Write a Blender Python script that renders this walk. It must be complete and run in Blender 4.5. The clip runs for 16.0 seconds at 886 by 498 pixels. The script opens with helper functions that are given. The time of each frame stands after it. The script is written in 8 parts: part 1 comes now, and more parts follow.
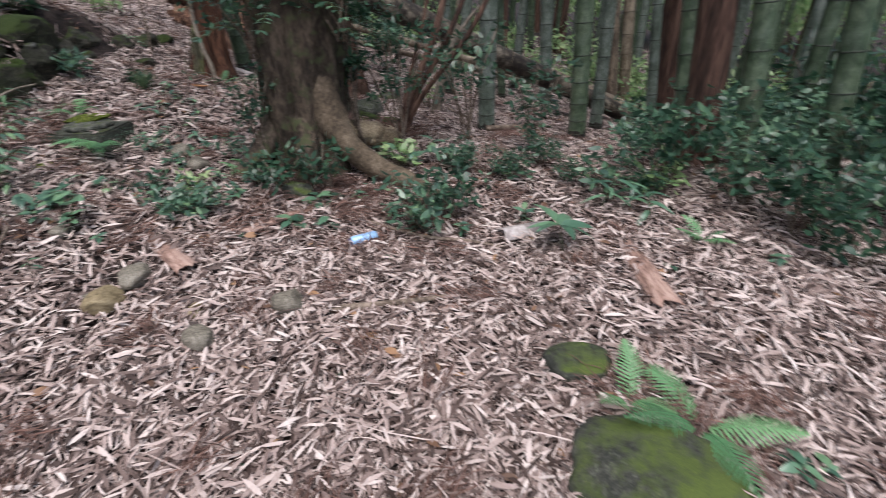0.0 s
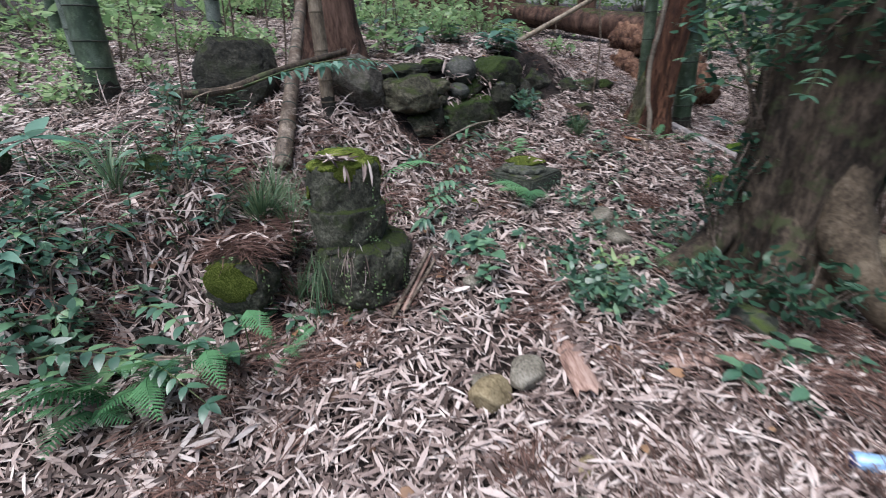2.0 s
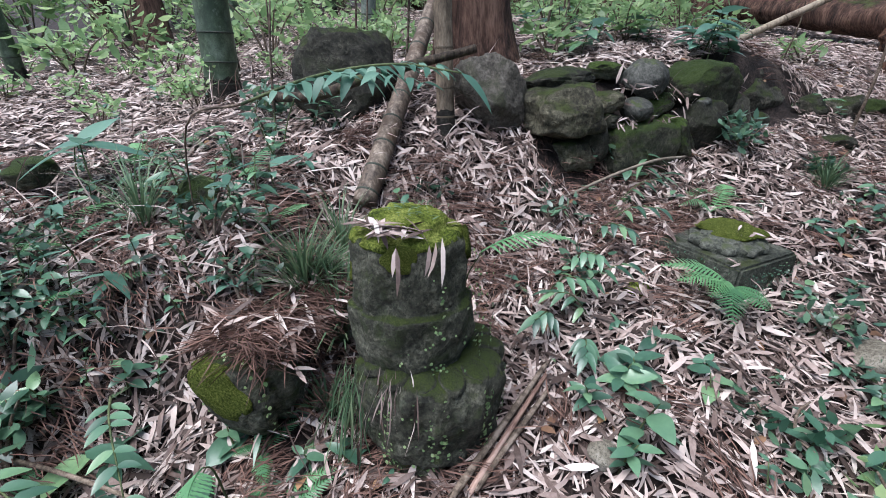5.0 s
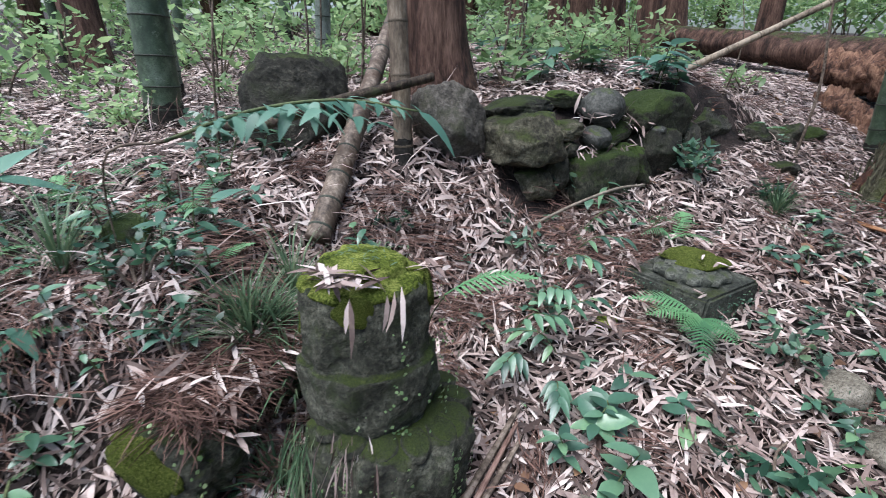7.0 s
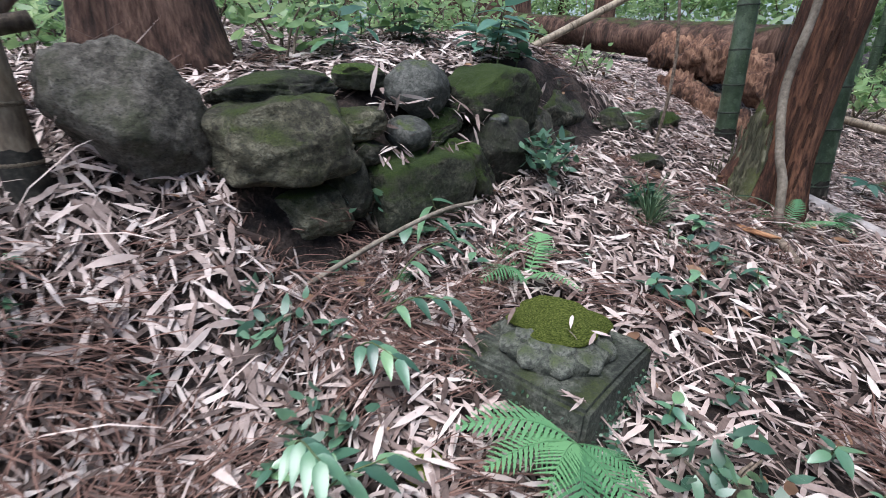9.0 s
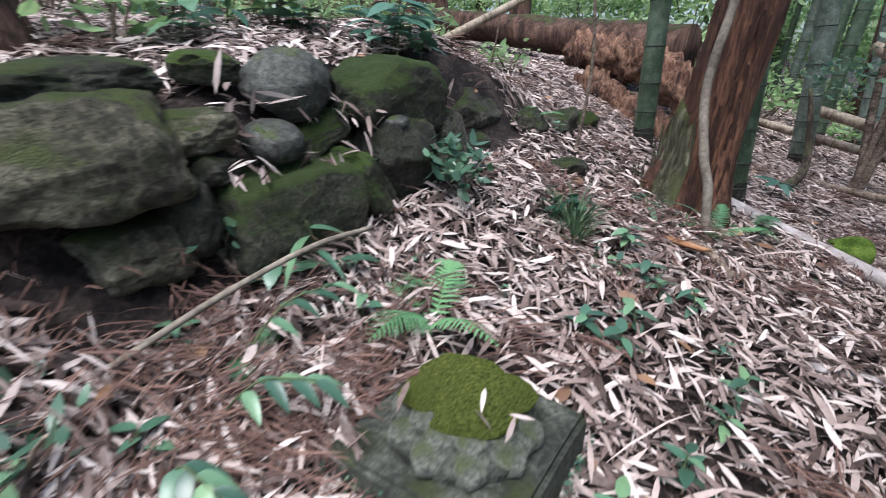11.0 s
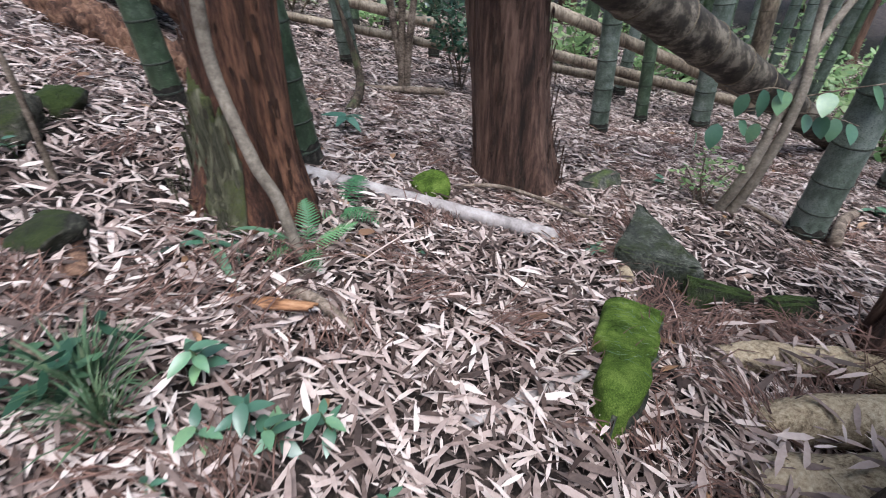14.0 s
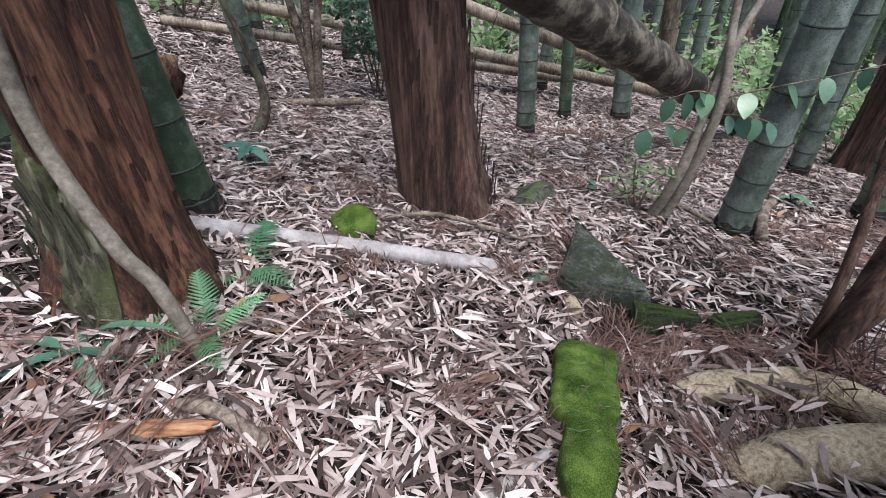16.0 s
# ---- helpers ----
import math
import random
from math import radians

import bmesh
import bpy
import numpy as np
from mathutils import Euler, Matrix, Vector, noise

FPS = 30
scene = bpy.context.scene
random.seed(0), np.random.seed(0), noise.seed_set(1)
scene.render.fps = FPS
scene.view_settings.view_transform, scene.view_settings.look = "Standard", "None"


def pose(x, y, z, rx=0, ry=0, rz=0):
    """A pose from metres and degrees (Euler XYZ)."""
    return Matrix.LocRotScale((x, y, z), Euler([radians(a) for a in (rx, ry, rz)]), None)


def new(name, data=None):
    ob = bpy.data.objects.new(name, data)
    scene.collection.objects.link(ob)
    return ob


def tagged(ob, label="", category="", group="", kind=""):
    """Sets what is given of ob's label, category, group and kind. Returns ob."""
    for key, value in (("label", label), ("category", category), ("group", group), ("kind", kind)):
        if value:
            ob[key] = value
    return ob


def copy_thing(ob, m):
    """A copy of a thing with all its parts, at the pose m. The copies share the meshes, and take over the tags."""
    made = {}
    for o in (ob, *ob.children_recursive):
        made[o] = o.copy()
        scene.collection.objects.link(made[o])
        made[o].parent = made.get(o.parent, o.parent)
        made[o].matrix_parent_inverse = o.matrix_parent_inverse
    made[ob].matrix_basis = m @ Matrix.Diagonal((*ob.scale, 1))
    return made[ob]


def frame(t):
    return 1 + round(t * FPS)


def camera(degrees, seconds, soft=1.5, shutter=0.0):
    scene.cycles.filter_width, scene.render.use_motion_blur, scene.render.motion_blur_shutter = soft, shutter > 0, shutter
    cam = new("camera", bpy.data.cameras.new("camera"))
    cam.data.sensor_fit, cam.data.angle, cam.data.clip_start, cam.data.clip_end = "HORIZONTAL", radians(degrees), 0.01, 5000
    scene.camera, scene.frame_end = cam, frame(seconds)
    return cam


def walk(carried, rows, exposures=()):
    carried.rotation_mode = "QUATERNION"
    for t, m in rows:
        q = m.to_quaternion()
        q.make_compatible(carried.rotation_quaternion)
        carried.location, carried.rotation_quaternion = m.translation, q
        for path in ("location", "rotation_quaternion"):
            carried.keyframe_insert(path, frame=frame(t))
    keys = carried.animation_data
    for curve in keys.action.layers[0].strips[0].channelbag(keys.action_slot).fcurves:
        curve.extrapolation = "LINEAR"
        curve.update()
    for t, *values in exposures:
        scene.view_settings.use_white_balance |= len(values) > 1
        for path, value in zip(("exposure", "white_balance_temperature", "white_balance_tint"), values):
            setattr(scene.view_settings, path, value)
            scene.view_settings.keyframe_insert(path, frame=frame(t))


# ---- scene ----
# ---- camera and walk ----
cam = camera(87.6, 16.0, 0.75, 0.35)
# seconds, place, yaw, pitch, roll
ROWS = [
    (0, 0.030, -0.022, 1.353, 0.08, -30.03, -0.58),
    (0.5, -0.204, 0.117, 1.318, 11.79, -28.48, -0.56),
    (1, -0.446, 0.228, 1.405, 23.20, -27.23, -0.66),
    (1.5, -0.589, 0.352, 1.374, 34.02, -26.26, -0.78),
    (2, -0.804, 0.648, 1.351, 43.22, -25.19, -0.54),
    (2.5, -0.967, 0.865, 1.318, 49.60, -24.53, -0.42),
    (3, -1.181, 1.105, 1.291, 54.60, -24.49, -0.28),
    (3.5, -1.322, 1.239, 1.271, 60.18, -24.98, -0.47),
    (4, -1.458, 1.406, 1.268, 62.49, -25.60, -0.28),
    (4.2, -1.474, 1.429, 1.276, 63.32, -25.96, -0.40),
    (6.3, -1.541, 1.453, 1.338, 62.41, -23.26, 0.70),
    (6.5, -1.557, 1.454, 1.337, 61.53, -23.06, 0.77),
    (7, -1.613, 1.512, 1.324, 58.21, -22.57, 0.72),
    (7.5, -1.703, 1.679, 1.286, 55.54, -22.24, 0.56),
    (8, -1.877, 1.964, 1.298, 51.41, -21.93, 0.50),
    (8.5, -2.005, 2.213, 1.229, 46.36, -22.58, 0.85),
    (8.7, -2.076, 2.326, 1.202, 44.66, -22.73, 0.94),
    (10.8, -2.238, 2.706, 1.146, 35.14, -22.05, 1.69),
    (11, -2.271, 2.817, 1.155, 33.65, -22.70, 1.88),
    (11.5, -2.204, 3.132, 1.295, 30.43, -22.89, 0.97),
    (12, -2.207, 3.227, 1.326, 24.59, -24.26, 0.87),
    (12.5, -2.229, 3.396, 1.262, 13.78, -27.20, 1.09),
    (13, -2.291, 3.580, 1.315, 1.76, -30.80, 0.58),
    (13.5, -2.271, 3.657, 1.368, -8.40, -33.43, 0.40),
    (14, -2.225, 3.757, 1.383, -14.48, -35.02, 0.12),
    (14.5, -2.164, 3.916, 1.407, -18.96, -36.56, -0.62),
    (15, -2.122, 3.982, 1.423, -20.68, -37.36, -0.86),
    (15.5, -2.108, 4.019, 1.429, -22.24, -36.81, -0.77),
    (16, -2.097, 4.039, 1.440, -23.72, -36.22, -0.17),
]
walk(cam, [(t, pose(x, y, z, 0, 0, yaw) @ pose(0, 0, 0, 90 + pitch) @ pose(0, 0, 0, 0, 0, roll))
           for t, x, y, z, yaw, pitch, roll in ROWS], [
    (0.0, 0.64, 6200, 13), (1.0, 0.52, 6150, 12), (1.7, 0.7, 5950, 11), (2.5, 0.82, 5800, 10), (4.0, 0.97, 5780, 10), (8.0, 1.13, 5780, 10), (11.5, 1.3, 5850, 10), (16.0, 1.36, 5800, 9)])

# ---- sky and light: overcast day under a high canopy ----
world = bpy.data.worlds.new("world")
scene.world = world
world.use_nodes = True
sky = world.node_tree.nodes.new("ShaderNodeTexSky")
sky.sky_type, sky.sun_disc = "NISHITA", False
sky.sun_elevation, sky.sun_rotation = radians(62), radians(200)
sky.dust_density, sky.ozone_density = 4.0, 1.0
background = world.node_tree.nodes["Background"]
world.node_tree.links.new(sky.outputs["Color"], background.inputs["Color"])
background.inputs["Strength"].default_value = 0.1
sun = new("sun", bpy.data.lights.new("sun", "SUN"))
sun.data.energy, sun.data.angle, sun.data.color = 2.6, radians(45), (1.0, 0.96, 0.92)
sun.matrix_world = pose(0, 0, 20, 18, 0, 20)

# ---- materials ----
def node(nt, kind, **values):
    n = nt.nodes.new("ShaderNode" + kind)
    for key, value in values.items():
        n.inputs[key.replace("_", " ")].default_value = value
    return n


def ramp(nt, fac, stops):
    r = nt.nodes.new("ShaderNodeValToRGB")
    while len(r.color_ramp.elements) < len(stops):
        r.color_ramp.elements.new(0.5)
    for e, (p, c) in zip(r.color_ramp.elements, stops):
        e.position, e.color = p, (*c, 1)
    nt.links.new(fac, r.inputs["Fac"])
    return r.outputs["Color"]


def blend(nt, fac, a, b, how="MIX"):
    m = nt.nodes.new("ShaderNodeMix")
    m.data_type, m.blend_type = "RGBA", how
    for sock, value in ((m.inputs[0], fac), (m.inputs[6], a), (m.inputs[7], b)):
        if isinstance(value, (int, float)):
            sock.default_value = value
        elif isinstance(value, tuple):
            sock.default_value = (*value, 1)
        else:
            nt.links.new(value, sock)
    return m.outputs[2]


def sums(nt, how, a, b, c=None):
    m = nt.nodes.new("ShaderNodeMath")
    m.operation = how
    for sock, value in zip(m.inputs, (a, b, c)):
        if value is None:
            continue
        if isinstance(value, (int, float)):
            sock.default_value = value
        else:
            nt.links.new(value, sock)
    return m.outputs[0]


def spots(nt, scale, stretch=(1, 1, 1), detail=5.0, rough=0.6):
    """Noise in the object's own metres."""
    tc, mp = nt.nodes.new("ShaderNodeTexCoord"), nt.nodes.new("ShaderNodeMapping")
    mp.inputs["Scale"].default_value = stretch
    nt.links.new(tc.outputs["Object"], mp.inputs["Vector"])
    n = node(nt, "TexNoise", Scale=scale, Detail=detail, Roughness=rough)
    nt.links.new(mp.outputs["Vector"], n.inputs["Vector"])
    return n.outputs["Fac"]


def surface(name, stops, scale=6.0, fine=60.0, stretch=(1, 1, 1), rough=0.85, bump=0.4, depth=0.01,
            moss=0.0, moss_low=0.1, moss_colour=(0.065, 0.095, 0.02), vary=0.0, stain=None, gloss=0.35, lichen=None):
    """Broad and fine variation, relief, and moss that sits on what faces up."""
    mat = bpy.data.materials.new(name)
    mat.use_nodes = True
    nt = mat.node_tree
    p = nt.nodes["Principled BSDF"]
    broad, grain = spots(nt, scale, stretch), spots(nt, fine, stretch, 6.0, 0.7)
    fac = sums(nt, "MULTIPLY_ADD", grain, 1.7, sums(nt, "MULTIPLY_ADD", broad, 1.5, -1.1))
    if vary:
        info = nt.nodes.new("ShaderNodeObjectInfo")
        fac = sums(nt, "ADD", fac, sums(nt, "MULTIPLY_ADD", info.outputs["Random"], vary, -vary / 2))
    colour = ramp(nt, fac, stops)
    if stain:
        colour = blend(nt, ramp(nt, spots(nt, scale * 1.7, (1, 1, 1), 4.0), [(0.52, (0, 0, 0)), (0.66, (1, 1, 1))]), colour, stain)
    if lichen:
        colour = blend(nt, ramp(nt, spots(nt, 26.0, (1, 1, 1), 5.0, 0.75), [(0.6, (0, 0, 0)), (0.68, (0.8, 0.8, 0.8))]), colour, lichen)
        colour = blend(nt, ramp(nt, spots(nt, 150.0, (1, 1, 1), 3.0, 0.8), [(0.3, (1, 1, 1)), (0.5, (0, 0, 0))]), colour, tuple(c * 0.12 for c in lichen))
    height = sums(nt, "MULTIPLY_ADD", grain, 0.6, broad)
    if moss:
        geo, sep = nt.nodes.new("ShaderNodeNewGeometry"), nt.nodes.new("ShaderNodeSeparateXYZ")
        nt.links.new(geo.outputs["Normal"], sep.inputs[0])
        patch = spots(nt, 5.0, (1, 1, 1), 6.0, 0.65)
        fluff = spots(nt, 220.0, (1, 1, 1), 3.0, 0.7)
        amount = sums(nt, "ADD", sums(nt, "MULTIPLY_ADD", sep.outputs["Z"], 0.75, -moss_low - 0.75), sums(nt, "MULTIPLY_ADD", patch, 1.6, moss - 0.8))
        amount = sums(nt, "MULTIPLY_ADD", fluff, 0.25, amount)
        fac_moss = ramp(nt, amount, [(0.0, (0, 0, 0)), (0.28, (1, 1, 1))])
        r, g, b = moss_colour
        green = ramp(nt, sums(nt, "MULTIPLY_ADD", fluff, 0.6, sums(nt, "MULTIPLY", patch, 0.4)),
                     [(0.25, (r * 0.35, g * 0.4, b * 0.4)), (0.5, moss_colour), (0.75, (r * 2.0, g * 1.7, b * 1.5))])
        colour = blend(nt, fac_moss, colour, green)
        height = sums(nt, "ADD", height, sums(nt, "MULTIPLY", fac_moss, sums(nt, "MULTIPLY", fluff, 1.2)))
    nt.links.new(colour, p.inputs["Base Color"])
    p.inputs["Roughness"].default_value = rough
    p.inputs["Specular IOR Level"].default_value = gloss
    b = node(nt, "Bump", Strength=bump, Distance=depth)
    nt.links.new(height, b.inputs["Height"])
    nt.links.new(b.outputs["Normal"], p.inputs["Normal"])
    return mat


def leafy(name, stops, rough=0.45, through_light=0.3, per_island=False, veins=0.0, gloss=0.4):
    """A leaf: colour by leaf, faint mottling, some light through it."""
    mat = bpy.data.materials.new(name)
    mat.use_nodes = True
    nt = mat.node_tree
    p, out = nt.nodes["Principled BSDF"], nt.nodes["Material Output"]
    if per_island:
        rnd = nt.nodes.new("ShaderNodeNewGeometry").outputs["Random Per Island"]
    else:
        rnd = nt.nodes.new("ShaderNodeObjectInfo").outputs["Random"]
    mott = spots(nt, 60.0, (1, 1, 1), 4.0)
    colour = ramp(nt, sums(nt, "MULTIPLY_ADD", mott, 0.3, sums(nt, "MULTIPLY_ADD", rnd, 0.85, -0.07)), stops)
    nt.links.new(colour, p.inputs["Base Color"])
    p.inputs["Roughness"].default_value = rough
    p.inputs["Specular IOR Level"].default_value = gloss
    tr, mx = nt.nodes.new("ShaderNodeBsdfTranslucent"), nt.nodes.new("ShaderNodeMixShader")
    nt.links.new(colour, tr.inputs["Color"])
    mx.inputs[0].default_value = through_light
    nt.links.new(p.outputs[0], mx.inputs[1])
    nt.links.new(tr.outputs[0], mx.inputs[2])
    nt.links.new(mx.outputs[0], out.inputs["Surface"])
    return mat


SOIL = surface("soil", [(0.25, (0.006, 0.004, 0.0035)), (0.5, (0.018, 0.012, 0.010)), (0.8, (0.055, 0.04, 0.033))], 9, 55, rough=0.95, bump=0.9, depth=0.02)
LITTER = leafy("dry_bamboo_leaf", [(0.0, (0.02, 0.012, 0.009)), (0.2, (0.06, 0.038, 0.031)), (0.42, (0.21, 0.153, 0.134)), (0.65, (0.41, 0.327, 0.295)), (0.85, (0.555, 0.47, 0.432)), (0.95, (0.64, 0.57, 0.53)), (1.0, (0.34, 0.2, 0.105))], 0.65, 0.1, True)
BROWN_LEAF = leafy("brown_broad_leaf", [(0.0, (0.07, 0.04, 0.028)), (0.5, (0.19, 0.105, 0.06)), (0.85, (0.33, 0.19, 0.10)), (1.0, (0.36, 0.27, 0.19))], 0.6, 0.15, True)
TWIG = leafy("dry_cedar_twig", [(0.0, (0.05, 0.028, 0.022)), (0.6, (0.12, 0.065, 0.05)), (1.0, (0.19, 0.11, 0.085))], 0.8, 0.05, True)
STONE = surface("old_stone", [(0.2, (0.018, 0.02, 0.016)), (0.5, (0.05, 0.053, 0.042)), (0.85, (0.13, 0.13, 0.105))], 5, 45, bump=0.6, depth=0.015, moss=0.4, moss_low=0.3, vary=0.25, stain=(0.045, 0.06, 0.02), lichen=(0.11, 0.12, 0.09))
CARVED = surface("carved_stone", [(0.2, (0.018, 0.019, 0.014)), (0.5, (0.058, 0.06, 0.042)), (0.85, (0.16, 0.16, 0.12))], 7, 60, bump=1.0, depth=0.025, moss=0.34, moss_low=0.1, moss_colour=(0.06, 0.088, 0.016), stain=(0.034, 0.045, 0.017), lichen=(0.085, 0.1, 0.07))
BARE_STONE = surface("dark_cut_stone", [(0.2, (0.017, 0.02, 0.015)), (0.5, (0.052, 0.057, 0.044)), (0.85, (0.13, 0.135, 0.11))], 7, 60, bump=0.9, depth=0.02, moss=0.12, moss_low=0.25, moss_colour=(0.05, 0.07, 0.014), stain=(0.026, 0.034, 0.015), lichen=(0.09, 0.1, 0.08))
MOSSY_BLOCK = surface("mossy_block", [(0.15, (0.014, 0.015, 0.010)), (0.5, (0.048, 0.05, 0.032)), (0.9, (0.15, 0.145, 0.10))], 5, 48, bump=1.0, depth=0.03, moss=0.42, moss_low=-0.12, moss_colour=(0.05, 0.084, 0.015), vary=0.3, stain=(0.03, 0.042, 0.014), lichen=(0.09, 0.095, 0.065))
GREEN_BLOCK = surface("moss_furred_stone", [(0.15, (0.02, 0.02, 0.014)), (0.5, (0.055, 0.058, 0.038)), (0.9, (0.15, 0.15, 0.10))], 5, 48, bump=1.0, depth=0.03, moss=0.55, moss_low=0.0, moss_colour=(0.07, 0.12, 0.019), vary=0.2, stain=(0.04, 0.055, 0.016))
BROWN_BLOCK = surface("olive_brown_block", [(0.15, (0.026, 0.024, 0.016)), (0.5, (0.105, 0.098, 0.064)), (0.9, (0.26, 0.24, 0.17))], 4, 40, bump=1.0, depth=0.03, moss=0.22, moss_low=0.1, moss_colour=(0.07, 0.10, 0.02), vary=0.25, stain=(0.045, 0.052, 0.02), lichen=(0.16, 0.15, 0.11))
# Darker wall stone: shade on low and far blocks put into its colour.
SHADED_BLOCK = surface("shaded_block", [(0.15, (0.012, 0.012, 0.009)), (0.5, (0.042, 0.041, 0.03)), (0.9, (0.14, 0.13, 0.10))], 5, 45, bump=1.0, depth=0.03, moss=0.2, moss_low=0.05, moss_colour=(0.05, 0.075, 0.016), vary=0.35, stain=(0.025, 0.03, 0.014), lichen=(0.08, 0.08, 0.06))
LEAN_STONE = surface("warm_grey_stone", [(0.15, (0.03, 0.026, 0.021)), (0.5, (0.10, 0.09, 0.074)), (0.9, (0.22, 0.20, 0.17))], 4, 45, bump=0.9, depth=0.025, moss=0.05, moss_low=0.15, stain=(0.05, 0.052, 0.03), lichen=(0.15, 0.14, 0.115))
MOSS = surface("thick_moss", [(0.15, (0.022, 0.034, 0.007)), (0.5, (0.11, 0.145, 0.024)), (0.85, (0.31, 0.34, 0.09))], 14, 150, rough=1.0, bump=1.0, depth=0.02, gloss=0.1)
SLAB_MOSS = surface("sheet_moss", [(0.15, (0.022, 0.04, 0.008)), (0.5, (0.078, 0.13, 0.021)), (0.9, (0.2, 0.275, 0.06))], 12, 260, rough=1.0, bump=1.0, depth=0.015, gloss=0.1)
GREY_STONE = surface("grey_boulder", [(0.15, (0.024, 0.025, 0.022)), (0.5, (0.062, 0.064, 0.056)), (0.9, (0.14, 0.14, 0.125))], 5, 50, bump=0.7, depth=0.02, moss=0.25, moss_low=0.25, lichen=(0.16, 0.175, 0.16))
ORANGE = surface("orange_bark", [(0.2, (0.10, 0.042, 0.02)), (0.5, (0.27, 0.135, 0.065)), (0.85, (0.43, 0.26, 0.15))], 8, 60, (1, 0.15, 1), 0.85, 0.6, 0.008)
COBBLE = surface("river_stone", [(0.2, (0.07, 0.06, 0.045)), (0.5, (0.15, 0.135, 0.105)), (0.85, (0.25, 0.23, 0.19))], 8, 90, bump=0.4, depth=0.006, vary=0.3, lichen=(0.2, 0.19, 0.14))
OCHRE = surface("ochre_river_stone", [(0.15, (0.08, 0.06, 0.03)), (0.5, (0.19, 0.15, 0.085)), (0.9, (0.31, 0.26, 0.16))], 8, 90, bump=0.4, depth=0.006)
GREEN_CULM = surface("green_bamboo", [(0.2, (0.022, 0.04, 0.02)), (0.5, (0.05, 0.08, 0.044)), (0.85, (0.12, 0.16, 0.10))], 4, 22, (1, 1, 0.7), 0.42, 0.15, 0.004, vary=0.3, gloss=0.5, stain=(0.10, 0.135, 0.095), lichen=(0.16, 0.19, 0.15))
GREY_CULM = surface("bloomy_bamboo", [(0.1, (0.045, 0.062, 0.045)), (0.5, (0.11, 0.14, 0.112)), (0.9, (0.23, 0.265, 0.235))], 4, 22, (1, 1, 0.7), 0.5, 0.15, 0.004, vary=0.3, stain=(0.17, 0.2, 0.18), lichen=(0.2, 0.22, 0.195))
TAN_CULM = surface("dead_bamboo", [(0.2, (0.06, 0.044, 0.032)), (0.5, (0.165, 0.13, 0.092)), (0.85, (0.33, 0.275, 0.205))], 4, 45, (1, 1, 0.3), 0.6, 0.2, 0.004, vary=0.3)
DARK_CULM = surface("mouldering_bamboo", [(0.28, (0.014, 0.011, 0.009)), (0.5, (0.055, 0.045, 0.034)), (0.72, (0.2, 0.172, 0.134))], 4, 11, (1, 1, 1), 0.7, 0.3, 0.006, stain=(0.03, 0.024, 0.018))
BLACK_FOOT = surface("blackened_foot", [(0.2, (0.008, 0.007, 0.006)), (0.5, (0.022, 0.02, 0.016)), (0.85, (0.07, 0.065, 0.05))], 9, 40, (1, 1, 1), 0.8, 0.4, 0.006)
DEAD_CULM = surface("grey_dead_bamboo", [(0.15, (0.03, 0.022, 0.016)), (0.5, (0.11, 0.083, 0.062)), (0.9, (0.30, 0.25, 0.20))], 5, 45, (1, 1, 0.3), 0.65, 0.3, 0.005, stain=(0.06, 0.036, 0.022))
NODE_RING = surface("bamboo_node", [(0.3, (0.015, 0.02, 0.014)), (0.7, (0.05, 0.06, 0.045))], 20, 80, rough=0.7)
PALE_NODE = surface("pale_node", [(0.3, (0.06, 0.045, 0.03)), (0.7, (0.16, 0.13, 0.09))], 20, 80, rough=0.7)
CEDAR = surface("cedar_bark", [(0.2, (0.016, 0.009, 0.006)), (0.5, (0.072, 0.038, 0.027)), (0.9, (0.18, 0.11, 0.08))], 8, 45, (1, 1, 0.11), 0.9, 1.0, 0.035, moss=-0.25, moss_low=-0.3, moss_colour=(0.08, 0.10, 0.03))
RED_CEDAR = surface("red_cedar_bark", [(0.15, (0.012, 0.006, 0.004)), (0.5, (0.066, 0.028, 0.017)), (0.9, (0.22, 0.105, 0.06))], 8, 75, (1, 1, 0.12), 0.85, 1.0, 0.03)
OLD_BARK = surface("old_tree_bark", [(0.2, (0.012, 0.009, 0.006)), (0.5, (0.046, 0.034, 0.024)), (0.9, (0.14, 0.108, 0.078))], 6, 50, (1, 1, 0.35), 0.9, 0.8, 0.03, stain=(0.06, 0.07, 0.03))
ROOT = surface("root_bark", [(0.15, (0.10, 0.07, 0.042)), (0.5, (0.31, 0.245, 0.16)), (0.9, (0.50, 0.42, 0.30))], 5, 70, rough=0.9, bump=0.8, depth=0.015)
OLD_ROOT = surface("old_root_bark", [(0.1, (0.035, 0.026, 0.017)), (0.5, (0.09, 0.068, 0.045)), (0.95, (0.17, 0.135, 0.095))], 5, 40, rough=0.9, bump=0.8, depth=0.015)
ROTTEN = surface("rotten_red_wood", [(0.25, (0.028, 0.014, 0.01)), (0.5, (0.11, 0.056, 0.036)), (0.85, (0.29, 0.17, 0.11))], 5, 35, (1, 1, 0.25), 0.95, 1.0, 0.05)
PALE_LOG = surface("weathered_pale_wood", [(0.0, (0.13, 0.11, 0.105)), (0.5, (0.29, 0.26, 0.25)), (1.0, (0.46, 0.43, 0.42))], 6, 25, (1, 1, 0.15), 0.85, 0.5, 0.008)
BARK_SLAB = surface("bark_slab", [(0.25, (0.12, 0.07, 0.055)), (0.5, (0.26, 0.165, 0.13)), (0.8, (0.38, 0.27, 0.225))], 6, 60, (1, 0.2, 1), 0.9, 0.6, 0.008)
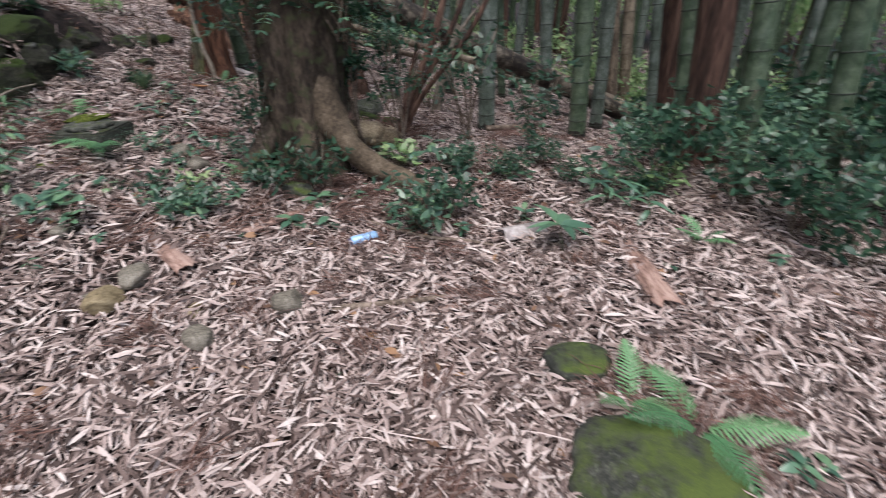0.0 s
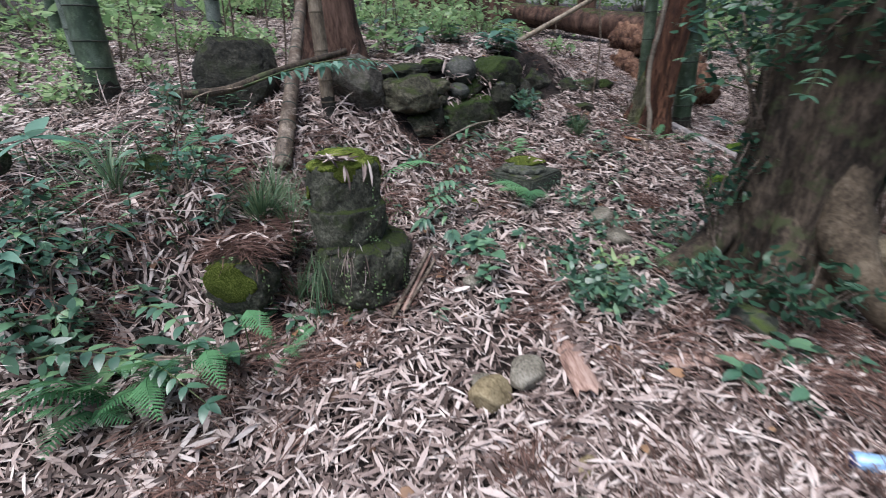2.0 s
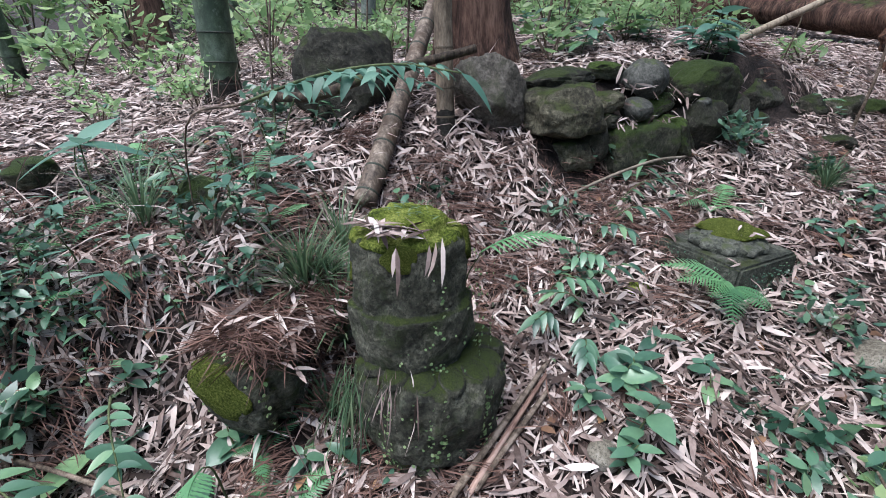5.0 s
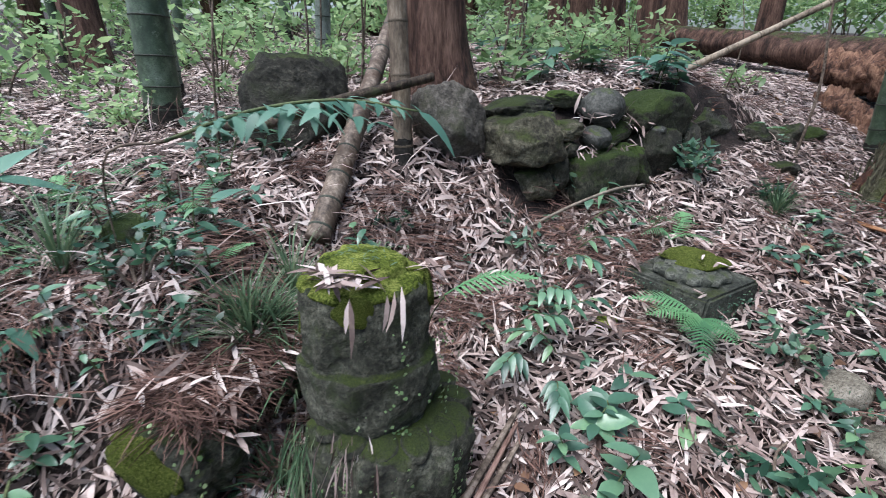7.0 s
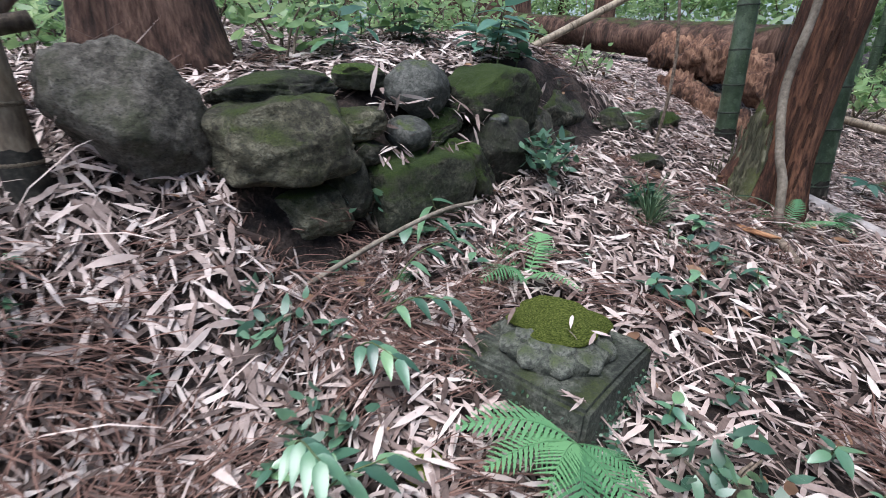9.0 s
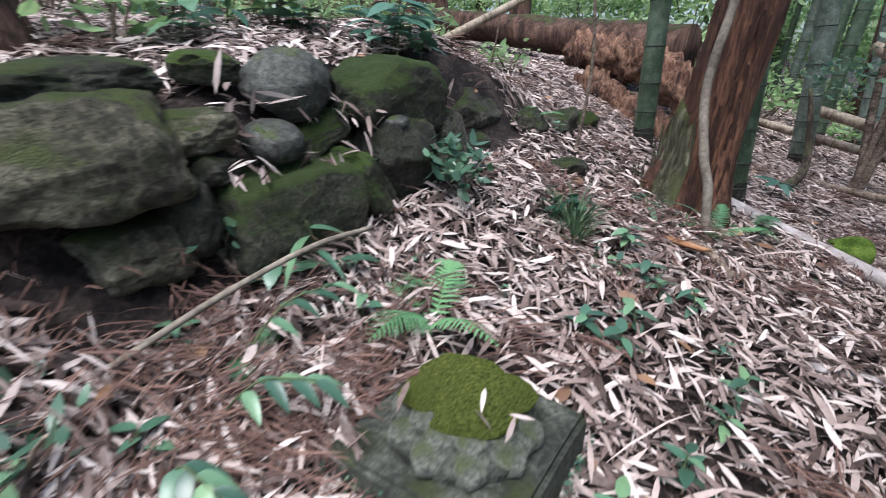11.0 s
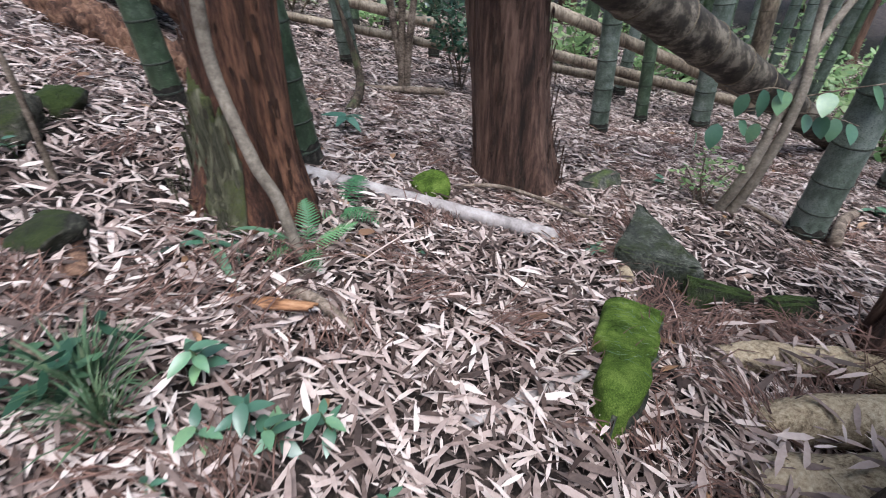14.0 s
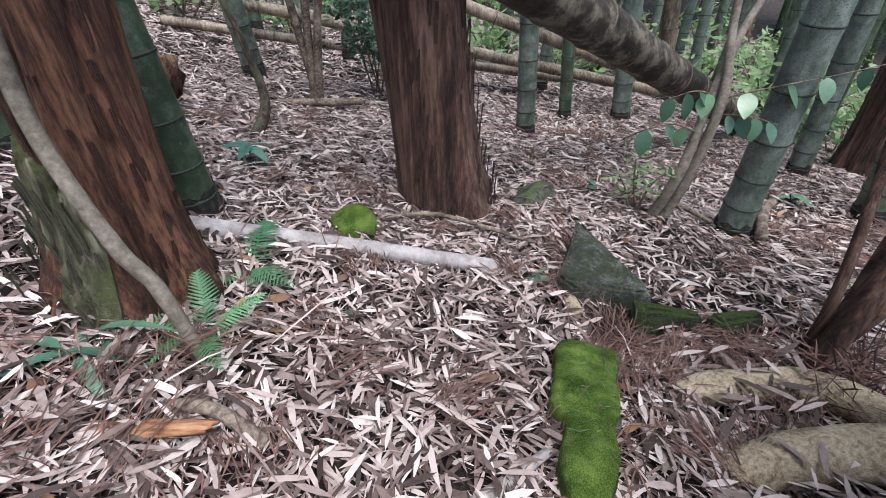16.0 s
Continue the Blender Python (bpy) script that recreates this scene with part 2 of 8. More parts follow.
STICK = surface("dead_branch", [(0.25, (0.05, 0.036, 0.027)), (0.5, (0.13, 0.10, 0.075)), (0.8, (0.25, 0.20, 0.16))], 9, 60, (1, 1, 1), 0.9, 0.5, 0.006)
VINE = surface("vine_bark", [(0.05, (0.08, 0.065, 0.05)), (0.5, (0.17, 0.145, 0.115)), (1.0, (0.30, 0.26, 0.21))], 9, 50, (1, 1, 1), 0.9, 0.5, 0.006)
# Bluish greens: the sky's reflection on the leaves is put into their colour.
SKYLIT_LEAF_STOPS = [(0.0, (0.03, 0.072, 0.047)), (0.45, (0.068, 0.15, 0.095)), (0.8, (0.13, 0.245, 0.14)), (1.0, (0.22, 0.35, 0.16))]
LEAF = leafy("glossy_leaf", SKYLIT_LEAF_STOPS, 0.3, 0.22, gloss=0.8)
PALE_LEAF = leafy("blue_green_leaf", [(0.0, (0.05, 0.13, 0.09)), (0.5, (0.10, 0.21, 0.155)), (1.0, (0.17, 0.31, 0.23))], 0.45, 0.35, gloss=0.4)
CLOUD_LEAF = leafy("undergrowth_leaf", [(0.0, (0.04, 0.09, 0.06)), (0.45, (0.08, 0.16, 0.105)), (0.8, (0.14, 0.25, 0.15)), (1.0, (0.24, 0.36, 0.18))], 0.28, 0.4, True, gloss=0.8)
# Undergrowth leaf again, darker: shade under trunk and grove put into its colour.
SHADED_LEAF = leafy("shaded_leaf", [(0.0, (0.016, 0.04, 0.025)), (0.6, (0.036, 0.09, 0.054)), (1.0, (0.09, 0.17, 0.09))], 0.3, 0.35, True)
LIGHT_LEAF = leafy("light_leaf", [(0.0, (0.12, 0.22, 0.09)), (0.5, (0.27, 0.41, 0.18)), (1.0, (0.45, 0.56, 0.29))], 0.3, 0.5, True)
FERN = leafy("fern_green", [(0.0, (0.06, 0.16, 0.075)), (0.5, (0.12, 0.28, 0.125)), (1.0, (0.2, 0.4, 0.18))], 0.45, 0.35)
STEM = surface("green_stem", [(0.2, (0.03, 0.05, 0.02)), (0.8, (0.10, 0.12, 0.05))], 20, 90)
GRASS = leafy("grass_blade", [(0.0, (0.05, 0.10, 0.055)), (0.6, (0.11, 0.18, 0.095)), (1.0, (0.20, 0.25, 0.14))], 0.5, 0.3, True)


# ---- shape of the ground ----
def soft_top(a, b):
    return 0.5 * (a + b + np.sqrt((a - b) ** 2 + 0.04))


def clamp(v, lo, hi):
    return -soft_top(-soft_top(v, lo), -hi)


def ease(v):
    v = np.clip(v, 0, 1)
    return v * v * (3 - 2 * v)


def ground_height(x, y):
    """Height of the forest floor: a hollow that climbs to a bank and terrace on the west."""
    x, y = np.asarray(x, float), np.asarray(y, float)
    u, v = clamp(x, -4.0, 0.9), clamp(y, 1.1, 7.5)
    z = -0.434 + 0.0795 * u + 0.1916 * v + 0.0473 * u * u - 0.0246 * u * v - 0.0204 * v * v
    z = z - 0.06 * np.minimum(x + 4.0, 0) + 0.05 * np.maximum(np.minimum(y, 30) - 8.0, 0)
    z = z - 0.16 * np.clip(x, 0, 6) * ease((y - 3.0) / 2.5)
    z = z + 0.1 * np.exp(-(((x + 1.5) / 0.5) ** 2 + ((y - 4.4) / 0.45) ** 2))
    z = z - 0.15 * np.exp(-(((x - 0.6) / 0.6) ** 2 + ((y - 5.5) / 0.7) ** 2))
    edge = -3.12 - 0.24 * ease((y - 1.4) / 0.6) - 0.18 * ease((y - 2.8) / 0.7)          # line of the bank
    rise = 0.40 - 0.04 * ease((y - 1.4) / 0.6) - 0.01 * ease((y - 2.8) / 0.7)
    wide = 0.5 + 0.3 * ease((y - 1.4) / 0.6) - 0.52 * ease((y - 2.8) / 0.5)             # the wall holds a steeper edge
    z = z + rise * ease((edge + 0.44 * wide - x) / wide) * (1 - ease((y - 4.9) / 1.2)) * ease((y + 2.0) / 2.5)
    z = z + 0.07 * np.exp(-(((x + 3.3) / 0.2) ** 2 + ((y - 2.9) / 0.25) ** 2))
    z = z + 0.24 * np.exp(-(((x + 3.1) / 0.22) ** 2 + ((y - 1.52) / 0.28) ** 2))   # litter heap over the fallen drum
    z = z + 0.03 * np.sin(1.7 * x + 0.6) * np.sin(1.3 * y + 1.0) + 0.012 * np.sin(5.1 * x + 2.0 * y) * np.sin(4.3 * y - 1.2 * x)
    return z

# ---- makers ----
def link_mesh(name, verts, faces, mat, parent=None, label="", smooth=True):
    me = bpy.data.meshes.new(name)
    me.from_pydata(verts, [], faces)
    me.polygons.foreach_set("use_smooth", [smooth] * len(me.polygons))
    me.materials.append(mat)
    ob = new(name, me)
    ob.parent = parent
    return tagged(ob, label)


def share(name, data, parent, m, label=""):
    ob = new(name, data)
    ob.parent = parent
    ob.matrix_basis = m
    return tagged(ob, label)


def thing(name, m, label, category, group="", kind=""):
    ob = new(name)
    ob.matrix_basis = m
    ob.empty_display_size = 0.1
    return tagged(ob, label, category, group, kind)


def gz(x, y):
    return float(ground_height(x, y))


def tube(path, radii, seg=12, wobble=None):
    """Verts and faces of a round body along a path; wobble(angle, k) scales the radius."""
    path = [Vector(p) for p in path]
    verts, faces = [], []
    side = None
    for k, p in enumerate(path):
        d = (path[min(k + 1, len(path) - 1)] - path[max(k - 1, 0)]).normalized()
        if side is None:
            side = d.orthogonal().normalized() if abs(d.z) < 0.9 else (Vector((1, 0, 0)) - d * d.x).normalized()
        side = (side - d * side.dot(d)).normalized()
        other = d.cross(side)
        for j in range(seg):
            a = 2 * math.pi * j / seg
            r = radii[k] * (wobble(a, k) if wobble else 1)
            verts.append(p + side * (r * math.cos(a)) + other * (r * math.sin(a)))
    for k in range(len(path) - 1):
        for j in range(seg):
            j2 = (j + 1) % seg
            faces.append((k * seg + j, k * seg + j2, (k + 1) * seg + j2, (k + 1) * seg + j))
    faces.append(tuple(range(seg - 1, -1, -1)))
    faces.append(tuple(range((len(path) - 1) * seg, len(path) * seg)))
    return verts, faces


def bent(points, n=24):
    """A smooth path through a few points."""
    pts = [Vector(p) for p in points]
    pts = [pts[0] * 2 - pts[1]] + pts + [pts[-1] * 2 - pts[-2]]
    out, m = [], len(pts) - 3
    for i in range(n + 1):
        t = i / n * m
        k = min(int(t), m - 1)
        t -= k
        a, b, c, d = pts[k:k + 4]
        out.append(0.5 * (2 * b + (c - a) * t + (2 * a - 5 * b + 4 * c - d) * t * t + (3 * b - a - 3 * c + d) * t ** 3))
    return out


def rock_data(name, seed, mat, rough=0.22, facets=5, detail=4, boxy=2.6, faces=()):
    """A weathered stone of unit size: a ball cut by flat faces, then roughened."""
    rnd = random.Random(seed)
    bm = bmesh.new()
    bmesh.ops.create_icosphere(bm, subdivisions=detail, radius=1.0)
    cuts = [(Vector((rnd.gauss(0, 1), rnd.gauss(0, 1), rnd.gauss(0, 1))).normalized(), rnd.uniform(0.62, 0.92)) for _ in range(facets)]
    cuts += [(Vector(n).normalized(), d) for n, d in faces]
    shift = Vector((seed * 3.7, seed * 1.3, seed * 0.7))
    for v in bm.verts:
        p = v.co.copy()
        p /= (abs(p.x) ** boxy + abs(p.y) ** boxy + abs(p.z) ** boxy) ** (1 / boxy)
        for n, d in cuts:
            over = p.dot(n) - d
            if over > 0:
                p -= n * over * 0.93
        p *= 1 + rough * 0.6 * noise.noise(p * 1.6 + shift) + rough * 0.22 * noise.noise(p * 5 + shift) + rough * 0.1 * noise.noise(p * 12 + shift) + rough * 0.06 * noise.noise(p * 28 + shift)
        v.co = p
    me = bpy.data.meshes.new(name)
    bm.to_mesh(me)
    bm.free()
    me.polygons.foreach_set("use_smooth", [True] * len(me.polygons))
    me.materials.append(mat)
    return me


def stone(name, x, y, z, sx, sy, sz, seed, label, mat, turn=(0, 0, 0), rough=0.22, group="", parent=None, facets=5, detail=4, boxy=2.6, faces=()):
    me = rock_data(name, seed, mat, rough, facets, detail, boxy, faces)
    me.transform(pose(0, 0, 0, *turn) @ Matrix.Diagonal((sx, sy, sz, 1)))
    ob = new(name, me)
    ob.location = (x, y, z)
    ob.parent = parent
    if parent is None:
        tagged(ob, label, "stone", group)
    else:
        tagged(ob, label)
    return ob


def leaf_arrays(p, axis, side, length, width, bend):
    """Pointed leaves as arrays: 6 corners and 3 faces each, arched by bend."""
    up = np.cross(axis, side)
    L, W, B = length[:, None], width[:, None], bend[:, None]
    rows = [p, p + axis * L * 0.28 + side * W * 0.46 + up * B * 0.75, p + axis * L * 0.28 - side * W * 0.46 + up * B * 0.75,
            p + axis * L * 0.66 + side * W * 0.42 + up * B * 0.8, p + axis * L * 0.66 - side * W * 0.42 + up * B * 0.8, p + axis * L]
    verts = np.stack(rows, 1).reshape(-1, 3)
    return verts


def leaf_mesh(name, p, axis, side, length, width, bend, mat):
    n = len(p)
    verts = leaf_arrays(p, axis, side, length, width, bend)
    base = np.arange(n)[:, None] * 6
    loops = (base + np.array([[0, 2, 1, 1, 2, 4, 3, 3, 4, 5]])).ravel()
    starts = (np.arange(n)[:, None] * 10 + np.array([[0, 3, 7]])).ravel()
    me = bpy.data.meshes.new(name)
    me.vertices.add(n * 6)
    me.vertices.foreach_set("co", verts.ravel().astype(np.float32))
    me.loops.add(n * 10)
    me.loops.foreach_set("vertex_index", loops.astype(np.int32))
    me.polygons.add(n * 3)
    me.polygons.foreach_set("loop_start", starts.astype(np.int32))
    me.update(calc_edges=True)
    me.validate()
    me.materials.append(mat)
    return me


def spread(rng, n):
    """Random unit directions and a side to each."""
    a = rng.normal(size=(n, 3))
    a /= np.linalg.norm(a, axis=1)[:, None]
    b = rng.normal(size=(n, 3))
    b -= a * (a * b).sum(1)[:, None]
    b /= np.linalg.norm(b, axis=1)[:, None]
    return a, b


def flat_dirs(rng, n, pitch, roll):
    """Directions that lie near the ground, and their sides."""
    h = rng.uniform(0, 2 * math.pi, n)
    t = rng.normal(0, pitch, n)
    r = rng.normal(0, roll, n)
    a = np.stack([np.cos(h) * np.cos(t), np.sin(h) * np.cos(t), np.sin(t)], 1)
    s0 = np.stack([-np.sin(h), np.cos(h), 0 * h], 1)
    u0 = np.cross(a, s0)
    return a, s0 * np.cos(r)[:, None] + u0 * np.sin(r)[:, None]


def crown(name, parent, mat, clumps, n, size, seed, flat=0.6):
    """Foliage: leaves gathered round clump centres (x, y, z, radius)."""
    rng = np.random.default_rng(seed)
    c = np.array(clumps, float)
    pick = rng.integers(0, len(c), n)
    d, _ = spread(rng, n)
    r = rng.uniform(0.25, 1.0, n) ** 0.6
    p = c[pick, :3] + d * (c[pick, 3] * r)[:, None] * np.array([1, 1, flat])
    a, s = flat_dirs(rng, n, 0.5, 0.6)
    L = rng.uniform(0.7, 1.4, n) * size
    me = leaf_mesh(name, p, a, s, L, L * rng.uniform(0.34, 0.5, n), -0.08 * L, mat)
    ob = new(name, me)
    ob.parent = parent
    return ob

# ---- forest floor ----
def grid_line(lo, hi, step, far):
    mid = list(np.arange(lo, hi, step))
    out, d = [], step
    a, b = [], []
    x = lo
    while x > -far:
        d *= 1.22
        x -= d
        a.append(x)
    x, d = mid[-1], step
    while x < far:
        d *= 1.22
        x += d
        b.append(x)
    return np.array(a[::-1] + mid + b)


gx, gy = grid_line(-5.0, 3.2, 0.055, 400), grid_line(0.2, 8.6, 0.055, 400)
mesh_x, mesh_y = np.meshgrid(gx, gy)
mesh_z = ground_height(mesh_x, mesh_y)
nx, ny = len(gx), len(gy)
ids = np.arange(nx * ny).reshape(ny, nx)
quads = np.stack([ids[:-1, :-1], ids[:-1, 1:], ids[1:, 1:], ids[1:, :-1]], -1).reshape(-1, 4)
lumps = np.array([noise.noise(Vector((x * 3, y * 3, 0))) * 0.02 + noise.noise(Vector((x * 9, y * 9, 5))) * 0.012
                  for x, y in zip(mesh_x.ravel(), mesh_y.ravel())])
ground = link_mesh("ground", np.stack([mesh_x.ravel(), mesh_y.ravel(), mesh_z.ravel() + lumps - 0.012], 1).tolist(), quads.tolist(), SOIL)
tagged(ground, "dark brown forest soil under bamboo leaf litter", "ground", kind="structure")


def scatter(name, rng, n, x0, x1, y0, y1, length, mat, label, lift=0.03, skip=None, patchy=0.0, slim=(0.09, 0.2)):
    x, y = rng.uniform(x0, x1, n), rng.uniform(y0, y1, n)
    keep = np.ones(n, bool)
    if skip:
        keep &= ~((x > skip[0]) & (x < skip[1]) & (y > skip[2]) & (y < skip[3]))
    if patchy:
        w = np.sin(2.3 * x + 1.1 * y) + np.sin(3.1 * y - 1.7 * x + 1) + 0.7 * np.sin(6.3 * x + 4.4 * y)
        keep &= rng.uniform(-2.7, 2.7, n) < w + 2.7 * (1 - patchy) * 1.4
    keep &= ~((x > -3.74) & (x < -3.36) & (y > 3.0) & (y < 5.3))      # bare soil behind the wall stones
    keep &= ~(((x + 2.72) ** 2 + (y - 1.45) ** 2 < 0.1 ** 2) | ((x + 2.6) ** 2 + (y - 1.9) ** 2 < 0.2 ** 2))
    keep &= ~((((x + 0.86) * 0.8 + (y - 4.98) * 0.6) / 0.28) ** 2 + (((y - 4.98) * 0.8 - (x + 0.86) * 0.6) / 0.13) ** 2 < 1)    # foot of the broken stones
    x, y = x[keep], y[keep]
    n = len(x)
    e = 0.02
    z = ground_height(x, y)
    slope_x, slope_y = (ground_height(x + e, y) - z) / e, (ground_height(x, y + e) - z) / e
    a, s = flat_dirs(rng, n, 0.17, 0.4)
    a[:, 2] += a[:, 0] * slope_x + a[:, 1] * slope_y
    s[:, 2] += s[:, 0] * slope_x + s[:, 1] * slope_y
    a /= np.linalg.norm(a, axis=1)[:, None]
    s /= np.linalg.norm(s, axis=1)[:, None]
    L = length * rng.uniform(0.45, 1.35, n)
    W = L * rng.uniform(*slim, n)
    p = np.stack([x, y, z + rng.uniform(0.0, lift, n)], 1) - a * (L / 2)[:, None]
    me = leaf_mesh(name, p, a, s, L, W, rng.normal(0.03, 0.07, n) * L, mat)
    return tagged(new(name, me), label, "leaf litter", kind="stuff")


rng = np.random.default_rng(11)
scatter("leaf_litter", rng, 60000, -4.6, 2.9, 0.3, 8.0, 0.06, LITTER, "small broken bits of dry bamboo leaf", 0.03, patchy=0.3)
scatter("leaf_litter", rng, 130000, -4.6, 2.9, 0.3, 8.0, 0.1, LITTER, "pale dry bamboo leaves lying thick on the forest floor", 0.05, patchy=0.42, slim=(0.1, 0.19))
scatter("leaf_litter", rng, 14000, -1.6, 2.2, 0.3, 2.5, 0.095, LITTER, "pale dry bamboo leaves thick in the open", 0.04)
scatter("leaf_litter", rng, 45000, 2.2, 9.0, 5.5, 13.0, 0.13, LITTER, "pale dry bamboo leaves under the far grove", 0.05)
scatter("leaf_litter", rng, 34000, -2.8, 3.2, 5.6, 8.6, 0.1, LITTER, "pale dry bamboo leaves thick in the far clearing", 0.055)
scatter("leaf_litter", rng, 90000, -13, 9, -2, 17, 0.13, LITTER, "pale dry bamboo leaves spread through the forest", 0.03, (-4.5, 2.8, 0.4, 7.9))

scatter("leaf_litter", rng, 34000, -6, 5, -3, 0.35, 0.12, LITTER, "pale dry bamboo leaves behind the start of the path", 0.03)
scatter("leaf_litter", rng, 45000, -8.5, -4.5, -1, 9, 0.1, LITTER, "pale dry bamboo leaves on the terrace", 0.03)
scatter("leaf_litter", rng, 60000, -5.5, 5, 7.8, 13, 0.105, LITTER, "pale dry bamboo leaves under the far bamboo", 0.03)
scatter("leaf_litter", rng, 30000, 2.8, 6.0, 1.5, 8, 0.1, LITTER, "pale dry bamboo leaves in the grove", 0.03)


def broad_litter(n, seed):
    g = np.random.default_rng(seed)
    x, y = g.uniform(-4.4, 2.6, n), g.uniform(0.5, 7.6, n)
    a, s = flat_dirs(g, n, 0.2, 0.4)
    L = g.uniform(0.04, 0.085, n)
    p = np.stack([x, y, ground_height(x, y) + g.uniform(0.015, 0.045, n)], 1)
    return tagged(new("broadleaf_litter", leaf_mesh("broadleaf_litter", p, a, s, L, L * g.uniform(0.4, 0.6, n), 0.1 * L, BROWN_LEAF)),
                  "curled brown and orange fallen broad leaves", "leaf litter", kind="stuff")


def straw(x0, x1, y0, y1, n, seed, rise=0.35):
    g = np.random.default_rng(seed)
    x, y = g.uniform(x0, x1, n), g.uniform(y0, y1, n)
    a, s = flat_dirs(g, n, rise, 0.5)
    a[:, 2] = np.abs(a[:, 2])
    L = g.uniform(0.15, 0.42, n)
    p = np.stack([x, y, ground_height(x, y) + 0.01], 1)
    return tagged(new("dry_stalk_litter", leaf_mesh("dry_stalk_litter", p, a, s, L, np.full(n, 0.006), 0.14 * L, LITTER)),
                  "thin dry stalks and grass stems tangled on the bank", "dry stalks", kind="stuff")


broad_litter(650, 31)
straw(-4.2, -2.8, 0.2, 2.7, 420, 32)
straw(-4.5, 2.5, 0.8, 7.5, 520, 33, 0.12)

# ---- trees ----
def trunk(name, x, y, lean, r, height, mat, label, seed, flare=0.4, flute=0.1, seg=48, crown_n=130, leaf=CLOUD_LEAF, top=None, ridges=5.0, group=""):
    base = gz(x, y)
    ob = thing(name, pose(x, y, base), label, "tree", group)
    path, radii, k = [], [], 0
    z = -0.2
    while z < height:
        path.append((lean[0] * z + 0.03 * math.sin(z * 1.3 + seed), lean[1] * z + 0.03 * math.cos(z * 1.1 + seed), z))
        radii.append(r * (1 + flare * math.exp(-max(z, 0) / 0.2)) * (1 - 0.035 * max(z, 0)))
        z += 0.04 if z < 2.0 else 0.3

    def wobble(a, k):
        h = path[k][2]
        c, s = math.cos(a), math.sin(a)
        low = math.exp(-max(h, 0) / 0.35)
        v = noise.noise(Vector((c * ridges, s * ridges, h * 0.9 + seed))) * flute + noise.noise(Vector((c * 1.6, s * 1.6, h * 0.5 + seed * 2))) * (flute + 0.25 * low)
        return 1 + v + noise.noise(Vector((c * ridges * 3, s * ridges * 3, h * 3 + seed))) * flute * 0.5
    verts, faces = tube(path, radii, seg, wobble)
    link_mesh("trunk", verts, faces, mat, ob)
    rnd = random.Random(seed)
    tip = Vector(path[-1])
    clumps = []
    for i in range(5):
        a = i * 1.26 + rnd.uniform(0, 0.6)
        start = tip - Vector((0, 0, 0.4 + 0.35 * i))
        end = start + Vector((math.cos(a), math.sin(a), 0.5)) * rnd.uniform(1.0, 1.7)
        v, f = tube(bent([start, start.lerp(end, 0.5) + Vector((0, 0, -0.1)), end], 6), [0.3 * r - 0.035 * r * q for q in range(7)], 8)
        link_mesh("limb", v, f, mat, ob)
        clumps.append((*end, 0.9))
        clumps.append((*start.lerp(end, 0.6), 0.6))
    crown("crown", ob, leaf, clumps, crown_n, 0.16, seed)
    return ob


ring_v, ring_f = [], []
for k, (rr, zz) in enumerate(((0.985, -0.012), (1.035, -0.008), (1.075, -0.002), (1.05, 0.002), (0.985, 0.006))):
    for j in range(20):
        a = 2 * math.pi * j / 20
        ring_v.append((rr * math.cos(a), rr * math.sin(a), zz * 10))
for k in range(4):
    for j in range(20):
        ring_f.append((k * 20 + j, k * 20 + (j + 1) % 20, k * 20 + 20 + (j + 1) % 20, k * 20 + 20 + j))


def ring_data(mat):
    me = bpy.data.meshes.new("node_ring")
    me.from_pydata(ring_v, [], ring_f)
    me.polygons.foreach_set("use_smooth", [True] * len(me.polygons))
    me.materials.append(mat)
    return me


RING_DARK, RING_PALE = ring_data(NODE_RING), ring_data(PALE_NODE)


def culm(name, p0, p1, r0, r1, mat, label, group="", gap=(0.16, 0.34), bow=0.0, rings=RING_DARK, leaves=0, seed=1, flare=0.0, category="bamboo"):
    """A bamboo stem from p0 to p1 with a ring at each node."""
    p0, p1 = Vector(p0), Vector(p1)
    ob = thing(name, Matrix.Translation(p0), label, category, group)
    run = p1 - p0
    length = run.length
    d = run.normalized()
    sag = d.cross(Vector((0, 0, 1)))
    sag = (sag.cross(d) if sag.length > 0.2 else Vector((1, 0, 0))) * bow
    spot = lambda s: d * s + sag * (4 * (s / length) * (1 - s / length))
    nodes_at, s, k = [], gap[0] * 0.4, 0
    while s < length:
        nodes_at.append(s)
        s += gap[0] + (gap[1] - gap[0]) * min(1, k / 6)
        k += 1
    stops = sorted({0.0, length, *(n + o for n in nodes_at for o in (-0.03, -0.006, 0.006, 0.03) if 0 < n + o < length)})
    rad = lambda s: (r0 + (r1 - r0) * s / length) * (1 + flare * math.exp(-s / 0.08))
    radii = [rad(s) * (1.03 if any(abs(abs(s - n) - 0.006) < 0.001 for n in nodes_at) else 1.0) for s in stops]
    verts, faces = tube([spot(s) for s in stops], radii, 20)
    link_mesh("stem", verts, faces, mat, ob)
    turn = d.to_track_quat("Z", "Y").to_matrix().to_4x4()
    for n in nodes_at:
        if n < 5.0:
            r = rad(n)
            share("node_ring", rings, ob, Matrix.Translation(spot(n)) @ turn @ Matrix.Diagonal((r, r, 0.1, 1)))
    if leaves:
        rnd = random.Random(seed)
        clumps = [(*(spot(length * rnd.uniform(0.72, 1.0)) + Vector((rnd.uniform(-0.9, 0.9), rnd.uniform(-0.9, 0.9), 0.2))), 0.6) for _ in range(9)]
        crown("crown", ob, LIGHT_LEAF, clumps, leaves, 0.15, seed, 0.8)
    return ob


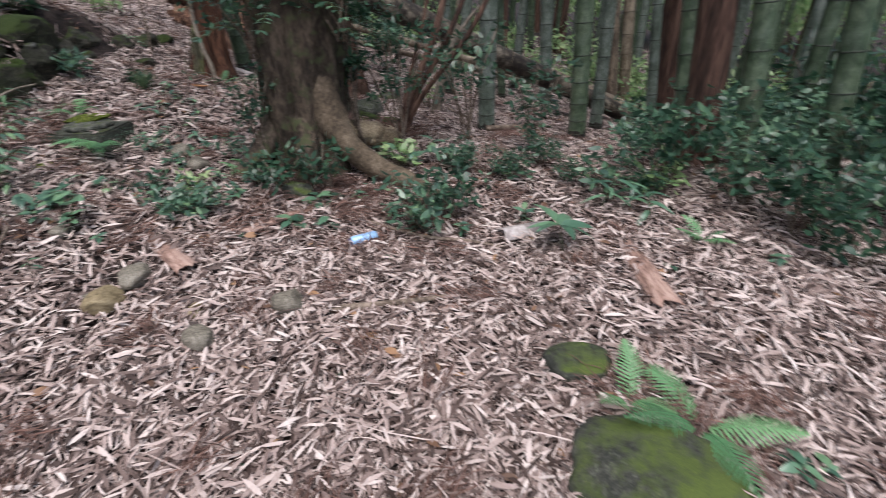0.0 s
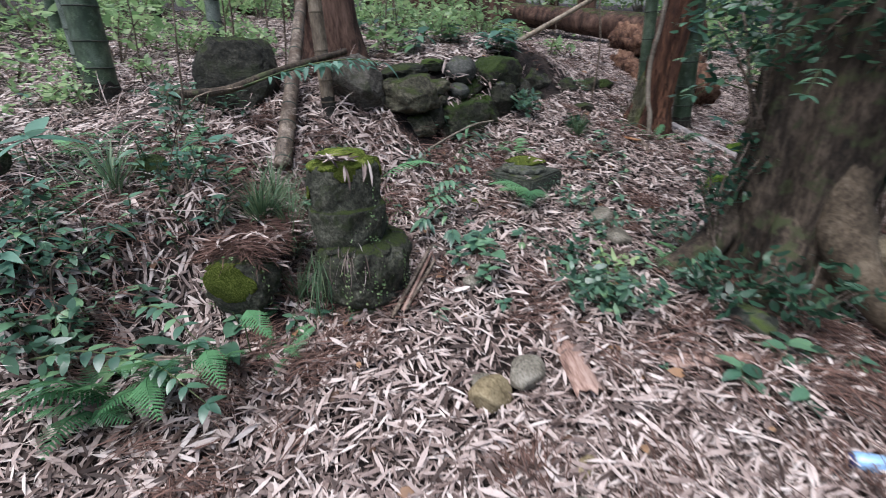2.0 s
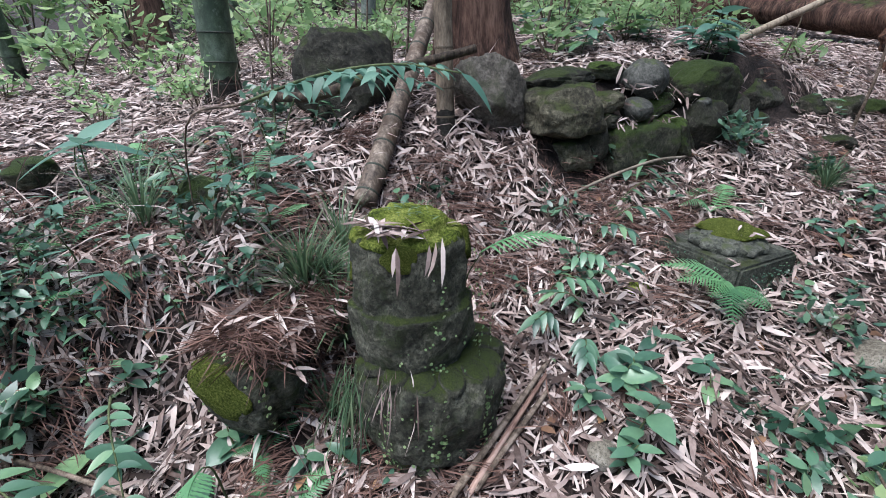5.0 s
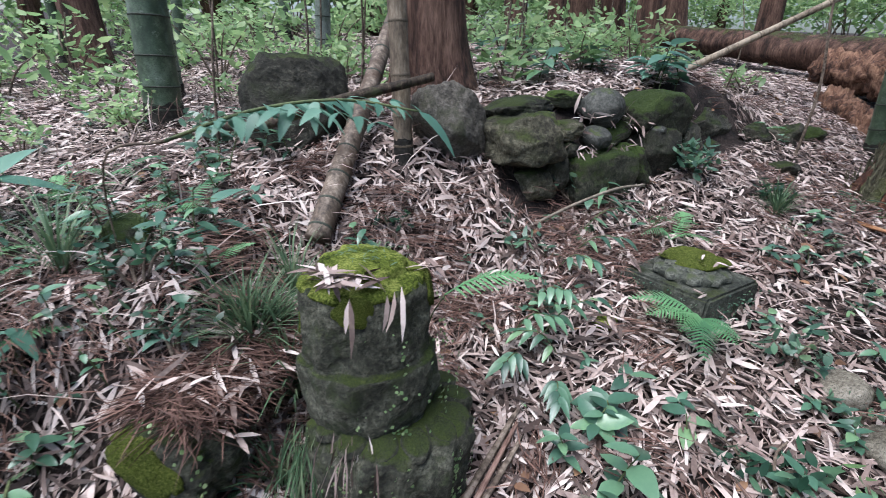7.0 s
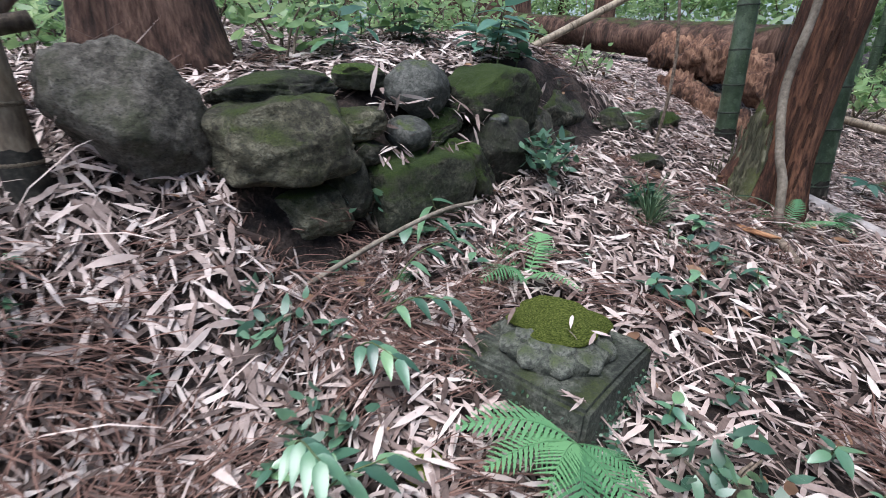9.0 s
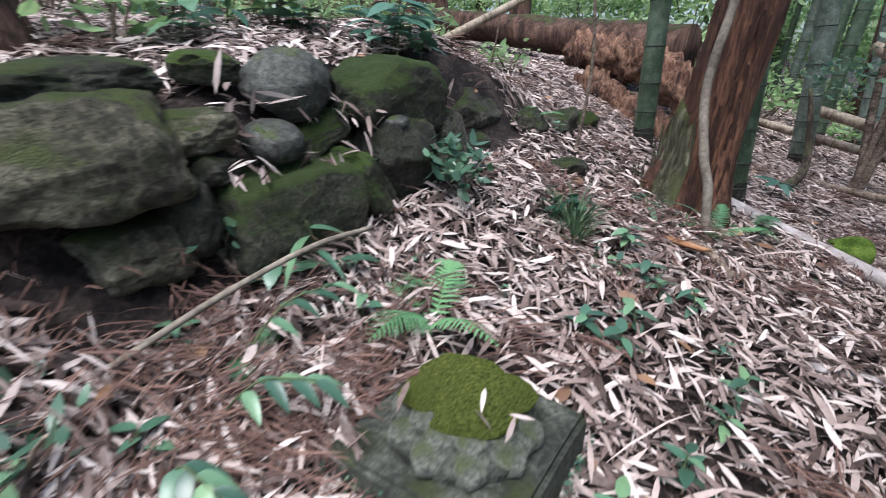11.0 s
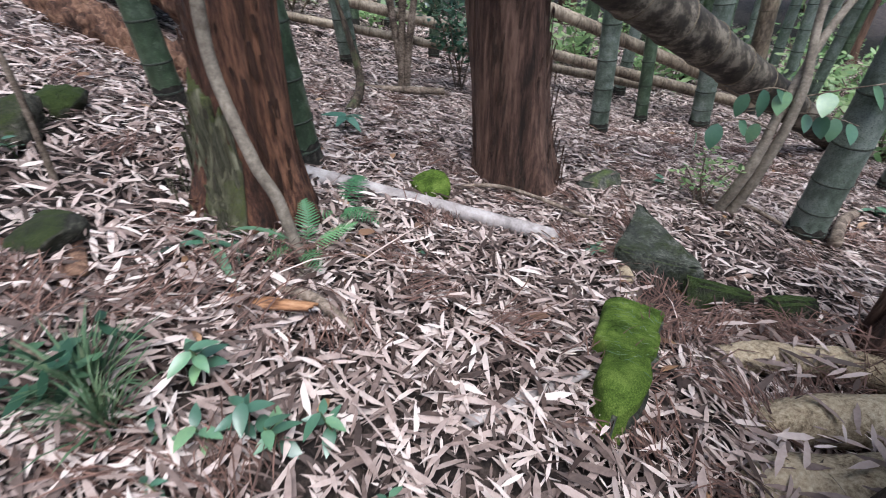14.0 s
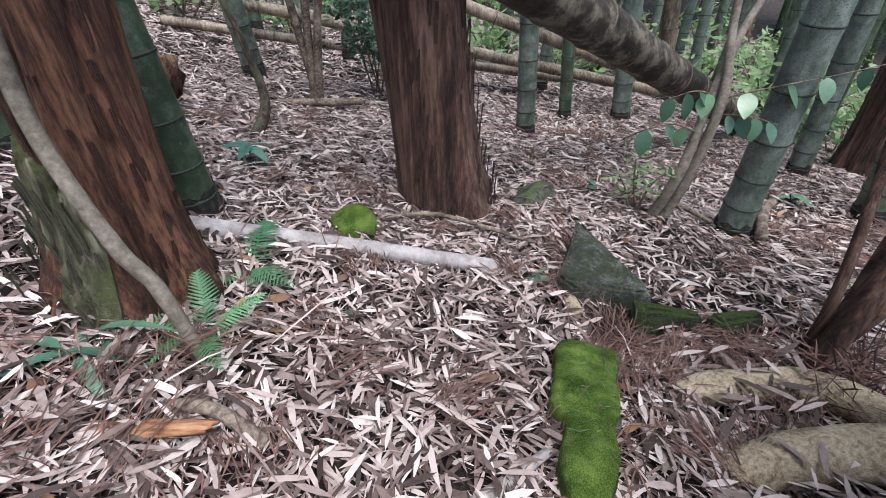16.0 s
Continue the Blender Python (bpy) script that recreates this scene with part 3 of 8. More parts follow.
def bamboo(x, y, lean, r, mat, label, seed, height=8.5, gap=(0.1, 0.36), rings=RING_DARK, leaves=40, group="bamboo grove"):
    z = gz(x, y) - 0.05
    top = (x + lean[0] * height, y + lean[1] * height, z + height)
    ob = culm("bamboo", (x, y, z), top, r, r * 0.55, mat, label, group, gap, 0.0, rings, leaves, seed, 0.12)
    up = Vector((lean[0], lean[1], 1))
    edge = [0.17 + 0.04 * noise.noise(Vector((j * 0.6, seed, 0))) for j in range(20)]
    v, f = tube([up * 0.0, up * 0.04, up * 0.09, up * 0.13, up * 0.17], [r * 1.155, r * 1.11, r * 1.07, r * 1.05, r * 1.035], 20)
    v = [p + up * (edge[j % 20] - 0.17 if j >= 60 else 0) for j, p in enumerate(v)]
    link_mesh("sheath", v, f[:-1], BLACK_FOOT, ob, "blackened sheath round the foot")
    return ob


# standing bamboo round the path
GREEN_TEXT = "green living bamboo stem with dark node rings, rooted in litter"
GREY_TEXT = "grey-green bamboo stem with a pale waxy bloom"
bamboo(-2.36, 5.98, (-0.07, 0.0), 0.092, GREEN_CULM, "thick dark green bamboo stem beside the red-barked cedar", 1)
bamboo(-2.97, 6.4, (-0.05, -0.02), 0.068, GREEN_CULM, "slender green bamboo in front of the rotten fallen trunk", 2)
bamboo(0.14, 7.31, (-0.05, 0.036), 0.08, GREY_CULM, GREY_TEXT, 3)
bamboo(1.03, 7.91, (-0.07, 0.06), 0.064, GREEN_CULM, GREEN_TEXT, 4)
bamboo(1.36, 8.88, (0.04, -0.03), 0.072, GREY_CULM, GREY_TEXT, 5)
bamboo(1.75, 7.85, (-0.07, 0.07), 0.1, GREY_CULM, "stout bluish-grey bamboo stem with a blackened foot", 6)
bamboo(0.56, 5.54, (-0.02, -0.02), 0.1, GREY_CULM, "thick grey-green bamboo with a dark foot, leaning beside the shrub", 7)
bamboo(2.05, 6.06, (-0.02, 0.04), 0.082, GREY_CULM, GREY_TEXT, 8)
bamboo(1.6, 5.3, (-0.05, 0.06), 0.098, GREEN_CULM, GREEN_TEXT, 9)
bamboo(3.1, 8.54, (-0.09, 0.1), 0.1, TAN_CULM, "dead tan bamboo stem still standing in the grove", 10, rings=RING_PALE)
bamboo(2.6, 5.6, (-0.12, 0.06), 0.06, GREY_CULM, GREY_TEXT, 11)
bamboo(2.15, 3.92, (-0.12, 0.08), 0.09, GREEN_CULM, GREEN_TEXT, 12)
bamboo(2.47, 3.58, (-0.1, 0.08), 0.085, GREEN_CULM, GREEN_TEXT, 13)
bamboo(2.95, 3.3, (-0.1, 0.1), 0.085, GREEN_CULM, GREEN_TEXT, 14)
bamboo(3.47, 8.95, (-0.1, 0.04), 0.11, TAN_CULM, "dead tan bamboo stem still standing in the grove", 15, rings=RING_PALE)
bamboo(-1.91, 8.51, (-0.1, 0.01), 0.09, GREY_CULM, GREY_TEXT, 16)
bamboo(-1.14, 11.0, (-0.1, 0.03), 0.12, GREY_CULM, GREY_TEXT, 17)
bamboo(-5.31, 1.6, (-0.03, 0.04), 0.115, GREEN_CULM, "green bamboo on the upper terrace, node rings edged white", 18)
bamboo(-3.7, 2.57, (-0.02, -0.02), 0.046, TAN_CULM, "pale tan dead bamboo standing at the terrace edge", 19, rings=RING_PALE)

# cedars and the old tree
RED_TREE = trunk("cedar_tree", -2.57, 5.53, (0.13, 0.05), 0.138, 7.0, RED_CEDAR, "leaning cedar with flaking red bark and a mossy foot", 21, 0.72, 0.16)
DARK_TREE = trunk("cedar_tree", -1.16, 6.16, (-0.08, 0.03), 0.215, 7.5, CEDAR, "upright cedar with dark brown stringy bark", 22, 0.3, 0.08)
trunk("cedar_tree", -4.46, 3.2, (-0.06, -0.06), 0.235, 7.5, CEDAR, "dark brown cedar above the stone wall", 23, 0.3, 0.1)
OLD_TREE = trunk("old_tree", -1.03, 3.62, (0.0, 0.04), 0.33, 6.5, OLD_BARK, "broad old tree with fluted grey-brown bark and spreading roots", 24, 0.16, 0.2, 72, 300, SHADED_LEAF, ridges=3.0)
trunk("cedar_tree", 2.2, 3.75, (-0.1, 0.1), 0.13, 7.0, CEDAR, "reddish brown trunk among the bamboo", 25, 0.25, 0.1)
trunk("cedar_tree", 2.9, 6.0, (-0.03, 0.08), 0.17, 7.0, CEDAR, "dark trunk at the edge of the bamboo", 26, 0.3, 0.1)
trunk("cedar_tree", -9.6, 10.0, (-0.05, -0.05), 0.28, 8.0, CEDAR, "distant brown cedar on the slope", 27, 0.3, 0.08, 24)
trunk("cedar_tree", -8.2, 11.2, (-0.08, -0.05), 0.3, 8.0, CEDAR, "distant brown cedar on the slope", 28, 0.3, 0.08, 24)
trunk("cedar_tree", -6.3, 7.9, (-0.05, -0.05), 0.16, 8.0, CEDAR, "slim cedar behind the terrace", 29, 0.3, 0.08, 24)

# fallen stems
culm("fallen_bamboo", (2.87, 7.15, -0.45), (-1.55, 5.9, 1.55), 0.115, 0.15, DARK_CULM, "thick mouldering bamboo fallen slantwise, blackened and blotched", "", (0.3, 0.42), 0.0, RING_PALE)
culm("fallen_bamboo", (3.4, 7.42, -0.55), (-1.6, 9.1, 1.35), 0.065, 0.06, TAN_CULM, "long tan bamboo pole fallen across the grove", "fallen poles", (0.3, 0.4), 0.0, RING_PALE)
culm("fallen_bamboo", (2.6, 8.2, -0.35), (-1.9, 9.3, 0.75), 0.06, 0.055, TAN_CULM, "long tan bamboo pole fallen across the grove", "fallen poles", (0.3, 0.4), 0.0, RING_PALE)
culm("fallen_bamboo", (1.6, 8.6, -0.2), (-2.6, 9.6, 0.6), 0.05, 0.045, TAN_CULM, "long tan bamboo pole fallen across the grove", "fallen poles", (0.3, 0.4), 0.0, RING_PALE)
culm("fallen_bamboo", (-4.35, 5.4, 1.12), (-3.6, 7.6, 2.1), 0.03, 0.028, TAN_CULM, "thin grey-tan bamboo pole propped over the terrace", "fallen poles", (0.3, 0.4), 0.0, RING_PALE)
culm("dead_bamboo", (-3.45, 2.02, 0.6), (-4.55, 3.02, 1.72), 0.054, 0.04, DEAD_CULM, "broken grey-brown dead bamboo leaning on the bank", "", (0.14, 0.2), 0.0, RING_DARK)

# ---- stone wall on the terrace edge ----
# place, half depth, half length, half height, tilt along the wall, squareness, flat faces hewn by weather, stone, text
BLOCK_TEXT = "mossy weathered boulder stacked in the dry stone wall"
PEAK = (((0.1, -0.8, 0.55), 0.86), ((0.2, 0.75, 0.5), 0.95), ((1, 0.1, 0.5), 0.85))
BEVEL = (((0.9, 0.1, 0.3), 1.0), ((0.2, 0.9, 0.4), 1.05))
UNDER = (((0.2, -0.4, -0.9), 0.9), ((0.5, 0.8, 0.3), 1.05), ((1, -0.1, 0.5), 0.95))
WALL = [
    ((-3.44, 3.705, 0.68), (0.12, 0.225, 0.15), 2, 8.0, (((0.1, 1, 0.7), 1.25),), "mossy", "long squared block under a thin green moss film"),
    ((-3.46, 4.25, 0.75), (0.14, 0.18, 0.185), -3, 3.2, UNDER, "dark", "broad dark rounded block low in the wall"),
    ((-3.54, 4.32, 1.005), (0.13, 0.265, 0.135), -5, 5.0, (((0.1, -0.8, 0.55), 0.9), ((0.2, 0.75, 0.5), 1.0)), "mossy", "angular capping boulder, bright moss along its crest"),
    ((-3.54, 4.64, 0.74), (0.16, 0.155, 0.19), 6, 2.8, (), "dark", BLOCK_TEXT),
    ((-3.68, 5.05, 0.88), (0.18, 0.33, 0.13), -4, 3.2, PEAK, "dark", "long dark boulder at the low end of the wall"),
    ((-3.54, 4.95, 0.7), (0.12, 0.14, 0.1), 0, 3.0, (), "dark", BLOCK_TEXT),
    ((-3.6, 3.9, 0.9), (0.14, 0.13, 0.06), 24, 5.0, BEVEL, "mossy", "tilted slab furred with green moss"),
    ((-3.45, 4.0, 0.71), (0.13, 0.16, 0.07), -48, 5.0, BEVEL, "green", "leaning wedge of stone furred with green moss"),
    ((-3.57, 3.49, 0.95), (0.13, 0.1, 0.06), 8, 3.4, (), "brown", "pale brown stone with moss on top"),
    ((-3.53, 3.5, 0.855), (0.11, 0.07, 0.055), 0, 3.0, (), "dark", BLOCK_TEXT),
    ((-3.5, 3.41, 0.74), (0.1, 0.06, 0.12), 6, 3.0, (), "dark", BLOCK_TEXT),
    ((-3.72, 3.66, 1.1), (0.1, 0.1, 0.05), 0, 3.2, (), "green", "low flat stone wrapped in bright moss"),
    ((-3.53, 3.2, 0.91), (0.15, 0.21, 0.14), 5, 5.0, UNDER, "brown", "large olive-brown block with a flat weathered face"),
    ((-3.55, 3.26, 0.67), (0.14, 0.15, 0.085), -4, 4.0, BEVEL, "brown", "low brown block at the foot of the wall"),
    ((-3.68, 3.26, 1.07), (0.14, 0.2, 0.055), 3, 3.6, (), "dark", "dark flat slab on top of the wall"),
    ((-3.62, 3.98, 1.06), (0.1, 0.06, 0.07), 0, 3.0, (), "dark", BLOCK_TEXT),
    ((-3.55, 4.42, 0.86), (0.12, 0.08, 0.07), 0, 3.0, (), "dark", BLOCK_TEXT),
]
# The dark kind has the wall's shade in its colour.
WALL_STONES = {"mossy": MOSSY_BLOCK, "green": GREEN_BLOCK, "brown": BROWN_BLOCK, "dark": SHADED_BLOCK}
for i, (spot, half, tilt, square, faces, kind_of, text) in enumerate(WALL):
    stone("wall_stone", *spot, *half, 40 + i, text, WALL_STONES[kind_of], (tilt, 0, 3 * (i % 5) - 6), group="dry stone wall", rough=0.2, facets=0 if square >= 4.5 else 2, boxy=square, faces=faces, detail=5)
stone("wall_stone", -3.58, 3.84, 1.05, 0.13, 0.135, 0.115, 61, "smooth round grey boulder on top of the wall", GREY_STONE, (0, 0, 20), group="dry stone wall", rough=0.16, facets=2, boxy=2.3, detail=5)
stone("wall_stone", -3.46, 3.68, 0.905, 0.09, 0.085, 0.068, 62, "smooth egg-shaped grey stone resting on a larger block", GREY_STONE, (-8, 0, 0), group="dry stone wall", rough=0.14, facets=2, boxy=2.2)
stone("wall_stone", -3.42, 4.19, 0.92, 0.05, 0.06, 0.028, 63, "small smooth pebble wedged between two boulders", GREY_STONE, group="dry stone wall", rough=0.14, facets=2, boxy=2.2)
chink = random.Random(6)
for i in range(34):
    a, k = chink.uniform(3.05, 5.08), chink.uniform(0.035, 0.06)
    stone("wall_stone", -3.63 - chink.uniform(0, 0.06), a, gz(-3.32, a) + chink.uniform(0.0, 0.38), k, k * 1.3, k * 0.9, 600 + i, "small chinking stone wedged in the dry stone wall", SHADED_BLOCK, (chink.uniform(0, 90), 0, chink.uniform(0, 90)), group="dry stone wall", facets=5, detail=3)
stone("boulder", -3.72, 2.86, 0.985, 0.17, 0.2, 0.23, 70, "leaning grey boulder at the end of the wall", LEAN_STONE, (10, 0, 20), boxy=3.6, detail=5, faces=(((0.3, 0.8, 0.5), 0.8), ((1, -0.1, 0.4), 0.9)))
stone("boulder", -4.22, 2.2, 1.08, 0.24, 0.26, 0.25, 74, "large dark boulder half sunk in the terrace", SHADED_BLOCK, (0, 6, 30), rough=0.24, boxy=3.0, detail=5, facets=3)
stone("boulder", -3.6, 1.35, 0.7, 0.09, 0.09, 0.07, 72, "small mossy boulder in the bank", MOSSY_BLOCK)
stone("boulder", -3.95, 0.75, 0.78, 0.09, 0.1, 0.06, 73, "small mossy boulder in the bank", MOSSY_BLOCK)

lodged = np.random.default_rng(71)
ledges = np.array([(-3.42, 3.58, 0.86), (-3.4, 3.82, 0.86), (-3.46, 4.06, 0.96), (-3.48, 3.62, 1.03), (-3.5, 3.97, 1.0), (-3.5, 3.44, 0.9), (-3.5, 3.6, 0.97), (-3.52, 4.6, 0.98)])
at = np.repeat(ledges, 15, axis=0) + lodged.normal(0, 1, (120, 3)) * np.array([0.03, 0.05, 0.025])
la, ls = flat_dirs(lodged, 120, 0.6, 0.6)
la[:, 0] = np.abs(la[:, 0])
la[:, 2] -= 0.5
la /= np.linalg.norm(la, axis=1)[:, None]
size = lodged.uniform(0.05, 0.13, 120)
tagged(new("leaf_litter", leaf_mesh("leaf_litter", at, la, ls, size, size * 0.16, 0.06 * size, LITTER)), "dry bamboo leaves lodged between the wall stones", "leaf litter", kind="stuff")

# ---- fallen rocks and pebbles ----
for x, y, sx, sy, sz, seed, text in [
        (-1.68, 1.87, 0.095, 0.075, 0.06, 80, "rounded ochre cobble lying in the litter"), (-1.63, 2.06, 0.105, 0.075, 0.05, 81, "flat pinkish-grey cobble in the litter"),
        (-1.15, 1.68, 0.075, 0.06, 0.055, 82, "small brown cobble half buried in leaves"), (-0.78, 1.93, 0.085, 0.07, 0.06, 83, "rounded grey-brown cobble on dry leaves"),
        (-1.76, 1.9, 0.045, 0.05, 0.035, 84, "small grey pebble beside two cobbles"), (-1.24, 1.86, 0.05, 0.03, 0.03, 85, "small ochre pebble in the litter"),
        (-1.99, 3.45, 0.08, 0.07, 0.06, 86, "squarish grey rock among seedlings"), (-1.81, 3.3, 0.09, 0.08, 0.05, 87, "grey rock beside the path"),
        (-2.19, 2.35, 0.05, 0.05, 0.04, 92, "brown cobble near the pedestal")]:
    stone("cobble", x, y, gz(x, y) + sz * 0.8, sx, sy, sz, seed, text, OCHRE if "ochre" in text else COBBLE, (0, 0, seed * 37), 0.16, "loose cobbles", facets=3)
stone("rock", -1.0, 3.02, gz(-1.0, 3.02) + 0.03, 0.12, 0.09, 0.08, 100, "dark grey rock at the foot of the old tree", STONE)
stone("mossy_stone", -1.76, 5.82, gz(-1.76, 5.82) + 0.05, 0.1, 0.1, 0.085, 88, "small round stone wrapped in bright moss", SLAB_MOSS, rough=0.2)
stone("rock", -0.66, 6.0, gz(-0.66, 6.0) + 0.03, 0.17, 0.1, 0.08, 89, "low grey rock behind the cedar", STONE, (0, 0, 20))
stone("rock", 0.76, 0.97, gz(0.76, 0.97) + 0.01, 0.29, 0.23, 0.11, 90, "broad flat rock with green moss beside ferns", STONE, (0, 0, -15))
stone("rock", 0.62, 1.5, gz(0.62, 1.5) + 0.02, 0.15, 0.1, 0.07, 91, "small mossy rock under a fern", STONE)

# long stone under a thick coat of moss, and the broken stones beyond it
def moss_slab():
    """A low slab with rounded shoulders that narrows in a step towards its near end, bare stone along one flank."""
    ob = thing("mossy_stone", pose(-1.43, 4.565, 0.265, 0, 0, 47.3) @ pose(0, 0, 0, 0, 16.5, 0), "long low stone slab under a thick bright green moss coat", "stone")
    for part_name, mat, grow, sink in (("stone_core", BARE_STONE, 0.0, 0.016), ("moss_coat", SLAB_MOSS, 0.006, 0.0)):
        verts, faces = [], []
        U, V = 90, 44
        for i in range(U + 1):
            u = i / U
            run = -0.3 + 0.72 * u
            end = min(1.0, (1 - abs(2 * u - 1) ** 9) + 0.001) ** 0.5
            half = (0.064 + 0.034 * float(ease(np.array((u - 0.36) * 9))) + 0.016 * float(ease(np.array((u - 0.72) * 5))) + 0.012 * noise.noise(Vector((run * 9, 3, 0)))) * end
            for j in range(V + 1):
                a = math.pi * j / V
                c = math.cos(a)
                flank = abs(c) ** 0.55 * (1 if c > 0 else -1)
                v = flank * (half + grow)
                if part_name == "moss_coat" and c < -0.55:
                    v = -(half + grow) * (0.86 + 0.1 * noise.noise(Vector((run * 12, 1, 7))))
                top = 0.07 * (math.sin(a) ** 0.45) * end
                z = top - sink + 0.005 * noise.noise(Vector((run * 5, v * 9, 2))) + 0.004 * noise.noise(Vector((run * 25, v * 25, 5))) + 0.0025 * noise.noise(Vector((run * 90, v * 90, 5)))
                verts.append((run, v + 0.012 * math.sin(run * 7), z - (0.1 if j in (0, V) else 0)))
        for i in range(U):
            for j in range(V):
                a = i * (V + 1) + j
                faces.append((a, a + 1, a + V + 2, a + V + 1))
        link_mesh(part_name, verts, faces, mat, ob)
    bits = np.random.default_rng(41)
    n = 70
    a, sd = flat_dirs(bits, n, 0.06, 0.3)
    p = np.stack([bits.uniform(-0.18, 0.38, n), bits.uniform(-0.08, 0.08, n), bits.uniform(0.076, 0.086, n)], 1)
    fallen = new("dry_needles", leaf_mesh("dry_needles", p, a, sd, bits.uniform(0.015, 0.05, n), np.full(n, 0.0026), np.full(n, 0.001), GRASS))
    fallen.parent = ob
    tagged(fallen, "pale needles scattered on the moss", kind="stuff")


moss_slab()


def split_stone(corners, mat, label, seed):
    """A broken stone: the hull of a few corners, its edges softened and faces roughened."""
    bm = bmesh.new()
    for c in corners:
        bm.verts.new(c)
    bmesh.ops.convex_hull(bm, input=bm.verts[:])
    bmesh.ops.dissolve_limit(bm, angle_limit=0.05, verts=bm.verts[:], edges=bm.edges[:])
    bmesh.ops.bevel(bm, geom=bm.edges[:], offset=0.012, segments=2, affect="EDGES")
    bmesh.ops.triangulate(bm, faces=bm.faces[:])
    for _ in range(3):
        bmesh.ops.subdivide_edges(bm, edges=[e for e in bm.edges if e.calc_length() > 0.03], cuts=1)
        bmesh.ops.triangulate(bm, faces=[f for f in bm.faces if len(f.verts) > 3])
    for v in bm.verts:
        q = v.co * 7 + Vector((seed, 0, 0))
        v.co += Vector((noise.noise(q), noise.noise(q + Vector((9, 0, 0))), noise.noise(q + Vector((0, 9, 0))))) * 0.011
        v.co += Vector((0, 0, 1)) * 0.004 * noise.noise(v.co * 30)
    me = bpy.data.meshes.new("rock")
    bm.to_mesh(me)
    bm.free()
    me.polygons.foreach_set("use_smooth", [False] * len(me.polygons))
    me.materials.append(mat)
    return tagged(new("rock", me), label, "stone")


split_stone([(-0.72, 5.53, 0.22), (-0.66, 5.45, 0.14), (-1.06, 5.2, 0.21), (-1.0, 5.13, 0.16), (-0.76, 4.98, 0.18), (-0.72, 5.04, 0.16), (-1.05, 5.14, -0.08), (-0.74, 4.9, -0.1), (-0.6, 5.45, -0.1), (-0.9, 5.4, -0.08)], BARE_STONE, "angular dark stone slab lying tilted in the litter", 1)
split_stone([(-0.86, 4.99, 0.19), (-0.82, 4.93, 0.16), (-0.64, 4.83, 0.15), (-0.6, 4.86, 0.14), (-0.86, 4.88, -0.08), (-0.62, 4.76, -0.08), (-0.56, 4.88, -0.08), (-0.8, 5.02, -0.05)], MOSSY_BLOCK, "long dark stone with moss on its crest", 2)
split_stone([(-0.6, 4.83, 0.15), (-0.57, 4.77, 0.13), (-0.4, 4.73, 0.15), (-0.38, 4.78, 0.13), (-0.6, 4.72, -0.08), (-0.36, 4.68, -0.08), (-0.34, 4.82, -0.08), (-0.58, 4.86, -0.06)], MOSSY_BLOCK, "narrow mossy stone half buried", 3)
stone("rock", -3.05, 5.12, gz(-3.05, 5.12) + 0.01, 0.09, 0.11, 0.06, 97, "low grey rock sunk in dry leaves", SHADED_BLOCK)
stone("rock", -3.35, 5.75, gz(-3.35, 5.75) + 0.03, 0.1, 0.14, 0.1, 98, "small dark mossy rock at the bank foot", SHADED_BLOCK, rough=0.4)
stone("rock", -3.42, 5.45, gz(-3.42, 5.45) + 0.03, 0.1, 0.12, 0.09, 198, "small dark mossy rock at the bank foot", SHADED_BLOCK, rough=0.4)
stone("rock", -3.3, 6.05, gz(-3.3, 6.05) + 0.03, 0.09, 0.1, 0.09, 199, "small dark mossy rock at the bank foot", MOSSY_BLOCK, rough=0.4)
stone("rock", -2.72, 3.02, gz(-2.72, 3.02) + 0.0, 0.06, 0.05, 0.03, 99, "small mossy rock before the lotus stone", MOSS)


def leaf_blade(name, length, width, mat, tip=1.0, fold=0.18, droop=0.25, wave=0.0, n=7):
    """One leaf lying along +y from its stalk, folded along the midrib."""
    verts, faces = [], []
    for i in range(n + 1):
        t = i / n
        w = width / 2 * (math.sin(math.pi * t ** (0.75 * tip)) ** 0.8 if 0 < t < 1 else 0.02)
        y, z = length * t, -droop * length * t * t
        lift = fold * w + wave * width * math.sin(t * 19)
        verts += [(-w, y, z + lift), (0, y, z), (w, y, z + lift)]
    for i in range(n):
        a = i * 3
        faces += [(a, a + 1, a + 4, a + 3), (a + 1, a + 2, a + 5, a + 4)]
    me = bpy.data.meshes.new(name)
    me.from_pydata(verts, [], faces)
    me.polygons.foreach_set("use_smooth", [True] * len(me.polygons))
    me.materials.append(mat)
    return me


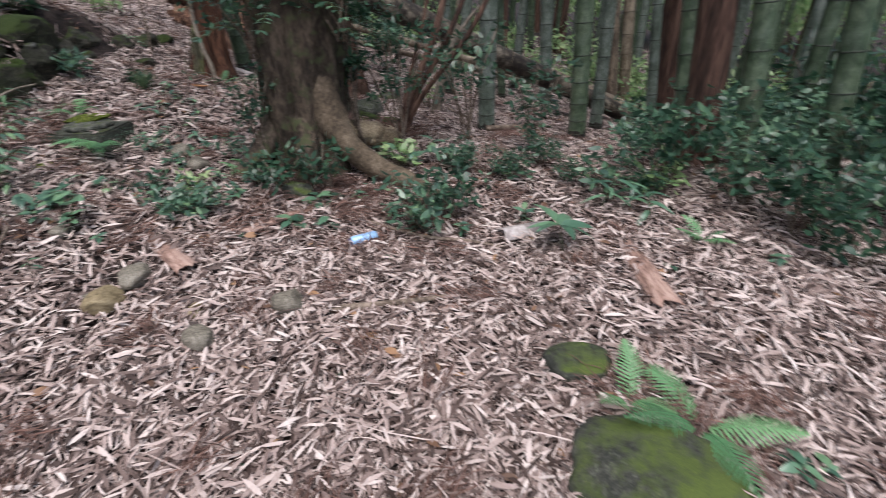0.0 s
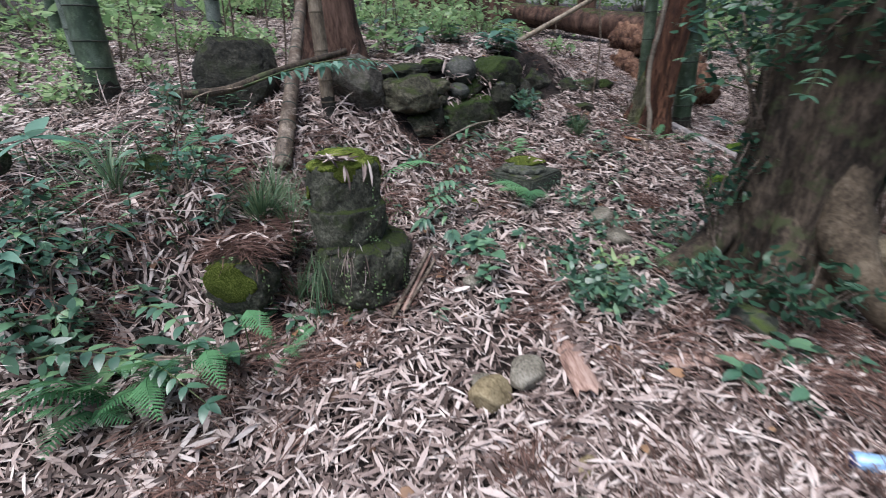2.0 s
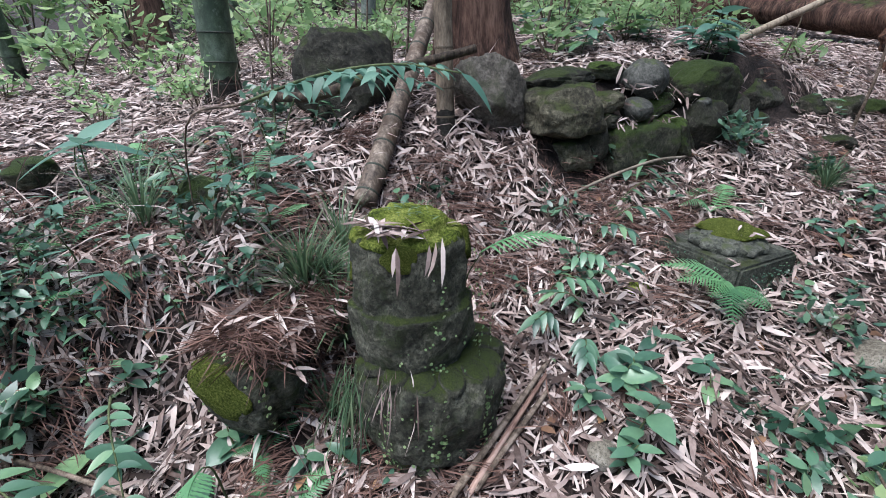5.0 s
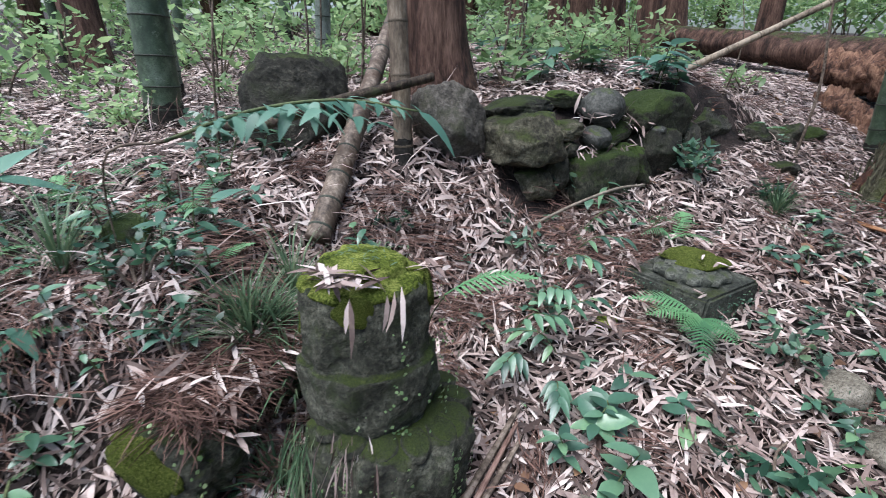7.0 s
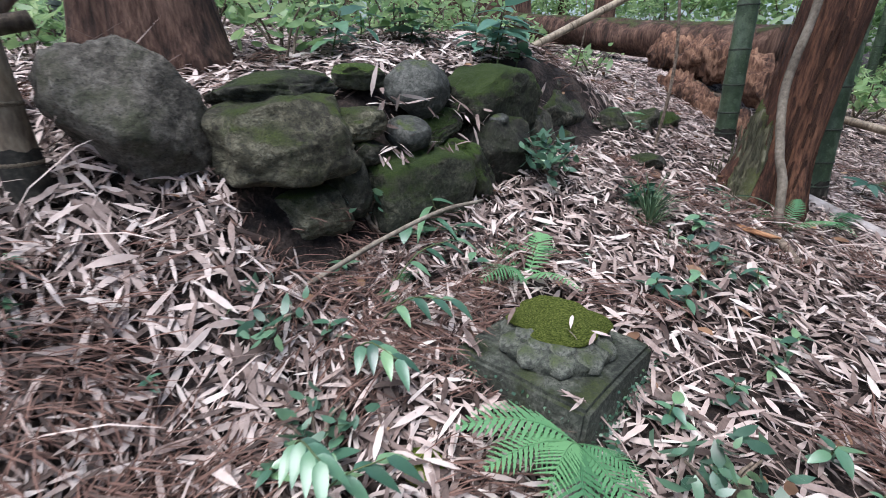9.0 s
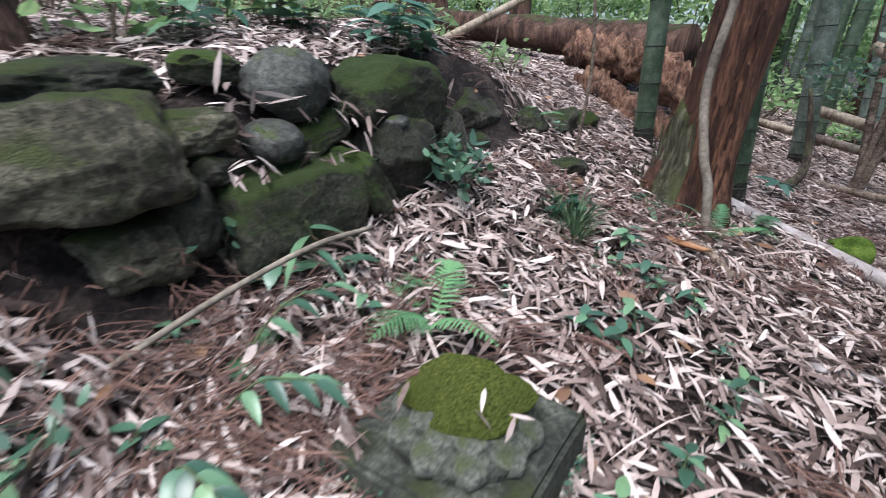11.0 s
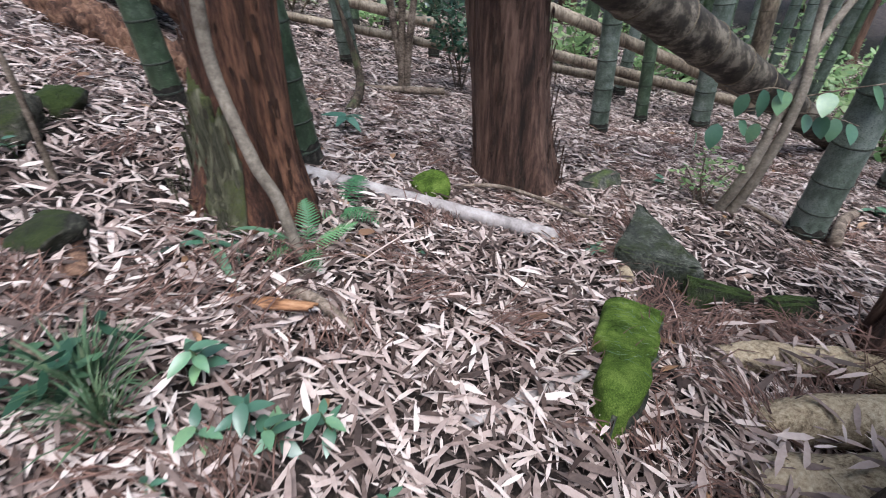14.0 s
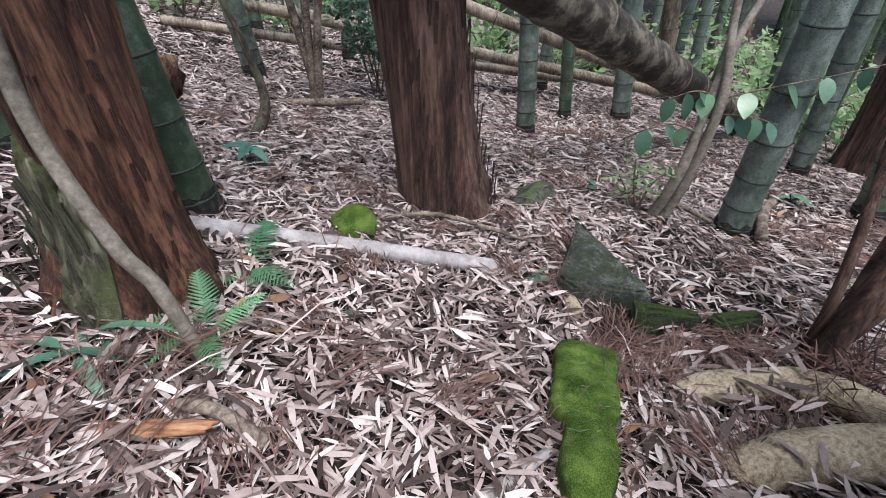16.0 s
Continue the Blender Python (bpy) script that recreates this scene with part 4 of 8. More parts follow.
# ---- carved stones ----
def turned(name, profile, parent, mat, seg=72, petals=0, depth=0.0, band=(0, 1), rough=0.006, seed=0, label=""):
    """A body turned from (height, radius) pairs, with petals cut into a band and a weathered skin."""
    rows = []
    for (z0, r0), (z1, r1) in zip(profile, profile[1:]):
        n = max(2, int((abs(z1 - z0) + abs(r1 - r0)) / 0.012))
        rows += [(z0 + (z1 - z0) * i / n, r0 + (r1 - r0) * i / n) for i in range(n)]
    rows.append(profile[-1])
    verts, faces = [], []
    for z, r in rows:
        for j in range(seg):
            a = 2 * math.pi * j / seg
            q = Vector((math.cos(a) * 3, math.sin(a) * 3, z * 9 + seed))
            d = rough * (2.2 * noise.noise(q) + noise.noise(q * 3.1)) * min(1, r * 12)
            if petals and band[0] < z < band[1]:
                w = (z - band[0]) / (band[1] - band[0])
                edge = abs(math.sin(petals * a / 2 + (1.1 if w > 0.5 else 0)))
                d += depth * (edge ** 0.5 - 0.6) * math.sin(math.pi * w) ** 0.5
            verts.append(((r + d) * math.cos(a), (r + d) * math.sin(a), z + d * 0.4))
    for k in range(len(rows) - 1):
        for j in range(seg):
            j2 = (j + 1) % seg
            faces.append((k * seg + j, k * seg + j2, (k + 1) * seg + j2, (k + 1) * seg + j))
    faces.append(tuple(range(seg - 1, -1, -1)))
    faces.append(tuple(range((len(rows) - 1) * seg, len(rows) * seg)))
    return link_mesh(name, verts, faces, mat, parent, label)


def dry_bits(name, parent, n, radius, z, length, seed, mat=LITTER, tilt=0.3, label="", lift=0.02, middle=(0, 0)):
    g = np.random.default_rng(seed)
    r, t = radius * np.sqrt(g.uniform(0.02, 1, n)), g.uniform(0, 2 * math.pi, n)
    a, s = flat_dirs(g, n, tilt, 0.4)
    L = length * g.uniform(0.6, 1.3, n)
    p = np.stack([middle[0] + r * np.cos(t), middle[1] + r * np.sin(t), z + g.uniform(0, lift, n)], 1) - a * (L / 2)[:, None]
    me = leaf_mesh(name, p, a, s, L, L * 0.15, 0.06 * L, mat)
    ob = new(name, me)
    ob.parent = parent
    return tagged(ob, label, kind="stuff")


def creeping(name, parent, n, radius, z0, z1, seed, size=0.012, around=(0, 6.28)):
    """Tiny round leaves clinging to an upright face."""
    g = np.random.default_rng(seed)
    t = g.uniform(*around, n)
    t += 0.25 * np.sin(9 * t)
    z = g.uniform(z0, z1, n)
    out = np.stack([np.cos(t), np.sin(t), 0 * t], 1)
    _, s = spread(g, n)
    a = np.cross(out, s)
    a /= np.linalg.norm(a, axis=1)[:, None]
    s = np.cross(out, a)
    L = size * g.uniform(0.6, 1.4, n)
    p = out * (radius + 0.014) + np.stack([0 * z, 0 * z, z], 1)
    me = leaf_mesh(name, p, a + out * 0.3, s, L, L * 0.95, 0.1 * L, LIGHT_LEAF)
    ob = new(name, me)
    ob.parent = parent
    return tagged(ob, "tiny round creeping leaves", kind="stuff")


def strands(name, parent, n, spot, width, drop, seed, mat=LITTER, label="", out=(0, 0)):
    """Dry stalks that hang over an edge."""
    g = np.random.default_rng(seed)
    p = np.array(spot) + g.uniform(-1, 1, (n, 3)) * np.array(width)
    a = np.stack([g.normal(out[0], 0.16, n), g.normal(out[1], 0.16, n), -np.ones(n)], 1)
    a /= np.linalg.norm(a, axis=1)[:, None]
    s = np.cross(a, g.normal(size=(n, 3)))
    s /= np.linalg.norm(s, axis=1)[:, None]
    L = drop * g.uniform(0.4, 1.2, n)
    me = leaf_mesh(name, p, a, s, L, np.full(n, 0.005) if n > 12 else np.full(n, 0.014), 0.12 * L, mat)
    ob = new(name, me)
    ob.parent = parent
    return tagged(ob, label, kind="stuff")


def petal_data(mat, length=0.085, width=0.08, swell=0.014, n=10):
    """A carved petal: a blunt rounded tongue along +y, swelling above the stone that it is cut from."""
    verts, faces = [], []
    for i in range(n + 1):
        u = i / n
        w = width / 2 * (0.62 + 0.38 * math.sin(math.pi * min(1, u * 1.15))) * (1 - max(0, u - 0.55) ** 2 / 0.2025) ** 0.5
        for j in range(n + 1):
            x = (2 * j / n - 1) * max(w, 0.002)
            rim = max(abs(2 * j / n - 1), u)
            z = swell * (1 - 0.55 * rim ** 4) - (0.02 if j in (0, n) or i == n else 0) + 0.003 * noise.noise(Vector((x * 40, u * 4, 1)))
            verts.append((x, u * length, z))
    for i in range(n):
        for j in range(n):
            a = i * (n + 1) + j
            faces.append((a, a + 1, a + n + 2, a + n + 1))
    me = bpy.data.meshes.new("petal")
    me.from_pydata(verts, [], faces)
    me.polygons.foreach_set("use_smooth", [True] * len(me.polygons))
    me.materials.append(mat)
    return me


# pedestal of two turned stones
ped = thing("stone_pedestal", pose(-2.585, 1.935, gz(-2.35, 1.8) - 0.03, -3, -2, 0), "weathered two-tier stone pedestal, dark and mossy, standing in leaf litter", "pedestal")
turned("plinth", [(-0.12, 0.175), (0.02, 0.178), (0.08, 0.17), (0.1, 0.14)], ped, CARVED, 64, rough=0.018, seed=1, label="narrow rough stone foot")
turned("lower_tier", [(0.07, 0.16), (0.082, 0.195), (0.11, 0.215), (0.17, 0.226), (0.27, 0.232), (0.33, 0.234), (0.362, 0.23), (0.385, 0.215), (0.398, 0.19), (0.402, 0.14)], ped, CARVED, 144, 14, 0.022, (0.1, 0.4), 0.013, 2, "dark stone drum with worn lotus petals round its shoulder")
PETAL = petal_data(CARVED, 0.09, 0.092, 0.016)
for k in range(14):
    share("petal", PETAL, ped, pose(0, 0, 0, 0, 0, k * 360 / 14 + 6) @ pose(0, 0.148, 0.402, -13, 0, 0), "worn carved petal")
drum_lean = pose(-0.02, -0.035, 0) @ pose(0, 0, 0, 2.0, -2, 0)
shaft = turned("upper_drum", [(0.385, 0.158), (0.395, 0.17), (0.43, 0.177), (0.5, 0.181), (0.566, 0.187), (0.576, 0.185), (0.582, 0.176), (0.59, 0.169), (0.6, 0.17), (0.65, 0.174), (0.72, 0.173), (0.755, 0.172), (0.772, 0.166), (0.788, 0.148), (0.792, 0.02)], ped, CARVED, 96, 0, 0, (0, 1), 0.01, 3)
coat = turned("moss_cap", [(0.766, 0.158), (0.782, 0.168), (0.796, 0.156), (0.802, 0.132), (0.809, 0.12), (0.826, 0.116), (0.84, 0.1), (0.847, 0.06), (0.849, 0.004)], ped, MOSS, 96, 0, 0, (0, 1), 0.007, 8, "thick yellow-green moss cushion")
shaft.matrix_basis = coat.matrix_basis = drum_lean
rim = rock_data("moss_cap", 8, MOSS, 0.4, 3, 4, 2.0)
cap = rock_data("moss_cap", 7, MOSS, 0.22, 2, 4, 2.0)
for a, z, w in ((205, 0.74, 0.05), (235, 0.66, 0.04), (60, 0.75, 0.05), (330, 0.76, 0.04), (215, 0.55, 0.035)):
    share("moss_patch", rim, ped, drum_lean @ pose(0, 0, 0, 0, 0, a) @ pose(0.172, 0, z, 0, 80, 0) @ Matrix.Diagonal((w, w * 1.2, 0.014, 1)), "green moss patch")
dry_bits("dry_leaves", ped, 30, 0.06, 0.81, 0.1, 3, tilt=0.2, label="pale dry bamboo leaves", middle=(0.06, -0.14), lift=0.03)
dry_bits("dry_leaves", ped, 22, 0.05, 0.81, 0.1, 16, tilt=0.2, label="pale dry bamboo leaves", middle=(-0.03, -0.16))
dry_bits("dry_leaves", ped, 10, 0.04, 0.81, 0.08, 4, tilt=0.25, label="pale dry bamboo leaves", middle=(0.05, 0.09))
dry_bits("dry_leaves", ped, 60, 0.1, 0.852, 0.024, 17, GRASS, 0.15, "pale needles scattered on the moss", 0.008, (-0.02, -0.035))
strands("dry_stalk", ped, 5, (0.12, -0.1, 0.81), (0.015, 0.07, 0.006), 0.13, 5, label="dry leaves hanging over the rim", out=(0.6, -0.3))
strands("dry_stalk", ped, 30, (0.12, -0.17, 0.42), (0.06, 0.06, 0.02), 0.22, 6, label="dry grass hanging from the ledge", out=(0.2, -0.15))
strands("grass", ped, 60, (-0.03, -0.25, 0.33), (0.05, 0.03, 0.06), 0.3, 18, GRASS, "long limp grass beside the drum", (0.1, -0.1))
creeping("creeper", ped, 190, 0.172, 0.42, 0.58, 7, 0.009)
creeping("creeper", ped, 520, 0.226, 0.12, 0.37, 8, 0.01)
creeping("creeper", ped, 200, 0.175, -0.02, 0.1, 10, 0.011)
creeping("creeper", ped, 60, 0.165, 0.6, 0.74, 9, 0.009)

# drum fallen on its side under the litter heap
drum = thing("fallen_drum", pose(-2.775, 1.33, 0.262, 0, 84, 130), "round carved stone drum fallen on its side, half buried in litter", "carved stone")
turned("body", [(0.0, 0.105), (0.006, 0.128), (0.02, 0.143), (0.05, 0.152), (0.07, 0.153), (0.08, 0.136), (0.095, 0.138), (0.11, 0.157), (0.16, 0.16), (0.2, 0.15), (0.22, 0.1)], drum, CARVED, 96, 11, 0.014, (0.1, 0.21), rough=0.014, seed=5)
turned("end_face", [(-0.014, 0.02), (-0.012, 0.08), (0.004, 0.1), (0.012, 0.1)], drum, CARVED, 48, rough=0.008, seed=6)
share("moss_patch", rim, drum, pose(-0.05, 0.01, 0.0, 0, 0, 0) @ Matrix.Diagonal((0.1, 0.115, 0.028, 1)), "green moss patch")
share("moss_patch", rim, drum, pose(-0.125, 0.03, 0.05, 0, -80, 0) @ Matrix.Diagonal((0.06, 0.09, 0.024, 1)), "green moss patch")
creeping("creeper", drum, 60, 0.15, 0.01, 0.06, 12, 0.012)

# square base with a lotus disc
lotus = thing("lotus_stone", pose(-2.645, 3.485, 0.27, -1, -1, 0), "square carved stone base with a mossy lotus disc on top", "carved stone")
bm = bmesh.new()
bmesh.ops.create_cube(bm, size=1.0)
bmesh.ops.scale(bm, vec=(0.41, 0.41, 0.3), verts=bm.verts)
bmesh.ops.bevel(bm, geom=bm.edges[:], offset=0.012, segments=2, affect="EDGES")
bmesh.ops.subdivide_edges(bm, edges=bm.edges[:], cuts=5, use_grid_fill=True)
for v in bm.verts:
    v.co += Vector((1, 1, 1)) * 0.007 * noise.noise(v.co * 9) + v.co.normalized() * 0.012 * noise.noise(v.co * 4 + Vector((3, 0, 0)))
me = bpy.data.meshes.new("base_block")
bm.to_mesh(me)
bm.free()
me.materials.append(BARE_STONE)
share("base_block", me, lotus, Matrix.Identity(4))
turned("lotus_disc", [(0.13, 0.15), (0.176, 0.157), (0.186, 0.145), (0.196, 0.11), (0.203, 0.06), (0.205, 0.004)], lotus, BARE_STONE, 96, rough=0.004, seed=11, label="low round disc under the carved petals")
PETAL_STONE = surface("worn_petal_stone", [(0.2, (0.03, 0.033, 0.027)), (0.5, (0.085, 0.09, 0.074)), (0.85, (0.18, 0.185, 0.155))], 9, 60, bump=0.8, depth=0.012, moss=0.12, moss_low=0.1, moss_colour=(0.06, 0.085, 0.018), stain=(0.05, 0.06, 0.03), lichen=(0.11, 0.12, 0.095))
LOTUS_PETAL = petal_data(PETAL_STONE, 0.085, 0.096, 0.017)
for ring, (count, start, height, pitch) in enumerate(((10, 0.086, 0.183, -10), (9, 0.04, 0.2, -9))):
    for k in range(count):
        share("petal", LOTUS_PETAL, lotus, pose(0, 0, 0, 0, 0, (k + 0.5 * ring) * 360 / count) @ pose(0, start, height + 0.002 * (k % 2), pitch, 0, 0), "worn carved petal")
for mx, my, mw, mh in ((-0.035, 0.05, 0.115, 0.016), (0.01, 0.0, 0.1, 0.018), (0.05, 0.08, 0.07, 0.012), (-0.09, -0.02, 0.06, 0.012), (0.02, 0.0, 0.055, 0.012)):
    share("moss_cap", cap, lotus, pose(mx, my, 0.213, 3, 0, 300 * mx) @ Matrix.Diagonal((mw, mw * 0.9, mh, 1)), "bright green moss")
creep_rng = np.random.default_rng(19)
n = 320
face = creep_rng.integers(0, 2, n)
run, up = creep_rng.uniform(-0.2, 0.21, n) ** 1, creep_rng.uniform(-0.02, 0.15, n)
cp = np.where((face == 0)[:, None], np.stack([run, np.full(n, -0.222), up], 1), np.stack([np.full(n, 0.222), run, up], 1))
cp[:, 2] -= 0.04 * creep_rng.uniform(0, 1, n)
ca, cs = spread(creep_rng, n)
size = creep_rng.uniform(0.006, 0.014, n)
clinging = new("creeper", leaf_mesh("creeper", cp, ca, cs, size, size * 0.95, 0.1 * size, CLOUD_LEAF))
clinging.parent = lotus
tagged(clinging, "tiny round creeping leaves", kind="stuff")
dry_bits("dry_leaves", lotus, 5, 0.14, 0.232, 0.08, 13, tilt=0.1, label="pale dry bamboo leaves")
dry_bits("dry_leaves", lotus, 4, 0.03, 0.155, 0.07, 14, tilt=0.1, label="pale dry bamboo leaves", middle=(0.17, -0.17))
dry_bits("dry_leaves", lotus, 8, 0.03, 0.155, 0.09, 15, tilt=0.25, label="pale dry bamboo leaves", middle=(-0.17, -0.17))

# ---- roots, logs and bark ----
def limb(name, points, r0, r1, mat, label, category, parent=None, n=20, seg=14, lumps=0.12, seed=0, group="", grit=1.5):
    path = bent(points, n)
    o = Vector(points[0])
    if parent is None:
        path = [p - o for p in path]
    radii = [r0 + (r1 - r0) * i / n for i in range(n + 1)]
    verts, faces = tube(path, radii, seg, lambda a, k: 1 + lumps * noise.noise(Vector((math.cos(a) * grit, math.sin(a) * grit, k * 0.27 * grit + seed))))
    ob = link_mesh(name, verts, faces, mat, parent, label)
    if parent is None:
        ob.location = o
        tagged(ob, "", category, group)
    return ob


def tree_root(points, r0, r1, seed, mat=ROOT):
    inv = OLD_TREE.matrix_basis.translation
    return limb("root", [Vector(p) - inv for p in points], r0, r1, mat, "tan spreading root", "", OLD_TREE, 26, 16, 0.18, seed)


tree_root([(-0.97, 3.6, 0.9), (-0.86, 3.51, 0.6), (-0.73, 3.43, 0.34), (-0.5, 3.38, 0.14), (-0.2, 3.35, 0.0), (0.05, 3.3, -0.1)], 0.15, 0.045, 1, OLD_ROOT)
tree_root([(-1.2, 3.55, 0.5), (-1.33, 3.35, 0.26), (-1.48, 3.22, 0.1), (-1.6, 3.14, -0.02)], 0.1, 0.05, 2, OLD_BARK)
tree_root([(-1.0, 3.5, 0.5), (-0.98, 3.28, 0.2), (-0.97, 3.1, 0.0)], 0.1, 0.06, 3, OLD_BARK)
tree_root([(-1.2, 4.36, 0.06), (-1.02, 4.32, 0.145), (-0.76, 4.24, 0.17), (-0.57, 4.1, 0.2), (-0.62, 3.92, 0.24), (-0.85, 3.8, 0.3)], 0.065, 0.1, 4)
tree_root([(-1.38, 4.2, 0.05), (-1.2, 4.14, 0.13), (-0.96, 4.03, 0.19), (-0.95, 3.82, 0.3)], 0.09, 0.13, 5)
tree_root([(-1.06, 4.65, 0.05), (-0.86, 4.59, 0.095), (-0.54, 4.46, 0.1), (-0.42, 4.2, 0.12), (-0.62, 3.9, 0.2)], 0.055, 0.07, 6)
limb("root", [(-1.02, 5.2, 0.1), (-1.05, 5.08, 0.12), (-1.08, 4.95, 0.06)], 0.03, 0.03, ROOT, "short tan root poking from the leaves", "root")
over = np.random.default_rng(83)
n = 150
ends = np.array([((-1.2, 4.36, 0.15), (-0.7, 4.22, 0.26)), ((-1.38, 4.2, 0.15), (-0.98, 4.05, 0.31)), ((-1.06, 4.65, 0.12), (-0.6, 4.5, 0.17))])
pick, f = over.integers(0, 3, n), over.uniform(0, 1, n)[:, None]
at = ends[pick, 0] * (1 - f) + ends[pick, 1] * f + over.normal(0, 1, (n, 3)) * np.array([0.05, 0.07, 0.006])
oa, osd = flat_dirs(over, n, 0.15, 0.4)
size = over.uniform(0.06, 0.14, n)
tagged(new("leaf_litter", leaf_mesh("leaf_litter", at, oa, osd, size, size * 0.16, 0.05 * size, LITTER)), "dry bamboo leaves fallen across the roots", "leaf litter", kind="stuff")
# dark multi-stemmed bush at the foot of the old tree
knot = thing("woody_shrub", pose(-0.42, 4.5, gz(-0.42, 4.5)), "dark many-stemmed woody shrub with twiggy base", "shrub")
for i, (dx, dy, r) in enumerate(((0.45, 0.1, 0.042), (0.62, 0.25, 0.034), (0.8, -0.05, 0.03), (0.3, 0.35, 0.022))):
    limb("stem", [(0.03 * i, 0.03 * i, -0.05), (dx * 0.3, dy * 0.3, 0.35), (dx, dy, 1.1), (dx * 1.5, dy * 1.5 + 0.2, 2.2)], r, r * 0.6, CEDAR, "", "", knot, seed=i)
g = np.random.default_rng(77)
for k in range(2):
    a, s = spread(g, 160)
    a[:, 2] = np.abs(a[:, 2]) * 0.6
    p = g.normal(0, 0.07, (160, 3)) * np.array([1.6, 1, 0.5]) + np.array([-0.05 + 0.15 * k, -0.08, 0.06])
    twigs = new("brushwood", leaf_mesh("brushwood", p, a, s, g.uniform(0.1, 0.3, 160), np.full(160, 0.007), np.full(160, 0.01), TWIG))
    twigs.parent = knot
    tagged(twigs, kind="stuff")

vine = thing("vine", pose(-2.36, 5.1, gz(-2.36, 5.1)), "grey-brown woody vine climbing the red cedar", "vine")
foot = Vector((-2.36, 5.1, gz(-2.36, 5.1)))
limb("stem", [Vector(p) - foot for p in ((-2.36, 5.1, foot.z), (-2.39, 5.17, 0.47), (-2.42, 5.2, 0.64), (-2.47, 5.22, 0.78), (-2.53, 5.3, 1.08), (-2.5, 5.33, 1.5), (-2.5, 5.4, 2.4), (-2.42, 5.5, 4.0))], 0.022, 0.018, VINE, "", "", vine, 60, 10)
limb("root", [(0, 0, 0.03), (-0.03, -0.06, 0.0), (-0.09, -0.11, -0.03)], 0.022, 0.016, VINE, "knuckled root at the vine's foot", "", vine, 12, 10, 0.3)
limb("fallen_log", [(-2.5, 5.86, 0.47), (-1.9, 5.68, 0.31), (-1.22, 5.44, 0.14)], 0.044, 0.037, PALE_LOG, "pale weathered pole lying behind the cedar", "log", n=30, lumps=0.06)
limb("fallen_log", [(-7.9, 10.3, 1.75), (-5.4, 9.4, 1.5), (-3.1, 8.3, 1.28)], 0.2, 0.23, CEDAR, "long fallen cedar trunk, mossy on top", "log", n=30, seg=28, lumps=0.2)
limb("rotten_log", [(-4.3, 8.6, 1.25), (-3.3, 8.0, 1.1), (-2.5, 7.2, 0.62)], 0.2, 0.16, ROTTEN, "broken rotten log with crumbling red wood", "log", n=60, seg=36, lumps=0.5, seed=4, grit=2.6)
limb("rotten_log", [(-3.8, 7.55, 0.95), (-3.25, 7.15, 0.72), (-2.6, 6.85, 0.5)], 0.15, 0.12, ROTTEN, "split rotten stump piece of orange-red wood", "log", n=60, seg=36, lumps=0.55, seed=9, grit=2.6)
limb("fallen_log", [(-6.2, 7.4, 1.12), (-4.6, 7.4, 1.02), (-3.3, 7.6, 0.86)], 0.035, 0.03, STICK, "thin dark pole lying on the slope", "log", n=16)
limb("branch", [(-2.45, 4.96, 0.45), (-2.34, 4.90, 0.44), (-2.24, 4.79, 0.39)], 0.016, 0.02, STICK, "short grey dead branch beside the vine", "branch")
limb("branch", [(-0.45, 2.72, -0.02), (-0.1, 2.55, -0.04), (0.2, 2.5, -0.05), (0.46, 2.42, -0.07)], 0.013, 0.01, STICK, "long thin brown stick across the litter", "branch")
limb("branch", [(-0.55, 1.9, -0.11), (-0.25, 1.93, -0.1), (0.05, 2.0, -0.11)], 0.02, 0.014, STICK, "dark dead branch lying in leaves", "branch")
limb("branch", [(-4.4, 1.75, 0.98), (-3.9, 1.95, 1.03), (-3.7, 2.2, 1.13), (-3.55, 2.65, 1.24)], 0.028, 0.02, OLD_BARK, "dark crooked branch resting on the bank", "branch")
limb("branch", [(-3.35, 2.95, 0.45), (-3.25, 3.3, 0.6), (-3.18, 3.55, 0.68), (-3.14, 3.75, 0.69)], 0.009, 0.007, VINE, "thin pale twig arching before the wall", "branch")
limb("branch", [(-2.5, 2.95, 0.16), (-2.1, 2.95, 0.13), (-1.75, 3.05, 0.12), (-1.5, 3.0, 0.1)], 0.012, 0.009, STICK, "dark stick lying among seedlings", "branch")
limb("branch", [(-3.2, 0.4, 0.12), (-2.95, 0.75, 0.14), (-2.65, 1.1, 0.1)], 0.009, 0.006, STICK, "thin dark twig over the ferns", "branch")
limb("branch", [(-2.1, 6.9, 0.3), (-1.95, 7.25, 0.42), (-1.98, 7.4, 0.7), (-2.05, 7.5, 1.0)], 0.04, 0.014, OLD_BARK, "dark curved snag rising from the leaves", "branch")
limb("branch", [(-2.6, 7.6, 0.34), (-1.9, 7.75, 0.26), (-1.2, 7.7, 0.2)], 0.035, 0.03, STICK, "dead branch lying under the far shrub", "branch")
limb("branch", [(0.55, 5.35, -0.13), (0.95, 5.6, -0.19), (1.35, 5.75, -0.24)], 0.035, 0.03, STICK, "grey dead branch behind the bamboo foot", "branch")
limb("branch", [(0.1, 5.9, -0.03), (0.3, 5.75, -0.08), (0.36, 5.55, -0.1)], 0.018, 0.012, STICK, "thin dead stick leaning in the litter", "branch")
limb("branch", [(-1.7, 5.95, 0.2), (-1.35, 5.85, 0.22), (-0.95, 5.55, 0.13)], 0.013, 0.01, STICK, "thin brown twig by the cedar foot", "branch")


